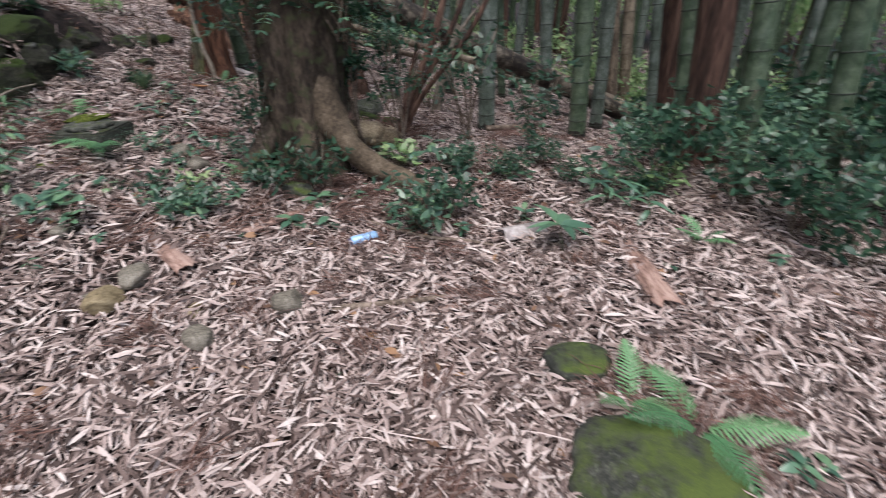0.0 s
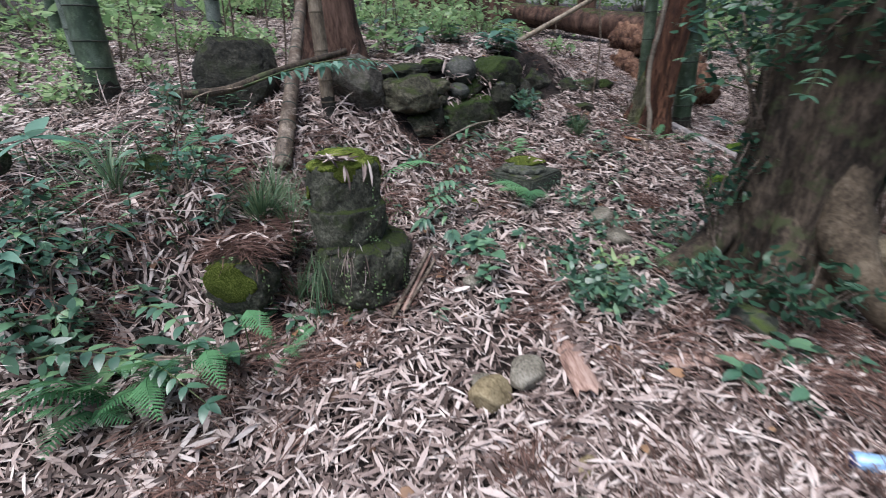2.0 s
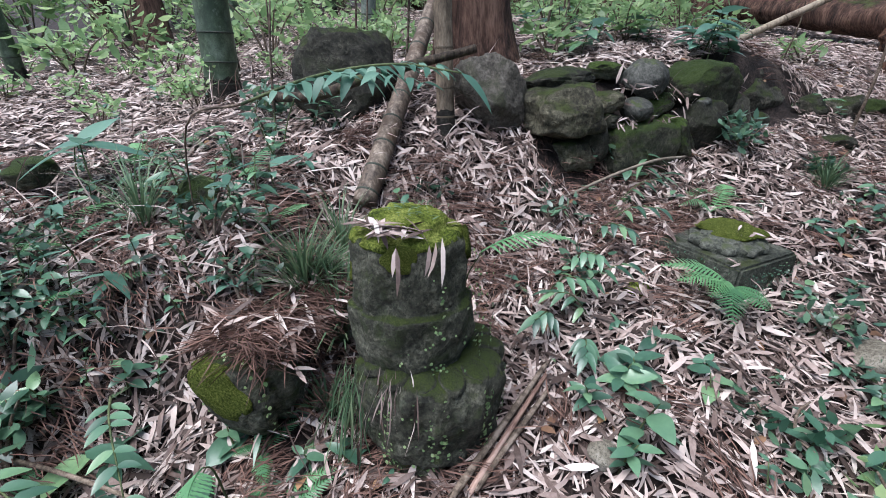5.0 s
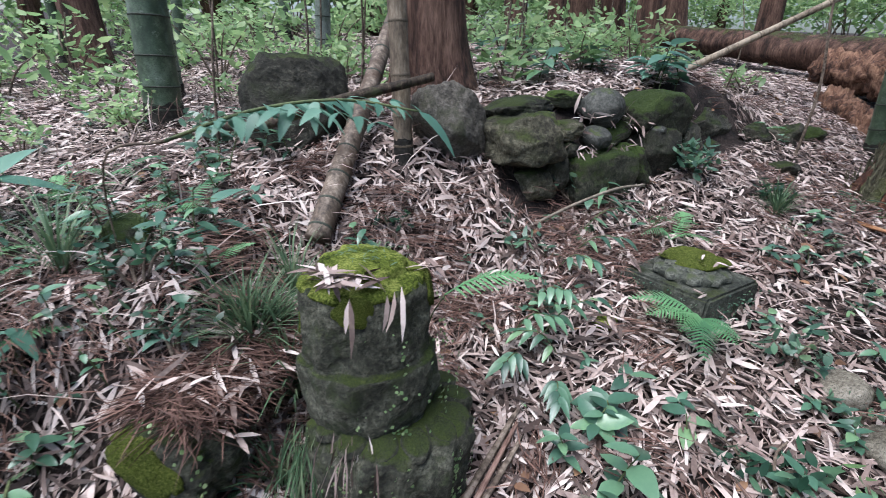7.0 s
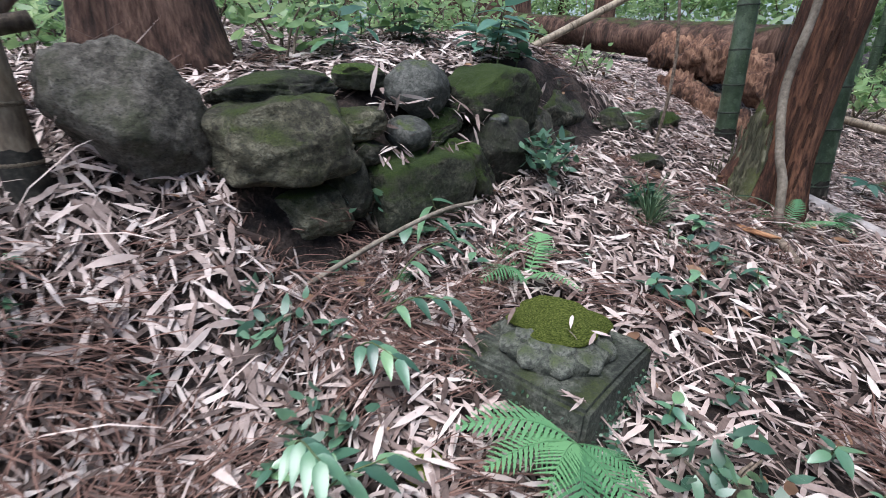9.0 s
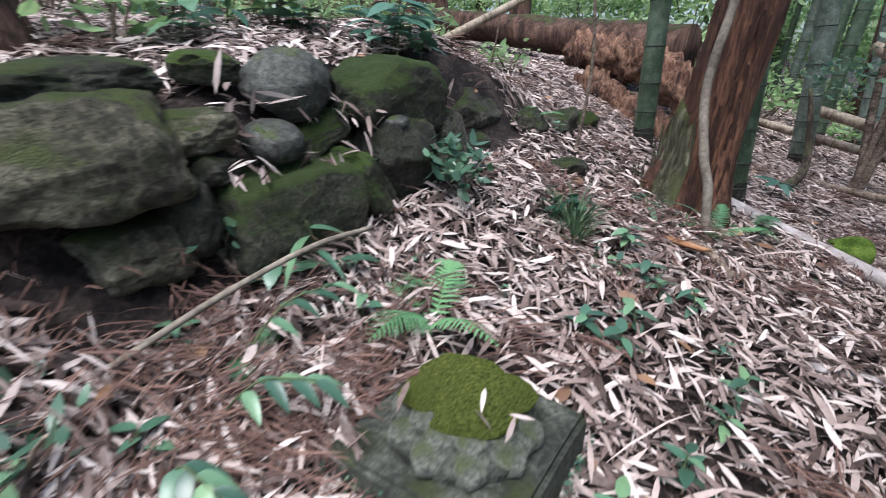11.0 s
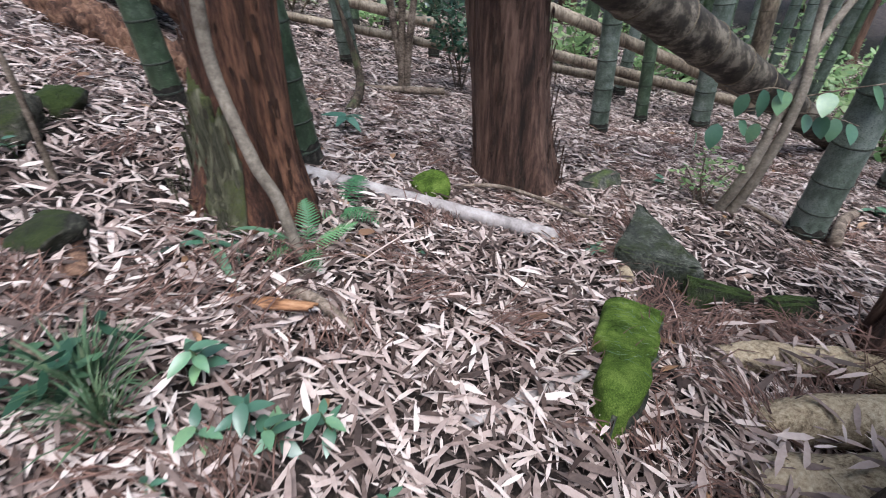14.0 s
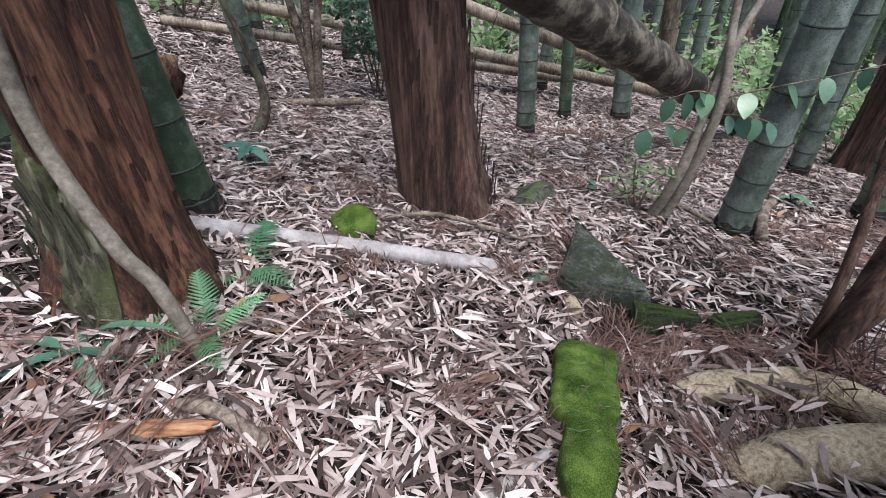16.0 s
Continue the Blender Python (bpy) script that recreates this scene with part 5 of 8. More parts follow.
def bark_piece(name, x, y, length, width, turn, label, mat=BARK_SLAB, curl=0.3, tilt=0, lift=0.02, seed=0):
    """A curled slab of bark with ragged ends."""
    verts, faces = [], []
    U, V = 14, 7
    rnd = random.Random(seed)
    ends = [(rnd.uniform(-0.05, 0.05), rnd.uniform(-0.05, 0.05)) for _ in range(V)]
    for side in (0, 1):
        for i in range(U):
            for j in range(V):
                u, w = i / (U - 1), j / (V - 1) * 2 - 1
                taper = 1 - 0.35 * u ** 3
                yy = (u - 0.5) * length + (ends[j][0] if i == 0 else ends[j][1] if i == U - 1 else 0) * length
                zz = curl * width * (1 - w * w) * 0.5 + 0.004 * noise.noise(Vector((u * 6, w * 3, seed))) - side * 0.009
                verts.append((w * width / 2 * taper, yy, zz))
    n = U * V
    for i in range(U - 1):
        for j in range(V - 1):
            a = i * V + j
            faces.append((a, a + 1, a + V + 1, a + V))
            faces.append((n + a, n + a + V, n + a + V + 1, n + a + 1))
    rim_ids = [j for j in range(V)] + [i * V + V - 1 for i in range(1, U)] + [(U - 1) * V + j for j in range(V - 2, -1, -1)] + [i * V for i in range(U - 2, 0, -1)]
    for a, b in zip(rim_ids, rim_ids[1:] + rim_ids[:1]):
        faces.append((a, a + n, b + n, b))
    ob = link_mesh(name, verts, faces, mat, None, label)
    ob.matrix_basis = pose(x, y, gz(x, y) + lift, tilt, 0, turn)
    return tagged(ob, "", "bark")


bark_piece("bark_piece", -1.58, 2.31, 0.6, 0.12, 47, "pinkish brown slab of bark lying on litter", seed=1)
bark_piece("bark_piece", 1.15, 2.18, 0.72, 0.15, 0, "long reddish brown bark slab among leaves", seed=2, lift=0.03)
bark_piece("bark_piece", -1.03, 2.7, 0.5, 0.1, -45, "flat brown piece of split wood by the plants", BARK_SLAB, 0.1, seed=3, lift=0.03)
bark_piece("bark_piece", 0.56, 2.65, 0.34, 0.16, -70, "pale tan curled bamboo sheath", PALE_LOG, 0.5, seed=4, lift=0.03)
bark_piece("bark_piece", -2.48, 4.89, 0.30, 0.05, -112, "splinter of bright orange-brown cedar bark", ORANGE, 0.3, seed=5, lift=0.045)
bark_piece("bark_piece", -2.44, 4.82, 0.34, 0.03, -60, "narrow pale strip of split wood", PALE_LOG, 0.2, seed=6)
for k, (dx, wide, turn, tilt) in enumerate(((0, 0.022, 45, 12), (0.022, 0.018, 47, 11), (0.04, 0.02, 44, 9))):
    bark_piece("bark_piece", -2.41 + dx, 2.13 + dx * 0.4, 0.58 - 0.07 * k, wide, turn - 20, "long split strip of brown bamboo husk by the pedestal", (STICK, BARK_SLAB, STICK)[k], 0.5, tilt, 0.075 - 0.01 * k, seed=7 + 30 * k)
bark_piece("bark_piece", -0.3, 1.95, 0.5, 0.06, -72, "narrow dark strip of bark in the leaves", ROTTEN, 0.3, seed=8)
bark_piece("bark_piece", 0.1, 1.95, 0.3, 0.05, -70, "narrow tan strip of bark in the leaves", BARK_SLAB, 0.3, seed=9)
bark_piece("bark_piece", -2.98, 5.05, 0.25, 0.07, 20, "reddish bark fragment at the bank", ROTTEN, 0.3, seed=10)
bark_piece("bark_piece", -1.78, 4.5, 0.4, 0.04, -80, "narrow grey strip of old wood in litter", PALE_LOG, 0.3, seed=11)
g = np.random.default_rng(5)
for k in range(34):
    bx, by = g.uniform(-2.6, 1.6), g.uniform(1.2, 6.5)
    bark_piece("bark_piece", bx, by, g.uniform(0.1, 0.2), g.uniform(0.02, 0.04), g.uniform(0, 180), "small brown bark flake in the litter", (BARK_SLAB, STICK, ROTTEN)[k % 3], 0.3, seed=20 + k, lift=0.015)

# blue drinks can
def plain(name, colour, rough, metal=0.0):
    mat = surface(name, [(0.2, tuple(c * 0.8 for c in colour)), (0.8, colour)], 14, 120, rough=rough, bump=0.05)
    mat.node_tree.nodes["Principled BSDF"].inputs["Metallic"].default_value = metal
    return mat


CAN_BLUE = plain("can_blue", (0.32, 0.52, 0.80), 0.35, 0.2)
# Navy of the printed bar, also used for the shade on the can's end.
CAN_NAVY_SHADE = plain("can_navy_and_shade", (0.03, 0.06, 0.25), 0.35)
CAN_METAL = plain("can_metal", (0.25, 0.25, 0.27), 0.35, 0.8)
can = thing("drinks_can", pose(-0.47, 2.53, gz(-0.47, 2.53) + 0.035, 0, 90, 31), "dented pale blue drinks can lying on dry leaves", "can")
v, f = tube([(0, 0, -0.085), (0, 0, -0.078), (0, 0, -0.07), (0, 0, 0.0), (0, 0, 0.07), (0, 0, 0.08), (0, 0, 0.088)], [0.027, 0.03, 0.034, 0.033, 0.034, 0.031, 0.027], 28)
link_mesh("body", v, f, CAN_BLUE, can)
for z in (-0.087, 0.09):
    v, f = tube([(0, 0, z - 0.003), (0, 0, z), (0, 0, z + 0.003)], [0.026, 0.029, 0.026], 28)
    link_mesh("rim", v, f, CAN_METAL, can, "dull metal rim")
# Disc on the can's end: its shade is put into the dark colour.
v, f = tube([(0, 0, -0.093), (0, 0, -0.0915)], [0.024, 0.024], 24)
link_mesh("end", v, f, CAN_NAVY_SHADE, can, "can end, its shade put into a dark colour")
verts = [((0.0345 + 0.0005) * math.cos(a), 0.035 * math.sin(a), z + 0.25 * (a - 2.2)) for z in (-0.045, -0.02) for a in (2.2, 2.25, 2.3, 2.35)]
link_mesh("printed_bar", verts, [(0, 1, 5, 4), (1, 2, 6, 5), (2, 3, 7, 6)], CAN_NAVY_SHADE, can, "navy printed bar")

# brown cedar twigs in the litter
def twig_litter(x0, x1, y0, y1, patches, each, seed):
    g = np.random.default_rng(seed)
    cx, cy = g.uniform(x0, x1, patches), g.uniform(y0, y1, patches)
    head = g.uniform(0, math.pi, patches)
    pick = np.repeat(np.arange(patches), each)
    n = len(pick)
    x, y = cx[pick] + g.normal(0, 0.055, n), cy[pick] + g.normal(0, 0.055, n)
    h = head[pick] + g.normal(0, 0.45, n)
    a = np.stack([np.cos(h), np.sin(h), g.normal(0.05, 0.15, n)], 1)
    s = np.stack([-np.sin(h), np.cos(h), g.normal(0, 0.5, n)], 1)
    L = g.uniform(0.05, 0.17, n)
    p = np.stack([x, y, ground_height(x, y) + g.uniform(0.015, 0.06, n)], 1)
    ob = new("twig_litter", leaf_mesh("twig_litter", p, a, s, L, np.full(n, 0.0042), 0.1 * L, TWIG))
    return tagged(ob, "dark brown shed cedar twigs matted in the litter", "twig litter", kind="stuff")


twig_litter(-4.4, 2.4, 0.5, 7.5, 230, 80, 1)
twig_litter(-3.4, -2.9, 3.0, 3.6, 9, 80, 7)
twig_litter(-1.2, -0.5, 4.3, 4.8, 14, 80, 9)
twig_litter(-2.8, -1.8, 4.6, 5.2, 9, 70, 5)
twig_litter(-1.4, 0.2, 2.5, 3.3, 40, 70, 6)
twig_litter(-3.9, -2.9, 0.2, 2.6, 80, 70, 2)
twig_litter(-3.35, -2.7, 2.6, 3.9, 18, 60, 3)
twig_litter(-2.9, -2.3, 1.0, 1.65, 14, 60, 4)
heap = np.random.default_rng(8)


def on_drum(n, low, high, spread_across, thick):
    """Places on the curved top of the fallen drum, and the way its side falls."""
    along, across = heap.uniform(low, high, n), heap.uniform(-spread_across, spread_across, n)
    ax, ay = math.cos(radians(130)), math.sin(radians(130))
    x, y = -2.775 + ax * along - ay * across, 1.33 + ay * along + ax * across
    z = 0.26 + np.sqrt(np.maximum(0.2 ** 2 - across ** 2, 0.0)) - 0.02 + heap.uniform(-0.02, thick, n)
    return np.stack([x, y, z], 1), across, (-ay, ax)


p, across, way = on_drum(2600, 0.05, 0.5, 0.12, 0.05)
n = len(p)
fall = np.sign(across) * heap.uniform(0.2, 1.0, n)
ha = np.stack([way[0] * fall + heap.normal(0, 1.0, n), way[1] * fall + heap.normal(0, 1.0, n), -1.6 * np.abs(across) * np.abs(fall) + heap.normal(0, 0.1, n)], 1)
ha /= np.linalg.norm(ha, axis=1)[:, None]
hs = np.cross(ha, heap.normal(size=(n, 3)))
hs /= np.linalg.norm(hs, axis=1)[:, None]
tagged(new("twig_litter", leaf_mesh("twig_litter", p, ha, hs, heap.uniform(0.06, 0.17, n), np.full(n, 0.004), np.full(n, 0.008), TWIG)),
       "reddish brown twigs heaped over the fallen drum", "twig litter", kind="stuff")
p, across, way = on_drum(260, 0.1, 0.62, 0.17, 0.06)
la, ls = flat_dirs(heap, len(p), 0.2, 0.4)
tagged(new("leaf_litter", leaf_mesh("leaf_litter", p, la, ls, heap.uniform(0.07, 0.16, len(p)), np.full(len(p), 0.017), np.full(len(p), 0.006), LITTER)),
       "pale bamboo leaves caught on the twig heap", "leaf litter", kind="stuff")

# ---- plants ----
OVATE = leaf_blade("leaf", 0.075, 0.034, LEAF)
BROAD = leaf_blade("leaf", 0.12, 0.062, LEAF, wave=0.03)
STRAP = leaf_blade("leaf", 0.2, 0.034, LEAF, 0.8, 0.3, 0.45)
SMALL = leaf_blade("leaf", 0.04, 0.019, LEAF, n=5)
LEAFLET = leaf_blade("leaf", 0.15, 0.05, PALE_LEAF, 0.8, 0.15, 0.3)
PALM = leaf_blade("leaf", 0.2, 0.06, PALE_LEAF, 0.9, 0.2, 0.2)
BIG = leaf_blade("leaf", 0.24, 0.085, LEAF, 0.9, 0.2, 0.3)


def stem_mesh(points, r, parent, mat=STEM, n=8):
    v, f = tube(bent(points, n), [r * (1 - 0.5 * i / n) for i in range(n + 1)], 6)
    return link_mesh("stem", v, f, mat, parent)


def seedling(x, y, size=1.0, leaves=7, blade=OVATE, height=0.12, seed=0, label="small glossy green seedling rising from dry leaves", lean=0.3, whorl=False, stalk=STEM, z=None):
    rnd = random.Random(seed)
    ob = thing("seedling", pose(x, y, gz(x, y) if z is None else z, 0, 0, rnd.uniform(0, 360)), label, "plant", "seedlings")
    tip = Vector((lean * height * size, 0, height * size))
    stem_mesh([(0, 0, -0.03), tip * 0.5 + Vector((0, 0.01, 0)), tip], 0.004 * max(size, 0.6), ob, stalk)
    for i in range(leaves):
        f = 1.0 if whorl else 0.35 + 0.65 * i / max(1, leaves - 1)
        k = size * rnd.uniform(0.7, 1.15)
        m = Matrix.Translation(tip * f) @ pose(0, 0, 0, rnd.uniform(-12, 32), rnd.uniform(-20, 20), i * (360 / leaves if whorl else 137.5) + rnd.uniform(-15, 15)) @ Matrix.Diagonal((k, k, k, 1))
        share("leaf", blade, ob, m)
    return ob


def sprig(x, y, z, turn, length, pairs, blade, label, rise=0.2, droop=0.1, size=1.0, seed=0, name="branch_plant"):
    """An arching twig with leaves in two rows."""
    rnd = random.Random(seed)
    ob = thing(name, pose(x, y, z, 0, 0, turn), label, "plant")
    pts = bent([(0, 0, 0), (0, length * 0.5, rise * length), (0, length, rise * length - droop * length)], 10)
    v, f = tube(pts, [0.005 - 0.0003 * i for i in range(11)], 6)
    link_mesh("stem", v, f, STEM, ob)
    for i in range(pairs):
        t = 0.25 + 0.75 * i / max(1, pairs - 1)
        p = pts[min(10, int(t * 10))]
        for s in (-1, 1):
            k = size * rnd.uniform(0.8, 1.1)
            share("leaf", blade, ob, Matrix.Translation(p) @ pose(0, 0, 0, rnd.uniform(-10, 12), 0, -s * rnd.uniform(48, 66)) @ Matrix.Diagonal((k, k, k, 1)))
    share("leaf", blade, ob, Matrix.Translation(pts[-1]) @ Matrix.Diagonal((size, size, size, 1)))
    return ob


def frond_data(length, width, seed, arch=0.5, pairs=17):
    """A fern frond along +y: an arched midrib with toothed leaflets in two rows."""
    rnd = random.Random(seed)
    verts, faces = [], []
    spine = lambda t: Vector((0.04 * length * math.sin(3 * t), length * t * (1 - 0.12 * arch * t), length * arch * (t - 1.15 * t * t)))
    for i in range(pairs):
        t = 0.12 + 0.87 * i / (pairs - 1)
        base = spine(t)
        w = width / 2 * (math.sin(math.pi * min(1, (t + 0.12) / 1.14)) ** 0.7) * rnd.uniform(0.9, 1.08) * (1.25 - 0.35 * t)
        for s in (-1, 1):
            ax = Vector((s * 0.9, 0.42 + 0.25 * t, -0.12 - rnd.uniform(0, 0.12))).normalized()
            side = Vector((-s * 0.4, 0.9, 0))
            half = 0.34 * length / pairs * 1.18
            o = len(verts)
            steps = 9
            for q in range(steps + 1):
                u = q / steps
                hw = half * (1 - u) ** 0.55 * (1.0 if q % 2 == 0 else 0.62)
                c = base + ax * (w * u) + Vector((0, 0, -0.12 * w * u * u))
                verts += [c + side * hw, c - side * hw]
            for q in range(steps):
                a = o + q * 2
                faces.append((a, a + 1, a + 3, a + 2))
    v, f = tube([spine(q / 10) for q in range(11)], [0.0032 - 0.00025 * q for q in range(11)], 5)
    o = len(verts)
    verts += v
    faces += [tuple(o + k for k in poly) for poly in f]
    me = bpy.data.meshes.new("frond")
    me.from_pydata(verts, [], faces)
    me.materials.append(FERN)
    return me


FRONDS = [frond_data(0.36, 0.15, 1), frond_data(0.3, 0.13, 2, 0.35), frond_data(0.26, 0.14, 3, 0.65)]


def fern(x, y, size=1.0, fronds=5, seed=0, label="bright green fern with arching fronds", turns=None, z=None, lift=10):
    rnd = random.Random(seed)
    ob = thing("fern", pose(x, y, gz(x, y) + 0.01 if z is None else z), label, "fern", "ferns")
    for i in range(fronds):
        a = turns[i] if turns else i * 360 / fronds + rnd.uniform(-25, 25)
        k = size * rnd.uniform(0.8, 1.15)
        share("frond", FRONDS[i % 3], ob, pose(0, 0, 0, 0, 0, a) @ pose(0, 0, 0, lift + rnd.uniform(-8, 14), rnd.uniform(-10, 10), 0) @ Matrix.Diagonal((k, k, k, 1)))
    return ob


def grass_tuft(x, y, height, n, seed, label="tuft of thin arching green grass"):
    g = np.random.default_rng(seed)
    ob = thing("grass_tuft", pose(x, y, gz(x, y)), label, "grass")
    h = g.uniform(0, 2 * math.pi, n)
    t = g.uniform(0.5, 1.35, n)
    a = np.stack([np.cos(h) * np.cos(t), np.sin(h) * np.cos(t), np.sin(t)], 1)
    s = np.stack([-np.sin(h), np.cos(h), 0 * h], 1)
    L = height * g.uniform(0.6, 1.2, n)
    p = np.stack([0.04 * np.cos(h), 0.04 * np.sin(h), 0 * h], 1) * g.uniform(0, 1, n)[:, None]
    blades = new("grass", leaf_mesh("grass", p, a, s, L, np.full(n, 0.007), 0.16 * L, GRASS))
    blades.parent = ob
    tagged(blades, kind="stuff")
    return ob


def bush(x, y, radius, height, n, leaf, seed, label, mat=CLOUD_LEAF, stems=5, name="bush", z=None):
    rnd = random.Random(seed)
    ob = thing(name, pose(x, y, gz(x, y) if z is None else z, 0, 0, 0), label, "bush", "undergrowth")
    clumps = []
    for i in range(stems):
        a = i * 2.4 + rnd.uniform(0, 1)
        d = rnd.uniform(0.3, 0.9) * radius
        top = Vector((d * math.cos(a), d * math.sin(a), height * rnd.uniform(0.6, 1.0)))
        stem_mesh([(0.02 * i, 0, -0.05), top * 0.5 + Vector((0, 0, 0.1 * height)), top], 0.006 + 0.004 * height, ob, STICK)
        clumps += [(*top, radius * 0.45), (*(top * 0.65), radius * 0.4)]
    crown("foliage", ob, mat, clumps, n, leaf, seed, 0.7)
    return ob

# ferns
fern(-2.36, 5.22, size=0.75, fronds=5, seed=101, lift=25, label="small dark fern beside the vine")
fern(-2.22, 5.53, size=1.00, fronds=3, seed=102, label="fern with two long fronds by the pale log")
fern(-2.93, 3.76, size=0.95, fronds=4, seed=103, lift=12, label="bright fern lying flat on the litter")
fern(-3.46, 5.48, size=0.70, fronds=4, seed=104, label="fern hanging at the end of the wall")
tall = thing("fern", pose(-2.86, 2.2, gz(-2.86, 2.2)), "single long fern frond arching from behind the pedestal", "fern", "ferns")
rise_to = Vector((0.2, -0.03, 0.66 - gz(-2.86, 2.2)))
stem_mesh([(0, 0, -0.03), rise_to * 0.5 + Vector((-0.03, 0, 0.05)), rise_to], 0.004, tall)
share("frond", FRONDS[0], tall, Matrix.Translation(rise_to) @ pose(0, 0, 0, 0, 0, -22) @ pose(0, 0, 0, 12, 0, 0) @ Matrix.Diagonal((0.85, 0.85, 0.85, 1)))
fern(-2.45, 3.27, size=0.82, fronds=6, seed=106, turns=[135, 160, 190, 214, 240, 262], z=gz(-2.45, 3.27) + 0.1, lift=6, label="fern spreading under the lotus stone")
fern(-2.63, 1.19, size=1.30, fronds=3, seed=108, turns=[230, 262, 200], lift=45, label="light green fern drooping over the bank")
fern(-2.67, 0.98, size=1.50, fronds=3, seed=109, turns=[240, 215, 268], lift=50, label="long fern frond hanging down the bank")
fern(-2.77, 0.77, size=1.50, fronds=3, seed=110, turns=[235, 255, 200], lift=45, label="dark fern drooping beside the path")
fern(-2.74, 1.41, size=0.50, fronds=4, seed=111, label="small fern below the fallen drum")
fern(-2.58, 1.43, size=0.50, fronds=4, seed=112, label="small fern below the fallen drum")
fern(-1.46, 3.28, size=0.80, fronds=4, seed=113, lift=20, label="fern at the foot of the old tree")
fern(0.77, 1.28, size=1.00, fronds=3, seed=114, lift=25, label="pale green fern growing over the rock")
fern(1.00, 1.15, size=1.20, fronds=4, seed=115, lift=15, label="broad green fern on the mossy rock")
fern(1.59, 2.41, size=0.60, fronds=5, seed=116, lift=25, label="bright small fern beneath the bushes")
fern(0.33, 6.13, size=0.40, fronds=4, seed=117, label="small fern behind the grey stone")
fern(-3.03, 3.89, size=0.50, fronds=4, seed=119, label="small fern behind the lotus stone")
fern(-4.29, 1.32, size=0.80, fronds=4, seed=120, label="fern on the bank")
fern(-2.76, 0.71, size=0.90, fronds=5, seed=121, lift=10, label="dark fern in the bank foot")
fern(-3.21, 3.32, size=0.50, fronds=3, seed=122, label="small fern on the slope")

# seedlings near the cedar and the wall
seedling(-3.13, 3.92, size=0.80, leaves=6, blade=SMALL, height=0.06, seed=123)
seedling(-2.85, 4.02, size=0.80, leaves=6, blade=SMALL, height=0.06, seed=124)
seedling(-2.59, 4.06, size=1, leaves=6, blade=OVATE, height=0.08, seed=125)
seedling(-2.45, 4.21, size=1.00, leaves=6, blade=OVATE, height=0.1, seed=126)
seedling(-2.23, 4.28, size=0.90, leaves=6, blade=SMALL, height=0.08, seed=128)
seedling(-2.43, 4.46, size=1, leaves=7, blade=OVATE, height=0.1, seed=129)
seedling(-2.58, 4.48, size=0.90, leaves=6, blade=OVATE, height=0.08, seed=130)
seedling(-3.08, 3.65, size=0.90, leaves=4, blade=OVATE, height=0.08, seed=132)
seedling(-3.31, 3.55, size=1, leaves=5, blade=BROAD, height=0.1, seed=133)
seedling(-2.45, 4.07, size=1, leaves=6, blade=OVATE, height=0.08, seed=134)
seedling(-2.65, 4.37, size=0.80, leaves=5, blade=SMALL, height=0.08, seed=136)
seedling(-3.06, 4.08, size=0.70, leaves=5, blade=SMALL, height=0.05, seed=138)
seedling(-3.26, 3.71, size=1, leaves=3, blade=BROAD, height=0.05, seed=139)
seedling(-3.32, 3.70, size=1.00, leaves=5, blade=STRAP, height=0.16, seed=140, label="tall seedling with long strap leaves before the wall")
seedling(-2.59, 5.23, size=1.00, leaves=4, blade=STRAP, height=0.05, seed=141, label="bamboo sprout with narrow green leaves")
seedling(-2.64, 5.16, size=1.00, leaves=5, blade=STRAP, height=0.07, seed=142, label="bamboo sprout with narrow green leaves")
seedling(-2.14, 6.54, size=1.00, leaves=6, blade=LEAFLET, height=0.12, seed=143, whorl=True, label="pale seedling with fingered leaves")
seedling(-1.92, 5.27, size=0.70, leaves=5, blade=SMALL, height=0.05, seed=144)
seedling(-1.09, 5.32, size=0.90, leaves=6, blade=OVATE, height=0.06, seed=145)
seedling(-0.21, 5.98, size=0.80, leaves=6, blade=OVATE, height=0.1, seed=146)
seedling(-0.39, 4.70, size=0.60, leaves=4, blade=SMALL, height=0.05, seed=147)
seedling(1.26, 5.62, size=1.20, leaves=4, blade=BROAD, height=0.08, seed=148)
seedling(-1.74, 5.31, size=0.60, leaves=4, blade=SMALL, height=0.05, seed=149)
seedling(-0.17, 5.89, size=0.70, leaves=6, blade=SMALL, height=0.15, seed=150)
seedling(-2.61, 4.68, size=1, leaves=9, blade=OVATE, height=0.12, seed=151)
seedling(-2.51, 4.48, size=1, leaves=7, blade=OVATE, height=0.1, seed=154)
seedling(-2.31, 4.48, size=0.90, leaves=6, blade=OVATE, height=0.1, seed=156)
seedling(-3.28, 5.57, size=0.80, leaves=6, blade=OVATE, height=0.12, seed=158)
seedling(-2.67, 4.49, size=0.80, leaves=5, blade=SMALL, height=0.1, seed=159)

# seedlings round the pedestal and the lotus stone
seedling(-2.19, 2.45, size=1.05, leaves=7, blade=BROAD, height=0.2, seed=160, label="seedling with large ribbed glossy leaves")
seedling(-2.37, 2.55, size=0.90, leaves=6, blade=BROAD, height=0.1, seed=162, whorl=True, label="seedling with large ribbed glossy leaves")
seedling(-2.19, 2.85, size=1.00, leaves=3, blade=BROAD, height=0.08, seed=163, label="seedling with one broad green leaf")
seedling(-2.45, 2.83, size=1, leaves=3, blade=BROAD, height=0.06, seed=164)
seedling(-2.92, 2.74, size=0.90, leaves=6, blade=OVATE, height=0.08, seed=165)
seedling(-2.86, 2.84, size=0.90, leaves=6, blade=OVATE, height=0.08, seed=166)
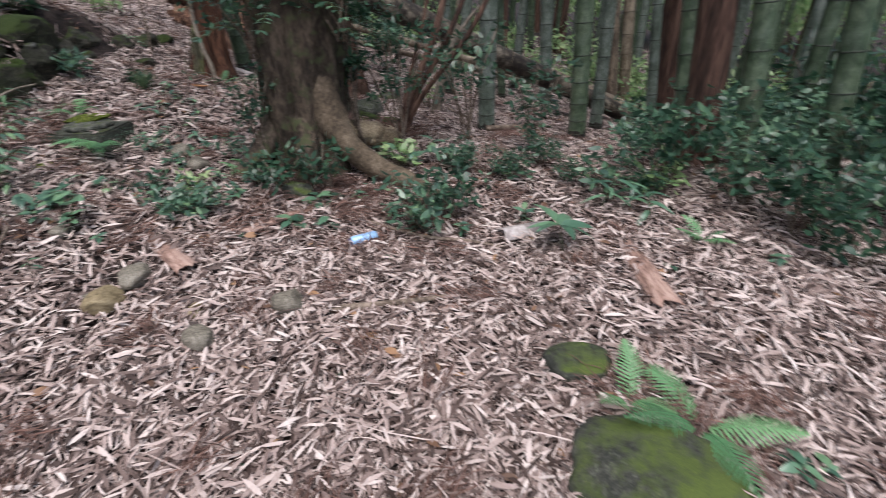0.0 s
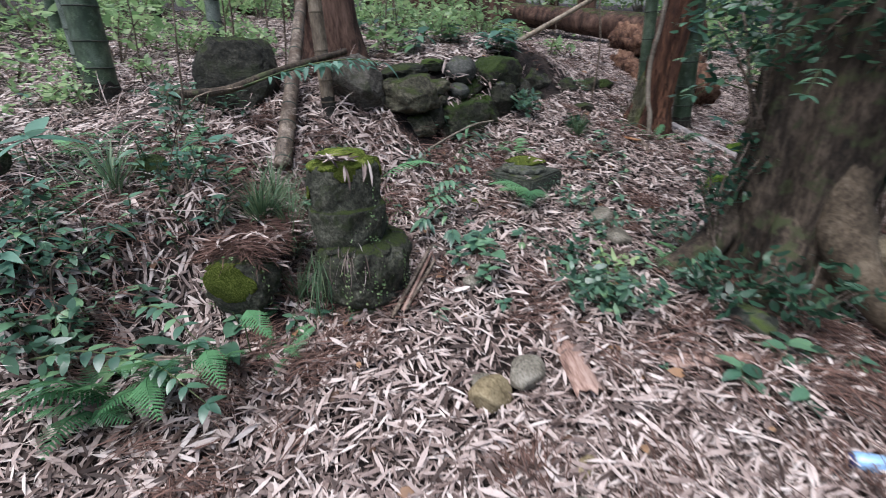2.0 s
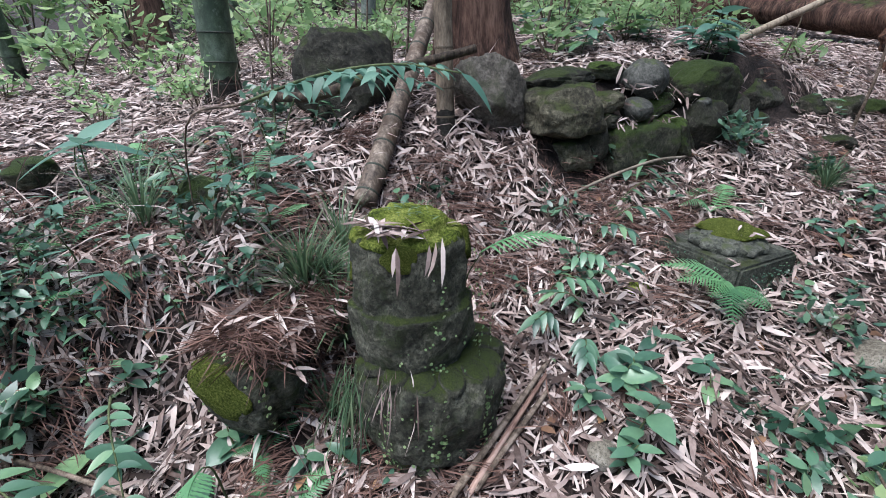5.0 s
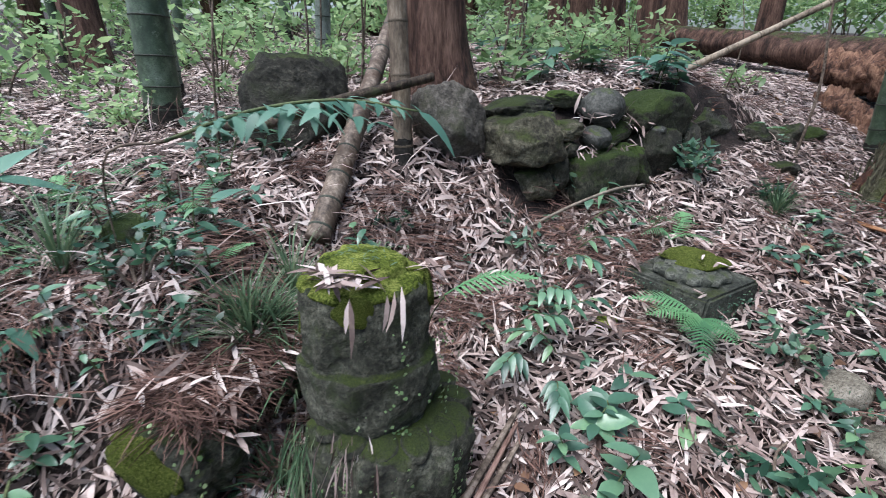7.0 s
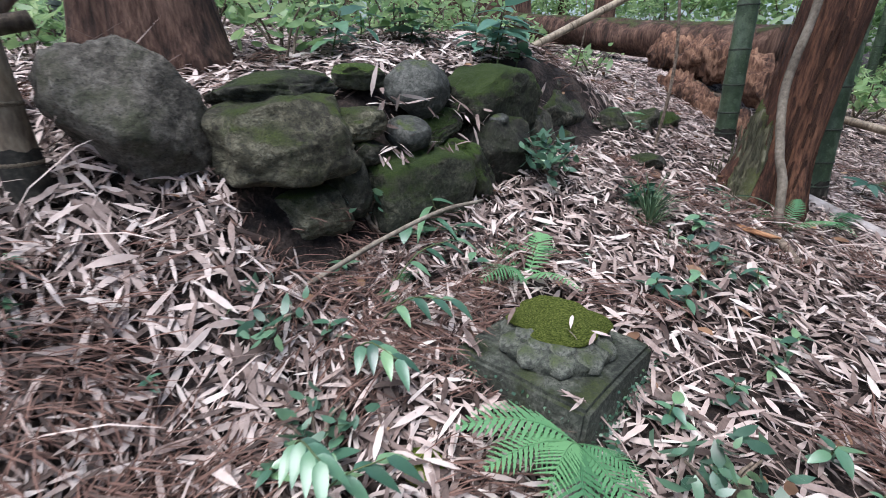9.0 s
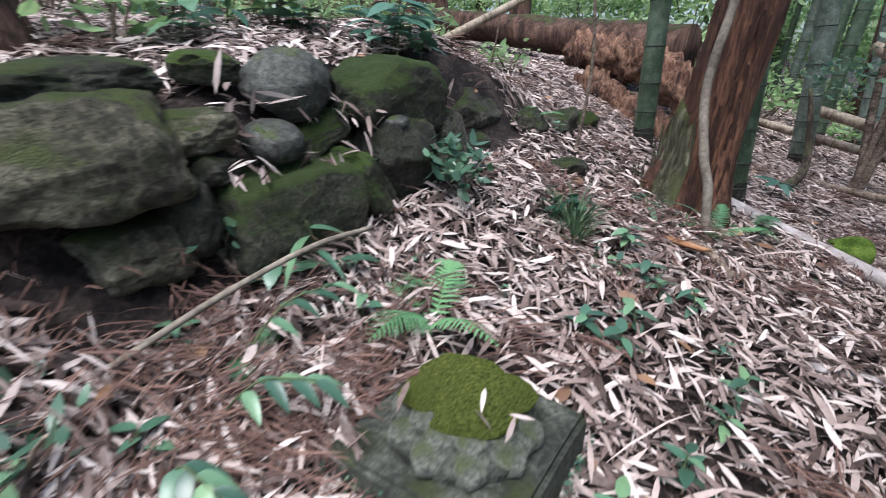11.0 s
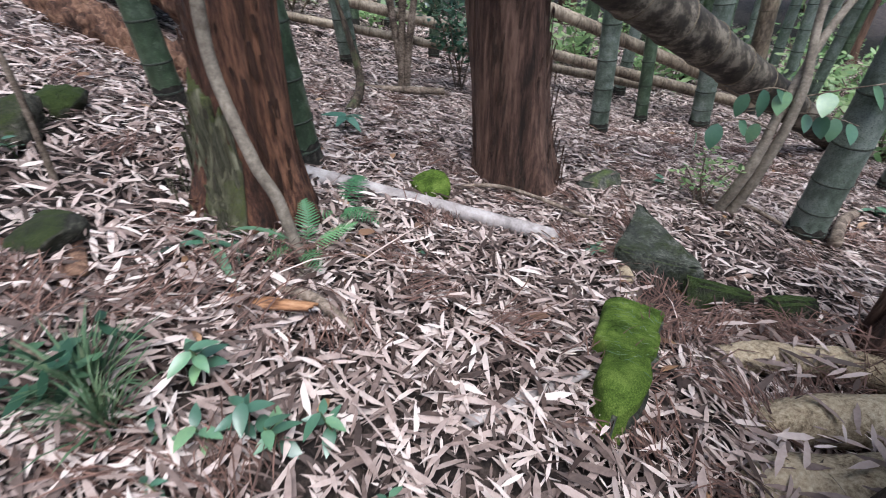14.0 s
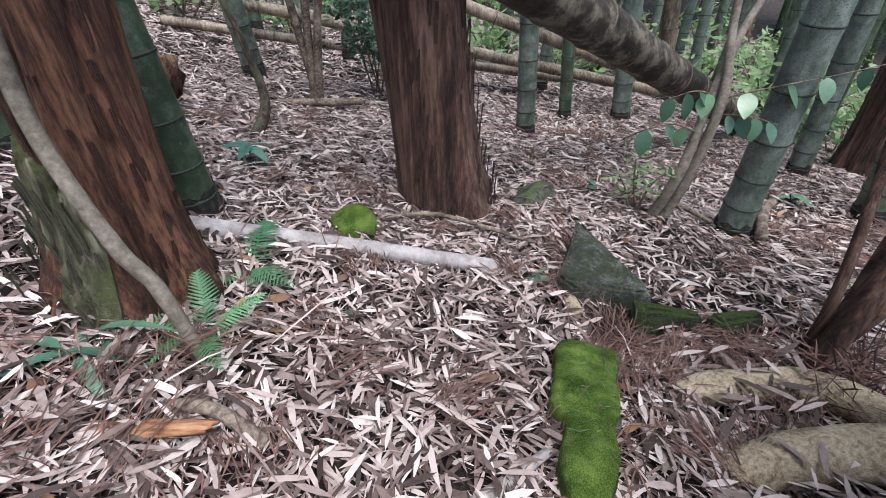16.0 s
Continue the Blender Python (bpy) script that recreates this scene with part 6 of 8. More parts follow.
seedling(-2.76, 2.71, size=0.80, leaves=6, blade=OVATE, height=0.06, seed=167)
seedling(-2.58, 2.79, size=0.80, leaves=6, blade=OVATE, height=0.07, seed=168)
seedling(-2.11, 3.05, size=0.80, leaves=6, blade=SMALL, height=0.08, seed=169)
seedling(-1.99, 3.00, size=0.80, leaves=6, blade=SMALL, height=0.08, seed=170)
seedling(-1.86, 2.81, size=0.90, leaves=7, blade=OVATE, height=0.1, seed=171)
seedling(-2.14, 2.04, size=0.90, leaves=5, blade=OVATE, height=0.08, seed=172)
seedling(-1.95, 2.35, size=0.70, leaves=5, blade=SMALL, height=0.05, seed=173)
seedling(-3.34, 3.26, size=0.90, leaves=6, blade=OVATE, height=0.08, seed=174)
seedling(-3.12, 3.06, size=0.90, leaves=6, blade=OVATE, height=0.08, seed=175)
seedling(-3.22, 2.62, size=0.80, leaves=6, blade=SMALL, height=0.08, seed=176)
seedling(-2.10, 3.48, size=0.80, leaves=8, blade=OVATE, height=0.08, seed=177)
seedling(-2.04, 3.29, size=0.80, leaves=8, blade=OVATE, height=0.08, seed=178)
seedling(-2.02, 3.75, size=0.90, leaves=8, blade=OVATE, height=0.1, seed=179)
seedling(-2.16, 4.12, size=0.90, leaves=8, blade=OVATE, height=0.1, seed=180)
seedling(-2.58, 2.46, size=0.60, leaves=5, blade=SMALL, height=0.05, seed=181)
seedling(-2.93, 2.54, size=0.80, leaves=6, blade=OVATE, height=0.08, seed=182)
seedling(-2.18, 3.98, size=0.80, leaves=6, blade=OVATE, height=0.08, seed=183)
seedling(-2.44, 3.79, size=0.60, leaves=5, blade=SMALL, height=0.05, seed=184)
seedling(-1.86, 3.57, size=0.90, leaves=8, blade=OVATE, height=0.1, seed=185)

# plants on the bank below the terrace
seedling(-3.28, 0.75, size=1, leaves=7, blade=OVATE, height=0.12, seed=186)
seedling(-3.31, 0.83, size=1, leaves=6, blade=OVATE, height=0.1, seed=187)
seedling(-3.23, 0.89, size=1, leaves=7, blade=OVATE, height=0.1, seed=188)
seedling(-3.06, 1.04, size=1, leaves=7, blade=OVATE, height=0.14, seed=189)
seedling(-3.55, 1.05, size=1, leaves=7, blade=SMALL, height=0.1, seed=190)
seedling(-3.60, 1.37, size=1.00, leaves=10, blade=SMALL, height=0.25, seed=191)
seedling(-3.35, 1.40, size=1, leaves=10, blade=SMALL, height=0.25, seed=192)
seedling(-3.28, 1.31, size=0.90, leaves=8, blade=SMALL, height=0.2, seed=193)
seedling(-2.63, 1.54, size=1, leaves=5, blade=OVATE, height=0.08, seed=194)
seedling(-2.57, 1.65, size=1, leaves=5, blade=OVATE, height=0.08, seed=195)
seedling(-2.78, 1.34, size=1, leaves=5, blade=OVATE, height=0.1, seed=196)
seedling(-2.81, 1.44, size=0.90, leaves=5, blade=STRAP, height=0.06, seed=197)
seedling(-3.40, 0.70, size=1, leaves=6, blade=OVATE, height=0.1, seed=198)
seedling(-3.17, 0.74, size=0.90, leaves=6, blade=SMALL, height=0.1, seed=199)
seedling(-5.58, 1.15, size=1.20, leaves=9, blade=OVATE, height=0.12, seed=200)
seedling(-5.50, 1.39, size=1.20, leaves=9, blade=OVATE, height=0.12, seed=201)
seedling(-4.07, 1.72, size=1.20, leaves=8, blade=OVATE, height=0.1, seed=202)
seedling(-3.52, 0.89, size=0.90, leaves=6, blade=SMALL, height=0.1, seed=203)
seedling(-3.18, 0.64, size=1, leaves=7, blade=OVATE, height=0.12, seed=204)
seedling(-3.13, 0.93, size=0.90, leaves=7, blade=SMALL, height=0.12, seed=205)
seedling(-2.46, 1.74, size=0.90, leaves=5, blade=SMALL, height=0.05, seed=206)
seedling(-2.61, 1.41, size=0.90, leaves=6, blade=SMALL, height=0.08, seed=207)
seedling(-4.08, 0.57, size=1, leaves=6, blade=OVATE, height=0.12, seed=208)
seedling(-3.83, 1.72, size=0.80, leaves=6, blade=SMALL, height=0.1, seed=209)
seedling(-3.52, 2.46, size=0.80, leaves=6, blade=SMALL, height=0.1, seed=210)
seedling(-3.9, 0.97, size=1.3, leaves=5, blade=PALM, height=0.16, seed=211, whorl=True, label="plant with large pale grey-green leaves on the bank")
seedling(-2.98, 0.68, size=1.20, leaves=9, blade=OVATE, height=0.2, seed=212, label="leafy shrublet with glossy oval leaves on the bank")
seedling(-2.87, 0.59, size=1.10, leaves=9, blade=OVATE, height=0.16, seed=215, label="leafy shrublet with glossy oval leaves on the bank")
seedling(-3.08, 0.82, size=1.10, leaves=8, blade=OVATE, height=0.14, seed=217, label="leafy shrublet with glossy oval leaves on the bank")
seedling(-3.06, 0.66, size=1.20, leaves=9, blade=OVATE, height=0.2, seed=220, label="leafy shrublet with glossy oval leaves on the bank")
seedling(-3.05, 1.11, size=1, leaves=8, blade=SMALL, height=0.14, seed=221, label="leafy shrublet with glossy oval leaves on the bank")
seedling(-2.91, 0.99, size=1.00, leaves=4, blade=BIG, height=0.12, seed=222, lean=0.6, label="plant with long dark strap leaves under the bank")
seedling(-2.71, 1.20, size=0.90, leaves=3, blade=BIG, height=0.08, seed=223, lean=0.6, label="plant with long dark strap leaves under the bank")

# plants round the old tree and the can
seedling(-1.74, 2.73, size=1, leaves=9, blade=OVATE, height=0.12, seed=224)
seedling(-1.55, 2.67, size=1.10, leaves=9, blade=OVATE, height=0.12, seed=225)
seedling(-1.54, 2.90, size=1, leaves=9, blade=OVATE, height=0.12, seed=226)
seedling(-1.74, 2.98, size=1, leaves=9, blade=OVATE, height=0.12, seed=227)
seedling(-1.92, 2.91, size=1, leaves=8, blade=OVATE, height=0.12, seed=228)
seedling(-1.88, 2.69, size=0.90, leaves=8, blade=SMALL, height=0.12, seed=229)
seedling(-1.56, 3.12, size=1, leaves=8, blade=OVATE, height=0.14, seed=230)
seedling(-1.40, 2.93, size=1, leaves=8, blade=OVATE, height=0.12, seed=231)
seedling(-2.37, 2.68, size=1.00, leaves=8, blade=BROAD, height=0.1, seed=233)
seedling(-2.32, 3.56, size=0.90, leaves=8, blade=OVATE, height=0.1, seed=234)
seedling(-2.22, 3.76, size=0.90, leaves=8, blade=OVATE, height=0.1, seed=235)
seedling(-2.38, 3.38, size=0.90, leaves=8, blade=SMALL, height=0.1, seed=236)
seedling(-1.87, 3.25, size=0.90, leaves=8, blade=OVATE, height=0.1, seed=237)
seedling(-1.32, 3.21, size=1, leaves=8, blade=BROAD, height=0.12, seed=238)
seedling(-0.77, 2.94, size=0.90, leaves=4, blade=BROAD, height=0.1, seed=239)
seedling(-1.20, 2.47, size=0.80, leaves=5, blade=SMALL, height=0.06, seed=240)
seedling(-0.94, 2.65, size=1, leaves=5, blade=BROAD, height=0.08, seed=241)
seedling(-0.71, 2.66, size=1, leaves=4, blade=BROAD, height=0.08, seed=242)
seedling(-0.29, 2.34, size=0.90, leaves=7, blade=SMALL, height=0.05, seed=243)
seedling(-1.32, 3.61, size=1, leaves=8, blade=OVATE, height=0.14, seed=244)
seedling(-1.14, 3.56, size=0.90, leaves=8, blade=SMALL, height=0.16, seed=245)
seedling(-0.98, 3.69, size=0.90, leaves=8, blade=SMALL, height=0.16, seed=246)
seedling(-1.95, 2.33, size=0.80, leaves=6, blade=OVATE, height=0.07, seed=247)
seedling(-2.28, 2.91, size=0.80, leaves=6, blade=OVATE, height=0.07, seed=248)
seedling(-1.67, 3.61, size=0.90, leaves=8, blade=OVATE, height=0.12, seed=249)
seedling(-1.88, 3.67, size=0.80, leaves=7, blade=SMALL, height=0.1, seed=250)
seedling(-0.42, 3.74, size=1.10, leaves=8, blade=BROAD, height=0.16, seed=251)
seedling(-0.22, 3.67, size=1.10, leaves=8, blade=BROAD, height=0.16, seed=252)
seedling(0.01, 3.83, size=1.20, leaves=8, blade=BROAD, height=0.18, seed=253)
seedling(-0.23, 3.00, size=1.10, leaves=9, blade=OVATE, height=0.18, seed=254)
seedling(-0.07, 2.92, size=1.10, leaves=9, blade=OVATE, height=0.18, seed=255)
seedling(0.09, 3.01, size=1.10, leaves=9, blade=OVATE, height=0.18, seed=256)
seedling(-0.13, 2.60, size=1, leaves=9, blade=OVATE, height=0.12, seed=257)
seedling(0.16, 2.62, size=1, leaves=9, blade=OVATE, height=0.12, seed=258)
seedling(-0.34, 2.81, size=1, leaves=8, blade=OVATE, height=0.12, seed=259)
seedling(-0.84, 2.88, size=0.90, leaves=6, blade=BROAD, height=0.1, seed=260)
seedling(-0.56, 3.02, size=0.90, leaves=8, blade=OVATE, height=0.1, seed=261)
seedling(0.59, 2.76, size=1.10, leaves=8, blade=OVATE, height=0.1, seed=262)
seedling(-0.30, 2.37, size=0.70, leaves=6, blade=SMALL, height=0.06, seed=263)
seedling(0.48, 3.59, size=1, leaves=8, blade=OVATE, height=0.1, seed=264)
seedling(0.70, 3.48, size=1, leaves=8, blade=OVATE, height=0.1, seed=265)
seedling(1.29, 2.17, size=0.80, leaves=5, blade=OVATE, height=0.05, seed=266)
seedling(-0.06, 1.43, size=0.60, leaves=5, blade=SMALL, height=0.04, seed=267)
seedling(1.24, 0.98, size=1, leaves=7, blade=OVATE, height=0.08, seed=268)
seedling(1.32, 0.96, size=1, leaves=6, blade=OVATE, height=0.06, seed=269)
seedling(1.88, 2.16, size=0.90, leaves=7, blade=OVATE, height=0.08, seed=270)
seedling(-0.45, 1.50, size=0.60, leaves=4, blade=SMALL, height=0.04, seed=271)
seedling(-0.75, 1.09, size=0.60, leaves=4, blade=SMALL, height=0.04, seed=272)
seedling(-2.36, 2.56, size=1, leaves=9, blade=OVATE, height=0.14, seed=273)
seedling(-2.14, 2.36, size=1, leaves=9, blade=OVATE, height=0.14, seed=274)
seedling(-2.35, 2.44, size=1, leaves=9, blade=OVATE, height=0.14, seed=275)
seedling(0.76, 2.38, size=1.10, leaves=7, blade=BIG, height=0.16, seed=276, whorl=True, label="plant with large dark drooping leaves")
seedling(1.33, 2.97, size=1.00, leaves=9, blade=STRAP, height=0.25, seed=277, label="bamboo sprout with long narrow leaves")
seedling(1.11, 2.88, size=1.00, leaves=9, blade=STRAP, height=0.25, seed=278, label="bamboo sprout with long narrow leaves")
seedling(1.40, 2.71, size=1.00, leaves=8, blade=STRAP, height=0.2, seed=279, label="bamboo sprout with long narrow leaves")

# scattered shoots on the bank
seedling(-3.65, 0.83, size=0.78, leaves=7, blade=LEAFLET, height=0.16, seed=280, label="small green shoot among dry stalks on the bank")
seedling(-6.74, 0.23, size=1.02, leaves=6, blade=SMALL, height=0.1, seed=281, label="small green shoot among dry stalks on the bank")
seedling(-3.37, 1.37, size=0.87, leaves=6, blade=SMALL, height=0.11, seed=282, label="small green shoot among dry stalks on the bank")
seedling(-3.26, 0.74, size=0.79, leaves=5, blade=OVATE, height=0.1, seed=283, label="small green shoot among dry stalks on the bank")
seedling(-4.39, 2.00, size=0.99, leaves=6, blade=LEAFLET, height=0.15, seed=284, label="small green shoot among dry stalks on the bank")
seedling(-3.49, 1.67, size=0.99, leaves=6, blade=LEAFLET, height=0.17, seed=285, label="small green shoot among dry stalks on the bank")
seedling(-3.16, 1.13, size=0.67, leaves=6, blade=OVATE, height=0.08, seed=286, label="small green shoot among dry stalks on the bank")
seedling(-4.28, 1.16, size=0.94, leaves=7, blade=SMALL, height=0.13, seed=287, label="small green shoot among dry stalks on the bank")
seedling(-3.26, 1.49, size=0.87, leaves=6, blade=SMALL, height=0.19, seed=288, label="small green shoot among dry stalks on the bank")
seedling(-3.13, 1.25, size=1.03, leaves=7, blade=SMALL, height=0.16, seed=289, label="small green shoot among dry stalks on the bank")
seedling(-3.62, 0.93, size=0.89, leaves=5, blade=SMALL, height=0.16, seed=290, label="small green shoot among dry stalks on the bank")
seedling(-3.69, 1.84, size=0.66, leaves=6, blade=LEAFLET, height=0.09, seed=291, label="small green shoot among dry stalks on the bank")
seedling(-3.55, 1.52, size=0.68, leaves=6, blade=LEAFLET, height=0.17, seed=292, label="small green shoot among dry stalks on the bank")
seedling(-4.64, 1.89, size=0.91, leaves=5, blade=LEAFLET, height=0.17, seed=293, label="small green shoot among dry stalks on the bank")
seedling(-3.25, 0.90, size=1.09, leaves=7, blade=SMALL, height=0.2, seed=294, label="small green shoot among dry stalks on the bank")
seedling(-5.83, 0.81, size=0.90, leaves=5, blade=SMALL, height=0.2, seed=295, label="small green shoot among dry stalks on the bank")
seedling(-4.56, 0.85, size=0.94, leaves=6, blade=SMALL, height=0.12, seed=296, label="small green shoot among dry stalks on the bank")
seedling(-3.29, 0.73, size=0.79, leaves=7, blade=LEAFLET, height=0.16, seed=297, label="small green shoot among dry stalks on the bank")
seedling(-3.45, 1.23, size=0.91, leaves=7, blade=SMALL, height=0.13, seed=298, label="small green shoot among dry stalks on the bank")
seedling(-4.06, 1.49, size=0.75, leaves=6, blade=SMALL, height=0.15, seed=299, label="small green shoot among dry stalks on the bank")
seedling(-4.09, 0.54, size=0.89, leaves=5, blade=LEAFLET, height=0.15, seed=300, label="small green shoot among dry stalks on the bank")
seedling(-5.23, 1.47, size=0.91, leaves=6, blade=SMALL, height=0.16, seed=301, label="small green shoot among dry stalks on the bank")
seedling(-3.36, 0.95, size=0.97, leaves=5, blade=OVATE, height=0.19, seed=302, label="small green shoot among dry stalks on the bank")
seedling(-4.27, 0.52, size=0.91, leaves=6, blade=SMALL, height=0.1, seed=303, label="small green shoot among dry stalks on the bank")
seedling(-3.35, 0.78, size=1.02, leaves=6, blade=SMALL, height=0.17, seed=304, label="small green shoot among dry stalks on the bank")
seedling(-3.33, 0.71, size=1.09, leaves=7, blade=SMALL, height=0.12, seed=305, label="small green shoot among dry stalks on the bank")
seedling(-3.32, 0.81, size=0.72, leaves=5, blade=LEAFLET, height=0.16, seed=306, label="small green shoot among dry stalks on the bank")
seedling(-3.60, 0.69, size=1.07, leaves=7, blade=SMALL, height=0.13, seed=307, label="small green shoot among dry stalks on the bank")
seedling(-4.07, 1.72, size=0.77, leaves=7, blade=SMALL, height=0.19, seed=308, label="small green shoot among dry stalks on the bank")
seedling(-4.54, 1.10, size=0.66, leaves=7, blade=SMALL, height=0.12, seed=309, label="small green shoot among dry stalks on the bank")
seedling(-3.25, 1.49, size=1.03, leaves=6, blade=OVATE, height=0.18, seed=310, label="small green shoot among dry stalks on the bank")
seedling(-5.38, 0.90, size=0.75, leaves=6, blade=LEAFLET, height=0.12, seed=311, label="small green shoot among dry stalks on the bank")
seedling(-3.83, 1.04, size=0.80, leaves=6, blade=SMALL, height=0.1, seed=312, label="small green shoot among dry stalks on the bank")
seedling(-3.25, 1.05, size=0.91, leaves=7, blade=LEAFLET, height=0.15, seed=313, label="small green shoot among dry stalks on the bank")
seedling(-3.08, 1.63, size=0.62, leaves=6, blade=SMALL, height=0.15, seed=314, label="small green shoot among dry stalks on the bank")
seedling(-3.05, 1.48, size=1.03, leaves=6, blade=OVATE, height=0.18, seed=315, label="small green shoot among dry stalks on the bank")
seedling(-3.28, 0.65, size=0.95, leaves=5, blade=LEAFLET, height=0.15, seed=316, label="small green shoot among dry stalks on the bank")
seedling(-3.41, 0.63, size=0.69, leaves=6, blade=SMALL, height=0.16, seed=317, label="small green shoot among dry stalks on the bank")
seedling(-3.78, 1.17, size=1.07, leaves=7, blade=OVATE, height=0.12, seed=318, label="small green shoot among dry stalks on the bank")
seedling(-3.28, 0.83, size=0.84, leaves=5, blade=SMALL, height=0.11, seed=319, label="small green shoot among dry stalks on the bank")
seedling(-3.28, 0.72, size=0.66, leaves=5, blade=SMALL, height=0.19, seed=320, label="small green shoot among dry stalks on the bank")
seedling(-3.11, 1.40, size=0.60, leaves=7, blade=LEAFLET, height=0.09, seed=321, label="small green shoot among dry stalks on the bank")
seedling(-4.55, 0.82, size=0.86, leaves=6, blade=OVATE, height=0.14, seed=322, label="small green shoot among dry stalks on the bank")
seedling(-5.16, 1.79, size=0.63, leaves=5, blade=OVATE, height=0.09, seed=323, label="small green shoot among dry stalks on the bank")
seedling(-3.24, 0.66, size=1.03, leaves=5, blade=LEAFLET, height=0.12, seed=324, label="small green shoot among dry stalks on the bank")
seedling(-4.11, 0.90, size=0.92, leaves=7, blade=SMALL, height=0.12, seed=325, label="small green shoot among dry stalks on the bank")
seedling(-4.92, 4.32, size=0.97, leaves=8, blade=OVATE, height=0.17, seed=326, label="leafy green shoot on the terrace above the wall")
seedling(-10.96, 8.33, size=1.01, leaves=7, blade=LEAFLET, height=0.16, seed=327, label="leafy green shoot on the terrace above the wall")
seedling(-6.96, 8.43, size=1.38, leaves=8, blade=LEAFLET, height=0.11, seed=328, label="leafy green shoot on the terrace above the wall")
seedling(-3.86, 4.55, size=1.09, leaves=8, blade=LEAFLET, height=0.15, seed=329, label="leafy green shoot on the terrace above the wall")
seedling(-4.33, 4.13, size=1.32, leaves=6, blade=LEAFLET, height=0.12, seed=330, label="leafy green shoot on the terrace above the wall")
seedling(-5.91, 4.63, size=1.10, leaves=8, blade=LEAFLET, height=0.11, seed=331, label="leafy green shoot on the terrace above the wall")
seedling(-3.71, 4.55, size=1.34, leaves=8, blade=LEAFLET, height=0.17, seed=332, label="leafy green shoot on the terrace above the wall")
seedling(-3.87, 4.84, size=0.96, leaves=8, blade=BROAD, height=0.1, seed=333, label="leafy green shoot on the terrace above the wall")
seedling(-4.22, 3.92, size=0.93, leaves=6, blade=BROAD, height=0.11, seed=334, label="leafy green shoot on the terrace above the wall")
seedling(-8.29, 11.19, size=0.91, leaves=6, blade=OVATE, height=0.18, seed=335, label="leafy green shoot on the terrace above the wall")
seedling(-3.78, 4.58, size=1.47, leaves=8, blade=LEAFLET, height=0.18, seed=336, label="leafy green shoot on the terrace above the wall")
seedling(-4.34, 3.83, size=1.21, leaves=8, blade=OVATE, height=0.11, seed=337, label="leafy green shoot on the terrace above the wall")
seedling(-3.67, 4.66, size=0.94, leaves=7, blade=BROAD, height=0.12, seed=338, label="leafy green shoot on the terrace above the wall")
seedling(-4.13, 3.80, size=1.29, leaves=7, blade=BROAD, height=0.17, seed=339, label="leafy green shoot on the terrace above the wall")
seedling(-6.99, 10.25, size=1.26, leaves=7, blade=BROAD, height=0.14, seed=340, label="leafy green shoot on the terrace above the wall")
seedling(-4.62, 4.01, size=1.48, leaves=7, blade=BROAD, height=0.2, seed=341, label="leafy green shoot on the terrace above the wall")
seedling(-4.16, 4.33, size=1.25, leaves=8, blade=BROAD, height=0.15, seed=342, label="leafy green shoot on the terrace above the wall")
seedling(-3.78, 4.50, size=0.99, leaves=6, blade=LEAFLET, height=0.17, seed=343, label="leafy green shoot on the terrace above the wall")
seedling(-5.63, 7.97, size=1.17, leaves=8, blade=OVATE, height=0.11, seed=344, label="leafy green shoot on the terrace above the wall")
seedling(-9.17, 10.54, size=1.21, leaves=6, blade=BROAD, height=0.15, seed=345, label="leafy green shoot on the terrace above the wall")
seedling(-3.77, 4.86, size=1.41, leaves=8, blade=BROAD, height=0.16, seed=346, label="leafy green shoot on the terrace above the wall")
seedling(-5.05, 4.54, size=0.91, leaves=7, blade=LEAFLET, height=0.12, seed=347, label="leafy green shoot on the terrace above the wall")
seedling(-8.39, 8.02, size=1.19, leaves=6, blade=LEAFLET, height=0.2, seed=348, label="leafy green shoot on the terrace above the wall")
seedling(-4.08, 4.40, size=1.18, leaves=8, blade=BROAD, height=0.1, seed=349, label="leafy green shoot on the terrace above the wall")
seedling(-9.35, 14.82, size=1.47, leaves=8, blade=OVATE, height=0.15, seed=350, label="leafy green shoot on the terrace above the wall")
seedling(-5.07, 4.47, size=1.33, leaves=8, blade=OVATE, height=0.2, seed=351, label="leafy green shoot on the terrace above the wall")

# grass
grass_tuft(-3.10, 1.68, height=0.28, n=110, seed=352)
grass_tuft(-3.16, 1.77, height=0.22, n=90, seed=353)
grass_tuft(-2.79, 4.53, height=0.16, n=70, seed=354)
grass_tuft(-2.83, 4.61, height=0.2, n=90, seed=355)
grass_tuft(-2.76, 1.64, height=0.18, n=60, seed=356)
grass_tuft(-3.12, 1.64, height=0.2, n=60, seed=357)

# ---- leaf sprays and shrubs that stand out ----
bush(-3.22, 4.36, 0.13, 0.25, 100, 0.07, 301, "glossy green bush growing out of the stone wall")
spray = thing("branch_plant", pose(-2.62, 1.6, 1.19), "long drooping spray of blue-green pointed leaflets reaching over the bank", "plant")
spine = bent([(-0.1, -0.07, -0.03), (0.1, 0.06, 0.04), (0.27, 0.17, 0.07), (0.39, 0.25, 0.06)], 12)
v, f = tube(spine, [0.004 - 0.0002 * i for i in range(13)], 6)
link_mesh("stem", v, f, STEM, spray)
spray_rnd = random.Random(12)
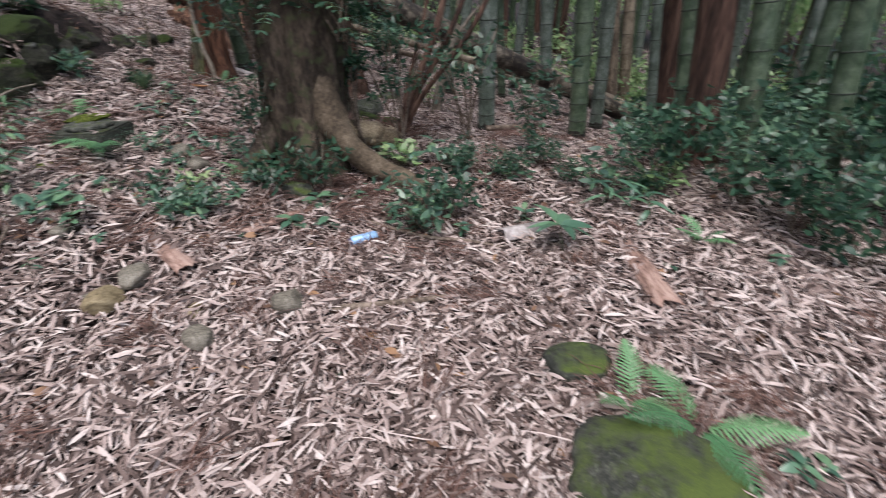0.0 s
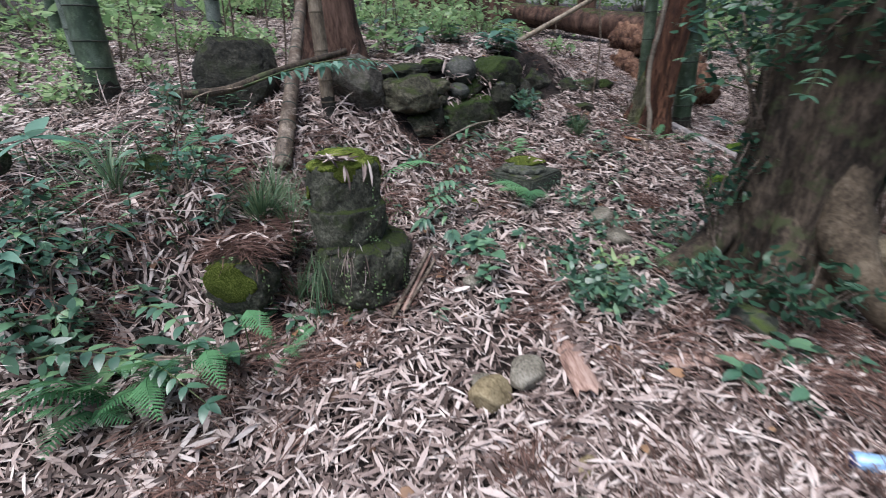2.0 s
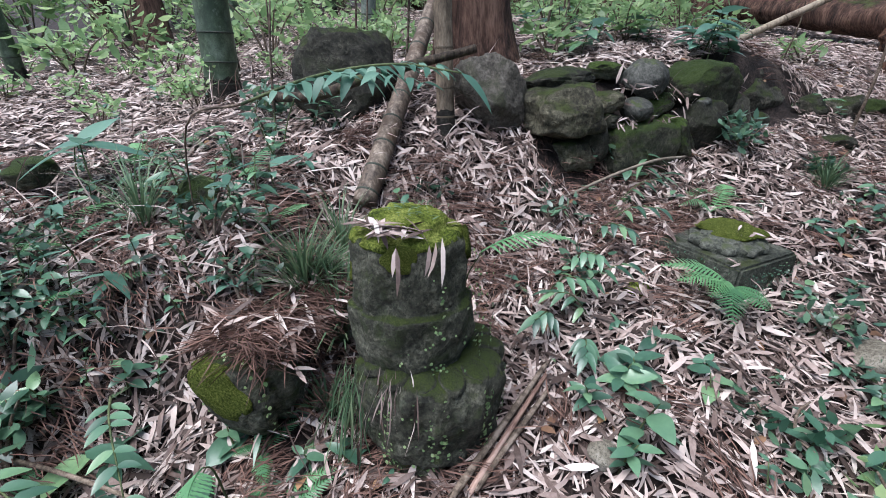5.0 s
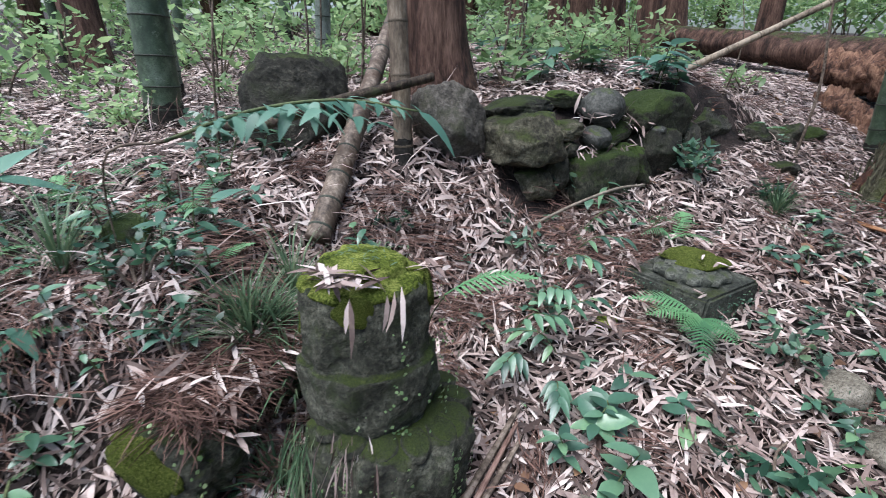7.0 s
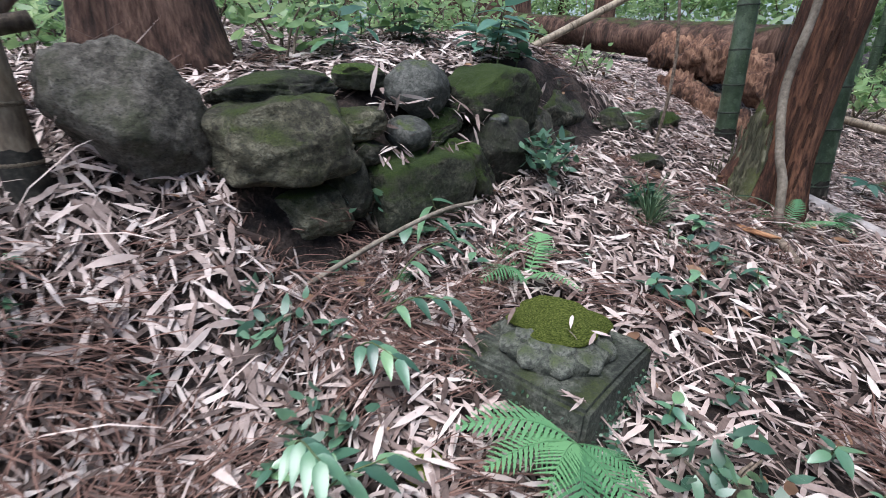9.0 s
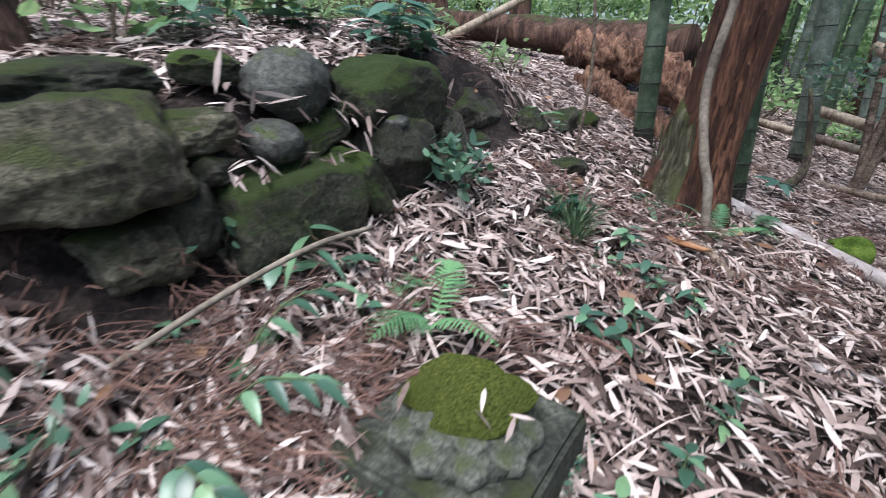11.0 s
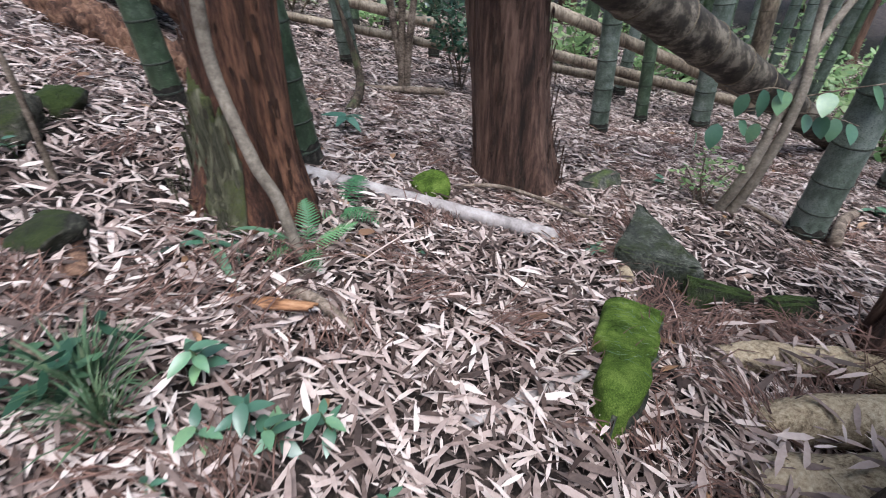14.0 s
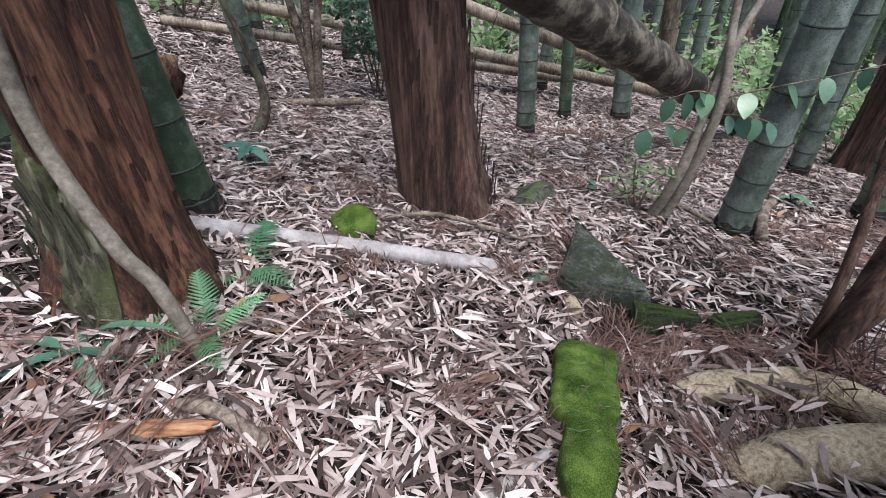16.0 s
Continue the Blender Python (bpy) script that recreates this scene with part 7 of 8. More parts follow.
for twig_no, (shift, run_turn, scale) in enumerate((((0, 0, 0), -57, 1.0), ((0.03, -0.05, -0.015), -72, 0.85), ((-0.04, 0.04, 0.0), -44, 0.8))):
    for i in range(3 if twig_no else 2, 12):
        at = spine[i] + Vector(shift) * (i / 11)
        for way_out in (-1, 1):
            k = (0.6 + 0.4 * math.sin(i * 0.3)) * spray_rnd.uniform(0.7, 1.1) * 0.5 * scale
            share("leaf", LEAFLET, spray, Matrix.Translation(at) @ pose(0, 0, 0, spray_rnd.uniform(-38, 12), spray_rnd.uniform(-25, 25), run_turn - way_out * spray_rnd.uniform(15, 70)) @ Matrix.Diagonal((k, k, k, 1)))
share("leaf", LEAFLET, spray, Matrix.Translation(spine[-1]) @ pose(0, 0, 0, -30, 0, -57) @ Matrix.Diagonal((0.55, 0.55, 0.55, 1)))
stem_mesh([(-0.1, -0.07, -0.03), (-0.35, -0.2, -0.1), (-0.65, -0.25, -0.4), (-0.85, -0.26, -0.62)], 0.0035, spray, STICK, 14)
SHOOT = leaf_blade("leaf", 0.085, 0.03, LEAF, 0.85, 0.25, 0.3)
for k, (x, y, high, turn, run) in enumerate(((-2.88, 2.62, 0.16, -70, 0.2), (-2.8, 2.7, 0.22, -40, 0.22), (-2.72, 2.6, 0.12, 200, 0.2), (-2.66, 2.74, 0.14, 150, 0.2), (-2.95, 2.8, 0.2, -100, 0.24), (-2.6, 2.62, 0.08, 230, 0.18), (-3.12, 3.18, 0.14, -60, 0.26), (-3.2, 3.3, 0.18, -30, 0.26), (-3.08, 3.06, 0.12, -90, 0.24))):
    shoot = thing("leafy_shoot", pose(x, y, gz(x, y)), "slender shoot with paired glossy pointed leaves", "plant", "seedlings")
    tip = Vector((run * math.sin(-radians(turn)), run * math.cos(radians(turn)), high))
    line_up = bent([(0, 0, -0.03), tip * 0.5 + Vector((0, 0, 0.05)), tip], 10)
    v, f = tube(line_up, [0.0035 - 0.0002 * q for q in range(11)], 6)
    link_mesh("stem", v, f, STEM, shoot)
    for q in range(3, 11):
        side_way = 1 if q % 2 else -1
        share("leaf", SHOOT, shoot, Matrix.Translation(line_up[q]) @ pose(0, 0, 0, -6 - 3 * (q % 4), 0, turn + side_way * (62 - 4 * q)) @ Matrix.Diagonal((1, 1, 1, 1)))
bank_rnd = random.Random(29)
for k in range(24):
    x, y = bank_rnd.uniform(-4.25, -3.15), bank_rnd.uniform(0.55, 2.3)
    seedling(x, y, bank_rnd.uniform(0.7, 1.2), bank_rnd.choice((5, 7, 9)), (SHOOT, SMALL, OVATE, SHOOT)[k % 4], bank_rnd.uniform(0.1, 0.24), 950 + k, "thin-stalked green seedling on the littered bank", 0.4)
for k, (x, y, high, blades) in enumerate(((-2.98, 1.76, 0.42, 110), (-3.08, 1.66, 0.36, 80), (-3.3, 1.86, 0.32, 60), (-3.55, 1.15, 0.36, 60))):
    grass_tuft(x, y, high, blades, 960 + k, "tuft of long thin arching green grass on the bank")
for k, (x, y, size) in enumerate(((-3.75, 1.55, 0.7), (-3.5, 0.9, 0.6), (-3.35, 1.6, 0.5), (-4.1, 1.15, 0.8))):
    fern(x, y, size, 4, 970 + k, "small green fern on the littered bank", lift=22)
sprig(-2.75, 0.85, 0.2, -75, 0.5, 7, OVATE, "arching twig with glossy leaves over the ferns", 0.1, 0.15, 1.0, 340)
sprig(-2.95, 0.6, 0.22, -50, 0.5, 7, OVATE, "arching twig with glossy leaves over the ferns", 0.1, 0.15, 1.1, 341)
sprig(-3.0, 1.0, 0.25, -80, 0.45, 6, OVATE, "arching twig with glossy leaves over the ferns", 0.15, 0.15, 1.0, 342)
# leaves hanging on the old tree
for k in range(16):
    a = radians(-175 + 14 * k)
    sprig(-1.05 + 0.36 * math.cos(a), 3.75 + 0.36 * math.sin(a), 1.05 + 0.55 * ((k * 7) % 10) / 10, math.degrees(a) - 90, 0.34, 6, OVATE, "glossy leafy sprig hanging from the old trunk", 0.1, 0.25, 0.9, 350 + k, "leafy_sprig")
bush(-1.3, 3.42, 0.42, 0.6, 520, 0.055, 370, "leafy climber bunched round the old trunk", SHADED_LEAF, z=0.95)
bush(-0.7, 3.5, 0.38, 0.6, 420, 0.055, 371, "dark leafy climber on the old trunk", SHADED_LEAF, z=1.05)
# The dark leaf colour carries the shade on this side of the trunk.
bush(-0.7, 3.78, 0.16, 1.1, 380, 0.06, 372, "ivy hanging down the shaded side of the trunk, shade put into its leaf colour", SHADED_LEAF, z=0.2)

bush(-0.35, 4.0, 0.3, 1.1, 330, 0.06, 373, "dark leafy shrub behind the old tree", SHADED_LEAF)
# Grove shade is put into the leaf colour of these two shrubs.
bush(0.25, 4.45, 0.4, 1.1, 360, 0.065, 374, "leafy shrub in the grove, its shade put into a dark leaf colour", SHADED_LEAF)
bush(0.85, 4.2, 0.35, 0.8, 280, 0.065, 375, "leafy shrub in the grove, its shade put into a dark leaf colour", SHADED_LEAF)

bush(-1.32, 3.3, 0.2, 0.65, 240, 0.05, 376, "dark leafy climber at the root of the old tree", SHADED_LEAF, z=0.25)
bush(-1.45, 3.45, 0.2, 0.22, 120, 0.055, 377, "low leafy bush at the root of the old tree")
bush(-1.12, 3.05, 0.22, 0.3, 150, 0.06, 378, "dark leafy bush at the foot of the old tree", SHADED_LEAF)
bush(-0.82, 3.1, 0.2, 0.35, 150, 0.06, 379, "dark leafy bush at the foot of the old tree", SHADED_LEAF)
fern(-1.4, 3.42, 0.9, 4, 91, "bright green fern at the root of the old tree", [70, 100, 140, 20])
for x, y, z, turn, k, text in ((-2.5, 1.27, 0.32, -100, 0.75, "bright green fern frond arching out before the fallen drum"), (-2.54, 1.1, 0.2, -105, 0.85, "long green fern frond drooping over the bank foot"), (-2.6, 0.9, 0.16, -105, 0.85, "dark green fern frond drooping over the bank foot")):
    one = thing("fern", pose(x - 0.12, y + 0.02, gz(x - 0.12, y + 0.02)), text, "fern", "ferns")
    head = Vector((0.12, -0.02, z - gz(x - 0.12, y + 0.02)))
    stem_mesh([(0, 0, -0.03), head * 0.5 + Vector((-0.02, 0, 0.05)), head], 0.004, one)
    for side_turn in (4,):
        share("frond", FRONDS[0], one, Matrix.Translation(head) @ pose(0, 0, 0, 0, 0, turn + side_turn) @ pose(0, 0, 0, 6, side_turn, 0) @ Matrix.Diagonal((k, k, k, 1)))
fern(-2.5, 1.4, 0.6, 3, 95, "small bright fern under the pedestal")
fern(-2.62, 0.9, 0.9, 2, 96, "bright green fern on the bank foot", [-110, -150], gz(-2.62, 0.9) + 0.12)
fern(-3.3, 0.95, 0.7, 3, 92, "small fern on the shaded bank")
fern(-3.65, 0.85, 0.7, 3, 93, "small fern on the shaded bank")

# two-stemmed shrub with round pale leaves
shrub = thing("shrub", pose(-0.09, 5.65, gz(-0.09, 5.65)), "two-stemmed grey-brown shrub with round pale green leaves", "shrub")
for i, pts in enumerate((((0, 0, -0.05), (0.07, -0.06, 0.3), (0.2, 0.0, 0.65), (0.42, 0.1, 1.0), (0.8, 0.2, 1.35)), ((0.06, -0.03, -0.05), (0.13, -0.08, 0.3), (0.22, -0.05, 0.7), (0.3, 0.1, 1.1), (0.35, 0.2, 2.0)))):
    limb("stem", pts, 0.032, 0.016, VINE, "", "", shrub, 24, 10, seed=i)
ROUND = leaf_blade("leaf", 0.1, 0.062, LEAF, 1.1, 0.1, 0.2)
rnd = random.Random(4)
TWIGS = [[(0.16, -0.05, 0.5), (0.0, 0.0, 0.57), (-0.14, 0.06, 0.54), (-0.28, 0.12, 0.46)], [(0.24, 0.0, 0.68), (0.1, 0.02, 0.72), (-0.06, 0.06, 0.68)],
         [(0.22, 0.0, 0.66), (0.42, -0.14, 0.74), (0.66, -0.26, 0.8), (0.95, -0.36, 0.86)], [(0.22, -0.04, 0.6), (0.36, -0.12, 0.6), (0.5, -0.2, 0.56)]]
for i, pts in enumerate(TWIGS):
    limb("twig", pts, 0.005, 0.002, STICK, "", "", shrub, 12, 6)
    path = bent(pts, 14)
    for q in range(3, 15, 3):
        k = rnd.uniform(1.0, 1.5)
        share("leaf", ROUND, shrub, Matrix.Translation(path[q]) @ pose(0, 0, 0, rnd.uniform(-75, -25), rnd.uniform(-25, 25), 160 + rnd.uniform(-70, 70)) @ Matrix.Diagonal((k, k, k, 1)))
bush(-0.16, 5.72, 0.16, 0.35, 120, 0.04, 380, "small light green shrub at the stem foot", LIGHT_LEAF)

# far shrub between the poles
far = thing("shrub", pose(-1.55, 7.85, gz(-1.55, 7.85)), "grey-stemmed shrub with dark leaves behind the cedars", "shrub")
for i, (dx, dy) in enumerate(((0.1, 0.05), (0.25, -0.02), (-0.08, 0.1))):
    limb("stem", [(0.03 * i, 0, -0.05), (dx * 0.5, dy, 0.7), (dx * 1.3, dy * 2, 1.6), (dx * 2.2, dy * 2, 2.6)], 0.035, 0.018, STICK, "", "", far, 16, 10, seed=i)
crown("foliage", far, CLOUD_LEAF, [(0.45, 0.2, 0.75, 0.35), (-0.3, 0.1, 0.95, 0.3), (0.2, 0.2, 1.3, 0.4), (0.75, 0.1, 0.5, 0.3), (0, 0, 1.7, 0.5)], 900, 0.06, 381)
bush(-0.95, 8.2, 0.45, 0.9, 700, 0.06, 382, "dark green bush at the far edge of the clearing", SHADED_LEAF)
sap = thing("sapling", pose(-3.12, 5.4, gz(-3.12, 5.4)), "thin bare sapling at the end of the wall", "sapling")
limb("stem", [(0, 0, -0.05), (0.02, 0.02, 0.5), (-0.05, 0.0, 1.2), (-0.02, 0.05, 2.4)], 0.011, 0.006, STICK, "", "", sap, 20, 8)

# ---- undergrowth on the terrace and in the grove ----
BUSHES = [
    bush(-4.25, 4.3, 0.32, 0.3, 100, 0.09, 401, "light green undergrowth of broad leaves on the terrace", LIGHT_LEAF),
    bush(-4.5, 5.2, 0.36, 0.4, 120, 0.08, 402, "green leafy undergrowth on the terrace", LIGHT_LEAF),
    bush(-4.2, 3.6, 0.26, 0.26, 70, 0.09, 403, "low bright leafy plants above the wall", LIGHT_LEAF),
    bush(-5.2, 4.6, 0.4, 0.5, 120, 0.085, 404, "light leafy undergrowth on the terrace", LIGHT_LEAF),
    bush(3.3, 4.3, 0.5, 0.8, 420, 0.09, 405, "dark green bush among the bamboo", SHADED_LEAF),
    bush(2.9, 2.6, 0.42, 0.7, 330, 0.085, 406, "green bush beside the grove"),
]


def plant_more(protos, spots, seed, low, high):
    g = random.Random(seed)
    for x, y in spots:
        k = g.uniform(low, high)
        copy_thing(g.choice(protos), pose(x, y, gz(x, y) - 0.02, 0, 0, g.uniform(0, 360)) @ Matrix.Diagonal((k, k, k, 1)))


def sown(x0, x1, y0, y1, n, seed, gap=0.5, clear=None):
    """Random spots that keep apart and keep out of a clear box."""
    g = random.Random(seed)
    out = []
    for _ in range(n * 40):
        x, y = g.uniform(x0, x1), g.uniform(y0, y1)
        if clear and clear[0] < x < clear[1] and clear[2] < y < clear[3]:
            continue
        if all((x - a) ** 2 + (y - b) ** 2 > gap * gap for a, b in out):
            out.append((x, y))
        if len(out) == n:
            break
    return out


plant_more(BUSHES[:4], sown(-6.2, -4.2, 3.0, 7.2, 18, 1, 0.4), 1, 0.55, 0.95)
plant_more(BUSHES[:4], sown(-8.5, -5.0, -0.5, 3.0, 13, 2, 0.6), 2, 0.5, 0.9)
plant_more(BUSHES[:4], sown(-12, -6.2, 0, 13, 60, 3, 0.75), 3, 0.9, 1.7)
plant_more(BUSHES[4:], sown(1.5, 4.2, 2.2, 4.6, 20, 4, 0.45, (1.0, 1.9, 2.0, 3.0)), 4, 0.6, 1.1)
plant_more(BUSHES[4:], sown(3.4, 9, 1.0, 5.5, 22, 5, 0.8), 5, 0.9, 1.8)
plant_more(BUSHES[:4], sown(3.2, 9, 5.5, 12, 30, 8, 0.8), 8, 1.0, 1.9)
plant_more(BUSHES[:4], sown(-5, 4, 10.2, 15, 40, 6, 0.8), 6, 0.9, 1.8)
plant_more(BUSHES[4:5], [(0.55, 3.45), (1.0, 3.3), (1.45, 3.0), (0.2, 3.55), (0.85, 3.75)], 7, 0.32, 0.45)

# ---- grove and wood beyond ----
FAR_STEMS = [
    bamboo(4.2, 6.2, (-0.05, 0.03), 0.075, GREEN_CULM, "bamboo stem deep in the grove", 501, 9.0, (0.2, 0.4), leaves=24),
    bamboo(4.8, 8.2, (0.03, 0.05), 0.085, GREY_CULM, "pale bamboo stem deep in the grove", 502, 9.0, (0.2, 0.4), leaves=24),
    bamboo(3.9, 10.2, (-0.03, -0.04), 0.07, GREEN_CULM, "bamboo stem deep in the grove", 503, 9.0, (0.2, 0.4), leaves=24),
]
plant_more(FAR_STEMS, sown(3.3, 10, 2.2, 12, 40, 11, 0.6), 11, 0.8, 1.2)
plant_more(FAR_STEMS, sown(-3.0, 6, 9.6, 17, 46, 12, 0.7), 12, 0.85, 1.3)
plant_more(FAR_STEMS, sown(-12, -6, -1, 6, 7, 13, 1.6), 13, 0.9, 1.2)
FAR_TREES = [
    trunk("cedar_tree", -7.4, 6.3, (0.02, -0.02), 0.17, 8.0, CEDAR, "brown cedar on the slope", 511, 0.3, 0.08, 24, 70),
    trunk("cedar_tree", -7.0, 12.6, (-0.03, 0.03), 0.22, 8.0, CEDAR, "brown cedar on the slope", 512, 0.3, 0.08, 24, 70),
]
plant_more(FAR_TREES, sown(-16, -7.5, -2, 18, 14, 14, 2.2), 14, 0.8, 1.3)
plant_more(FAR_TREES, sown(-4, 9, 11.5, 19, 8, 15, 2.0), 15, 0.8, 1.2)
THICKETS = [bush(-13.5, 7, 2.2, 2.4, 1500, 0.2, 521, "distant thicket of mixed green leaves", LIGHT_LEAF, 9, "thicket"),
            bush(9.5, 7, 2.2, 2.8, 1500, 0.2, 522, "distant light green thicket of leaves", LIGHT_LEAF, 9, "thicket"),
            bush(0, 18, 2.2, 2.6, 1500, 0.2, 523, "distant green thicket of mixed leaves", LIGHT_LEAF, 9, "thicket")]
plant_more(THICKETS[:1] + THICKETS[2:], [(-16 + 1.5 * math.sin(i * 2.1), -4 + 2.6 * i) for i in range(9)], 21, 0.8, 1.2)
plant_more(THICKETS[1:], [(-12 + 2.9 * i, 19 + 1.5 * math.sin(i * 1.7)) for i in range(8)], 22, 0.8, 1.2)
plant_more(BUSHES[:4], [(0.4, 9.6), (1.3, 9.9), (2.1, 9.4), (2.9, 9.8), (3.6, 8.6), (4.1, 7.7), (4.3, 6.8), (3.3, 7.0), (5.0, 8.4), (5.6, 7.4), (5.2, 9.6), (6.2, 8.8), (4.4, 10.2), (6.6, 10.0), (3.4, 10.8)], 9, 1.2, 1.8)
plant_more(THICKETS[1:], [(11 + 1.5 * math.sin(i * 2.3), 0 + 2.7 * i) for i in range(7)], 23, 0.9, 1.3)
plant_more(THICKETS[:1] + THICKETS[2:], [(-13 + 2.2 * i, 15.5 + math.sin(i * 1.3)) for i in range(6)], 24, 0.7, 1.0)
plant_more(THICKETS[:1], [(-13.5 + 0.6 * math.sin(i * 2.0), 2 + 2.6 * i) for i in range(5)], 25, 0.7, 1.0)

# fine growth on the bank, and bare saplings on the terrace
for k, (x, y) in enumerate(sown(-4.0, -3.05, 0.4, 1.75, 26, 61, 0.14)):
    seedling(x, y, (0.7, 0.9, 1.1)[k % 3], 7, (SMALL, OVATE, SMALL)[k % 3], 0.2, 900 + k, "thin-stalked seedling with small leaves on the bank", 0.4)
for k, (x, y) in enumerate(sown(-6.0, -4.05, 0.8, 6.4, 15, 62, 0.5)):
    tall = 0.9 + 0.35 * (k % 4)
    limb("sapling", [(x, y, gz(x, y) - 0.05), (x + 0.05, y + 0.04, gz(x, y) + tall * 0.5), (x + 0.16 * math.sin(k), y + 0.12 * math.cos(k), gz(x, y) + tall)], 0.009, 0.003, STICK, "thin bare sapling stem on the terrace", "sapling", None, 12, 6, group="bare saplings")
straw(-6.0, -3.8, 0.8, 3.0, 300, 63, 0.5)

# ---- ragged bark on the near cedars ----
def strip_data(mat, seed):
    rnd = random.Random(seed)
    verts, faces = [], []
    n = 7
    for i in range(n):
        t = i / (n - 1)
        w = 0.5 * (0.35 + 0.65 * math.sin(math.pi * (0.1 + 0.8 * t))) * rnd.uniform(0.8, 1.1)
        lift = 0.25 * t ** 3 + 0.05
        verts += [(-w, -0.1, t), (0, lift + 0.12, t), (w, -0.1, t), (0, lift - 0.25, t)]
    for i in range(n - 1):
        a = i * 4
        for q in range(4):
            faces.append((a + q, a + (q + 1) % 4, a + 4 + (q + 1) % 4, a + 4 + q))
    faces += [(3, 2, 1, 0), tuple(range(4 * n - 4, 4 * n))]
    me = bpy.data.meshes.new("bark_strip")
    me.from_pydata(verts, [], faces)
    me.materials.append(mat)
    return me


def ragged(tree, lean, r, flare, mats, count, seed, top=2.2, arc=(0, 360)):
    rnd = random.Random(seed)
    data = [strip_data(m, seed + k) for k, m in enumerate(mats)]
    for k in range(count):
        a, z = radians(rnd.uniform(*arc)), rnd.uniform(-0.05, top)
        rad = r * (1 + flare * math.exp(-max(z, 0) / 0.2)) * (1 - 0.035 * z) * 0.985
        p = Vector((lean[0] * z + 0.03 * math.sin(z * 1.3 + seed) + rad * math.cos(a), lean[1] * z + 0.03 * math.cos(z * 1.1 + seed) + rad * math.sin(a), z))
        share("bark_strip", data[k % len(data)], tree, Matrix.Translation(p) @ pose(0, 0, 0, rnd.uniform(-4, 2), rnd.uniform(-6, 6), math.degrees(a) - 90) @ Matrix.Diagonal((rnd.uniform(0.01, 0.026), 0.015, rnd.uniform(0.05, 0.2), 1)))


ragged(RED_TREE, (0.13, 0.05), 0.138, 0.72, (RED_CEDAR, RED_CEDAR, RED_CEDAR), 260, 21)
ragged(DARK_TREE, (-0.08, 0.03), 0.215, 0.3, (CEDAR, CEDAR, CEDAR), 380, 22)

# broken collar of older mossy bark round the foot of the red cedar
MOSSY_BARK = surface("mossy_bark", [(0.2, (0.03, 0.026, 0.016)), (0.5, (0.12, 0.115, 0.07)), (0.85, (0.26, 0.25, 0.17))], 7, 40, (1, 1, 0.14), 0.95, 1.0, 0.03, moss=-0.12, moss_low=-0.6, moss_colour=(0.11, 0.13, 0.045))
verts, faces = [], []
COLS, ROWS_UP = 40, 18
for side in (0, 1):
    for i in range(ROWS_UP):
        for j in range(COLS):
            a = radians(150 + 118 * j / (COLS - 1))
            edge = 0.5 + 0.13 * noise.noise(Vector((j * 0.35, 0, 0))) - 0.3 * (abs(j / (COLS - 1) - 0.45) * 1.6) ** 2
            z = -0.15 + (edge + 0.15) * i / (ROWS_UP - 1)
            rad = 0.138 * (1 + 0.74 * math.exp(-max(z, 0) / 0.2)) * 1.12 + 0.014 * noise.noise(Vector((j * 0.55, z * 2, 4))) + 0.008 * noise.noise(Vector((j * 1.7, z * 3, 9))) - 0.03 * side
            verts.append((0.13 * z + 0.03 * math.sin(z * 1.3 + 21) + rad * math.cos(a), 0.05 * z + 0.03 * math.cos(z * 1.1 + 21) + rad * math.sin(a), z))
half = COLS * ROWS_UP
for i in range(ROWS_UP - 1):
    for j in range(COLS - 1):
        a = i * COLS + j
        faces += [(a, a + 1, a + COLS + 1, a + COLS), (half + a, half + a + COLS, half + a + COLS + 1, half + a + 1)]
for j in range(COLS - 1):
    a = (ROWS_UP - 1) * COLS + j
    faces.append((a, a + 1, half + a + 1, half + a))
for i in range(ROWS_UP - 1):
    for j in (0, COLS - 1):
        a = i * COLS + j
        faces.append((a, a + COLS, half + a + COLS, half + a))
link_mesh("bark_collar", verts, faces, MOSSY_BARK, RED_TREE, "thick grey-green mossy bark broken off at knee height")
ragged(RED_TREE, (0.13, 0.05), 0.157, 0.72, (MOSSY_BARK, MOSSY_BARK, MOSSY_BARK), 46, 21, 0.3, (150, 268))

# low leafy bushes
bush(-1.68, 2.70, 0.16, 0.16, 68, 0.055, 358, "low leafy bush growing through the litter", CLOUD_LEAF)
bush(-1.47, 2.73, 0.16, 0.18, 74, 0.055, 359, "low leafy bush growing through the litter", CLOUD_LEAF)
bush(-2.17, 3.46, 0.16, 0.14, 55, 0.055, 360, "low leafy bush growing through the litter", CLOUD_LEAF)
bush(-0.11, 2.62, 0.26, 0.36, 190, 0.065, 361, "dense dark leafy bush beside the can", CLOUD_LEAF)
bush(0.09, 2.82, 0.26, 0.36, 190, 0.065, 362, "dense dark leafy bush beside the can", SHADED_LEAF)
bush(0.11, 3.57, 0.20, 0.26, 86, 0.075, 363, "leafy bush at the root of the old tree", CLOUD_LEAF)
bush(-0.32, 3.65, 0.16, 0.22, 62, 0.080, 364, "light green bush at the root of the old tree", LIGHT_LEAF)
bush(-1.69, 2.70, 0.18, 0.14, 62, 0.065, 365, "low leafy bush growing through the litter", CLOUD_LEAF)
bush(-1.56, 2.74, 0.18, 0.14, 62, 0.065, 366, "low leafy bush growing through the litter", CLOUD_LEAF)
bush(-1.69, 2.94, 0.16, 0.14, 49, 0.060, 367, "low leafy bush growing through the litter", LIGHT_LEAF)
bush(-1.27, 3.15, 0.18, 0.18, 74, 0.055, 368, "low leafy bush growing through the litter", CLOUD_LEAF)
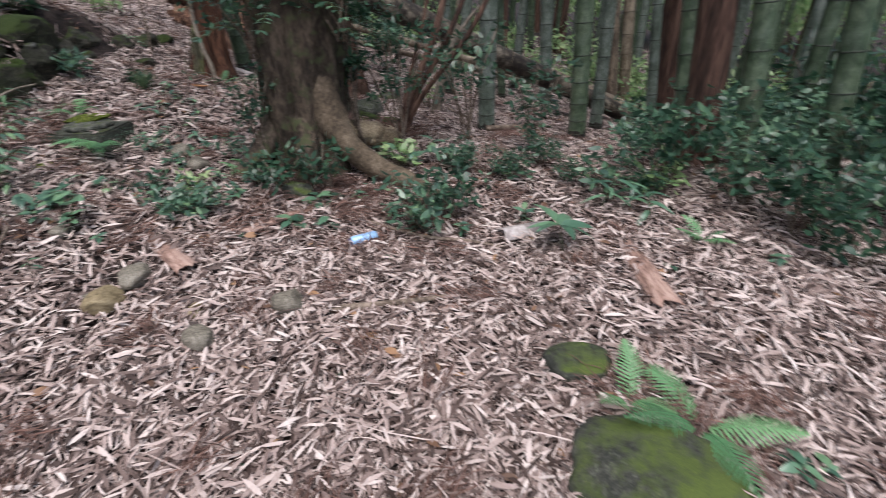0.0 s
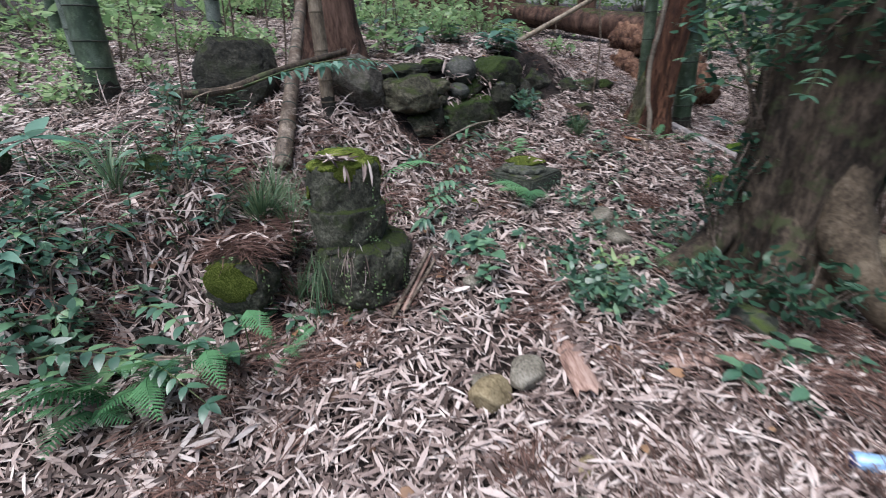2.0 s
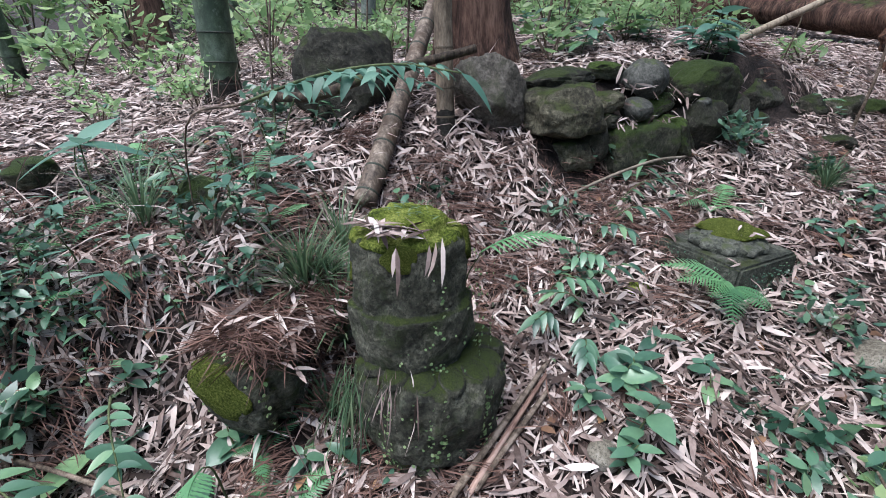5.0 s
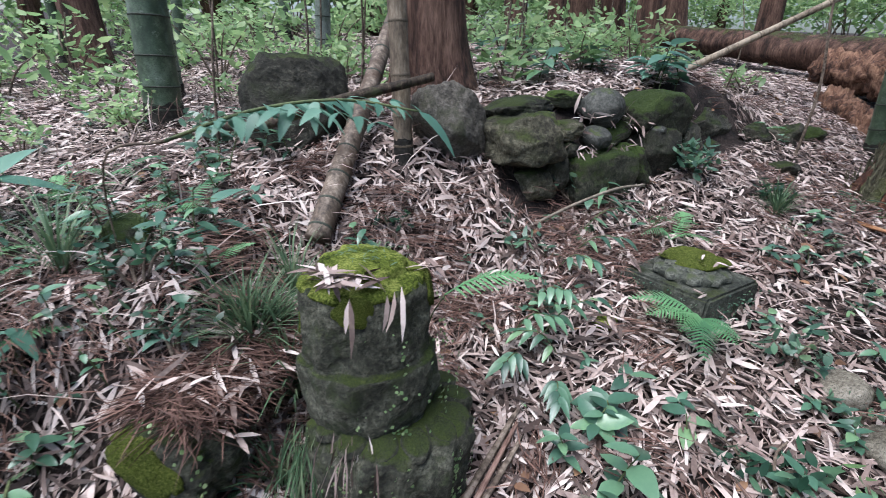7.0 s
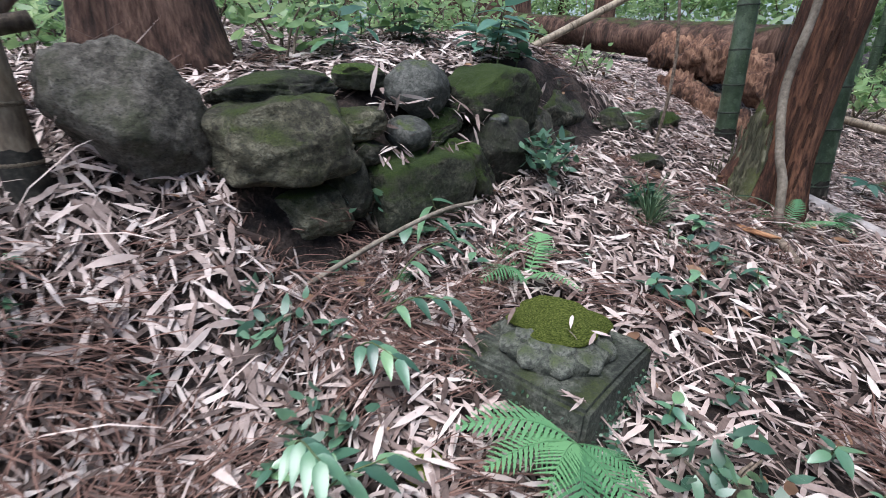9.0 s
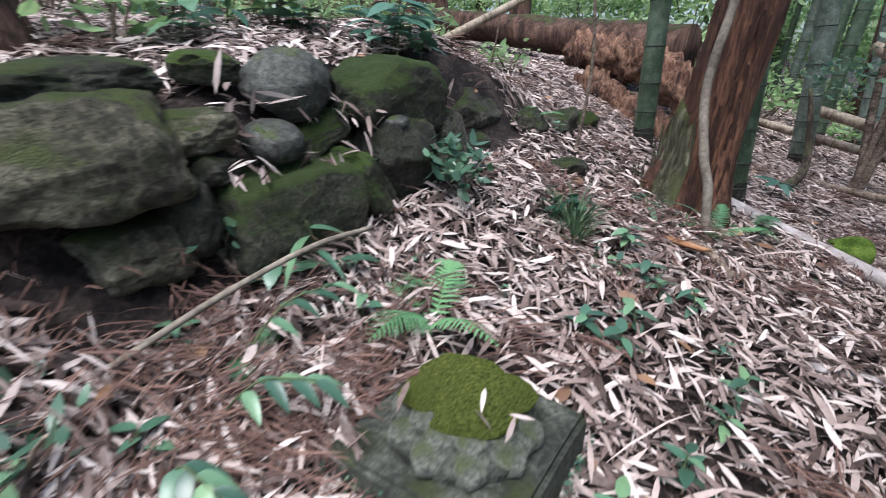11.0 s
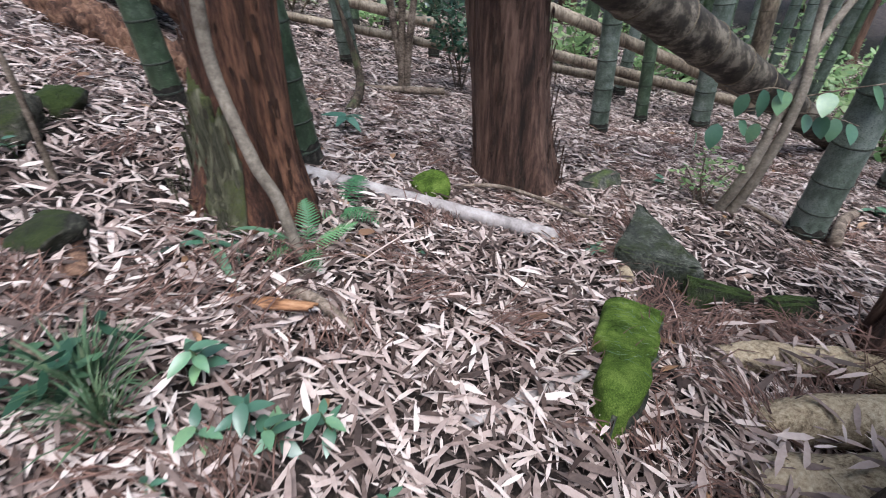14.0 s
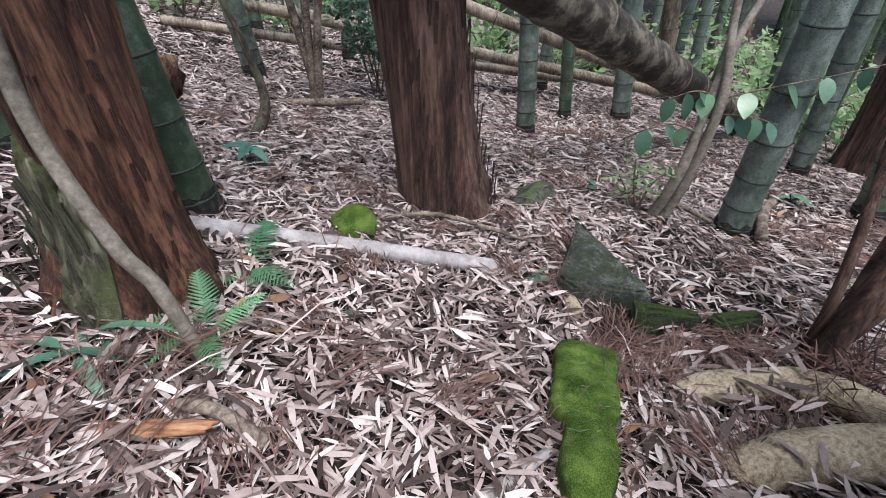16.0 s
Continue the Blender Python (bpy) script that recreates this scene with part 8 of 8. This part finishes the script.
bush(-1.92, 3.36, 0.15, 0.12, 55, 0.050, 369, "low leafy bush growing through the litter", CLOUD_LEAF)
bush(-1.64, 2.69, 0.16, 0.12, 62, 0.050, 370, "low leafy bush growing through the litter", CLOUD_LEAF)
bush(-1.98, 2.89, 0.16, 0.12, 55, 0.050, 371, "low leafy bush growing through the litter", SHADED_LEAF)
bush(-2.98, 0.68, 0.20, 0.26, 93, 0.070, 373, "leafy shrublet with glossy oval leaves on the bank", CLOUD_LEAF)
bush(1.18, 3.11, 0.22, 0.30, 99, 0.080, 375, "low leafy bush growing through the litter", CLOUD_LEAF)
bush(1.60, 3.04, 0.20, 0.26, 80, 0.080, 376, "low leafy bush growing through the litter", LIGHT_LEAF)
bush(2.00, 2.80, 0.26, 0.30, 111, 0.075, 377, "low leafy bush growing through the litter", SHADED_LEAF)
bush(2.26, 2.45, 0.26, 0.34, 111, 0.075, 378, "low leafy bush growing through the litter", SHADED_LEAF)
bush(0.56, 3.48, 0.20, 0.16, 55, 0.060, 379, "low leafy bush growing through the litter", CLOUD_LEAF)
bush(2.25, 2.11, 0.24, 0.30, 93, 0.075, 380, "low leafy bush growing through the litter", SHADED_LEAF)
bush(-2.86, 4.64, 0.12, 0.14, 37, 0.060, 383, "low leafy bush growing through the litter", SHADED_LEAF)
bush(-3.29, 1.38, 0.16, 0.20, 74, 0.040, 385, "fine-leaved dark shrublet on the bank", SHADED_LEAF)
bush(-3.10, 1.44, 0.16, 0.14, 55, 0.040, 386, "fine-leaved dark shrublet on the bank", SHADED_LEAF)
bush(-3.22, 0.74, 0.20, 0.16, 68, 0.050, 387, "leafy undergrowth on the bank", CLOUD_LEAF)
bush(-3.47, 0.80, 0.18, 0.14, 55, 0.055, 388, "leafy undergrowth on the bank", SHADED_LEAF)
bush(-5.66, 1.28, 0.25, 0.20, 80, 0.070, 389, "light green plants on the terrace edge", LIGHT_LEAF)
bush(-4.35, 1.79, 0.20, 0.20, 68, 0.070, 390, "light green plants on the terrace edge", CLOUD_LEAF)
bush(-5.15, 0.84, 0.22, 0.20, 74, 0.060, 391, "light green plants on the terrace edge", LIGHT_LEAF)
bush(-3.49, 3.94, 0.20, 0.14, 55, 0.050, 394, "fine leafy sprays before the wall", CLOUD_LEAF)
bush(-3.48, 3.48, 0.15, 0.12, 43, 0.050, 395, "fine leafy sprays before the wall", CLOUD_LEAF)
bush(-3.20, 2.88, 0.14, 0.10, 37, 0.055, 396, "low leafy bush growing through the litter", CLOUD_LEAF)
bush(-2.93, 2.86, 0.12, 0.10, 31, 0.055, 397, "low leafy bush growing through the litter", CLOUD_LEAF)
bush(-3.44, 2.38, 0.14, 0.10, 43, 0.045, 398, "low leaves on the bank", SHADED_LEAF)
bush(-3.28, 2.05, 0.12, 0.10, 31, 0.045, 399, "low leaves on the bank", CLOUD_LEAF)
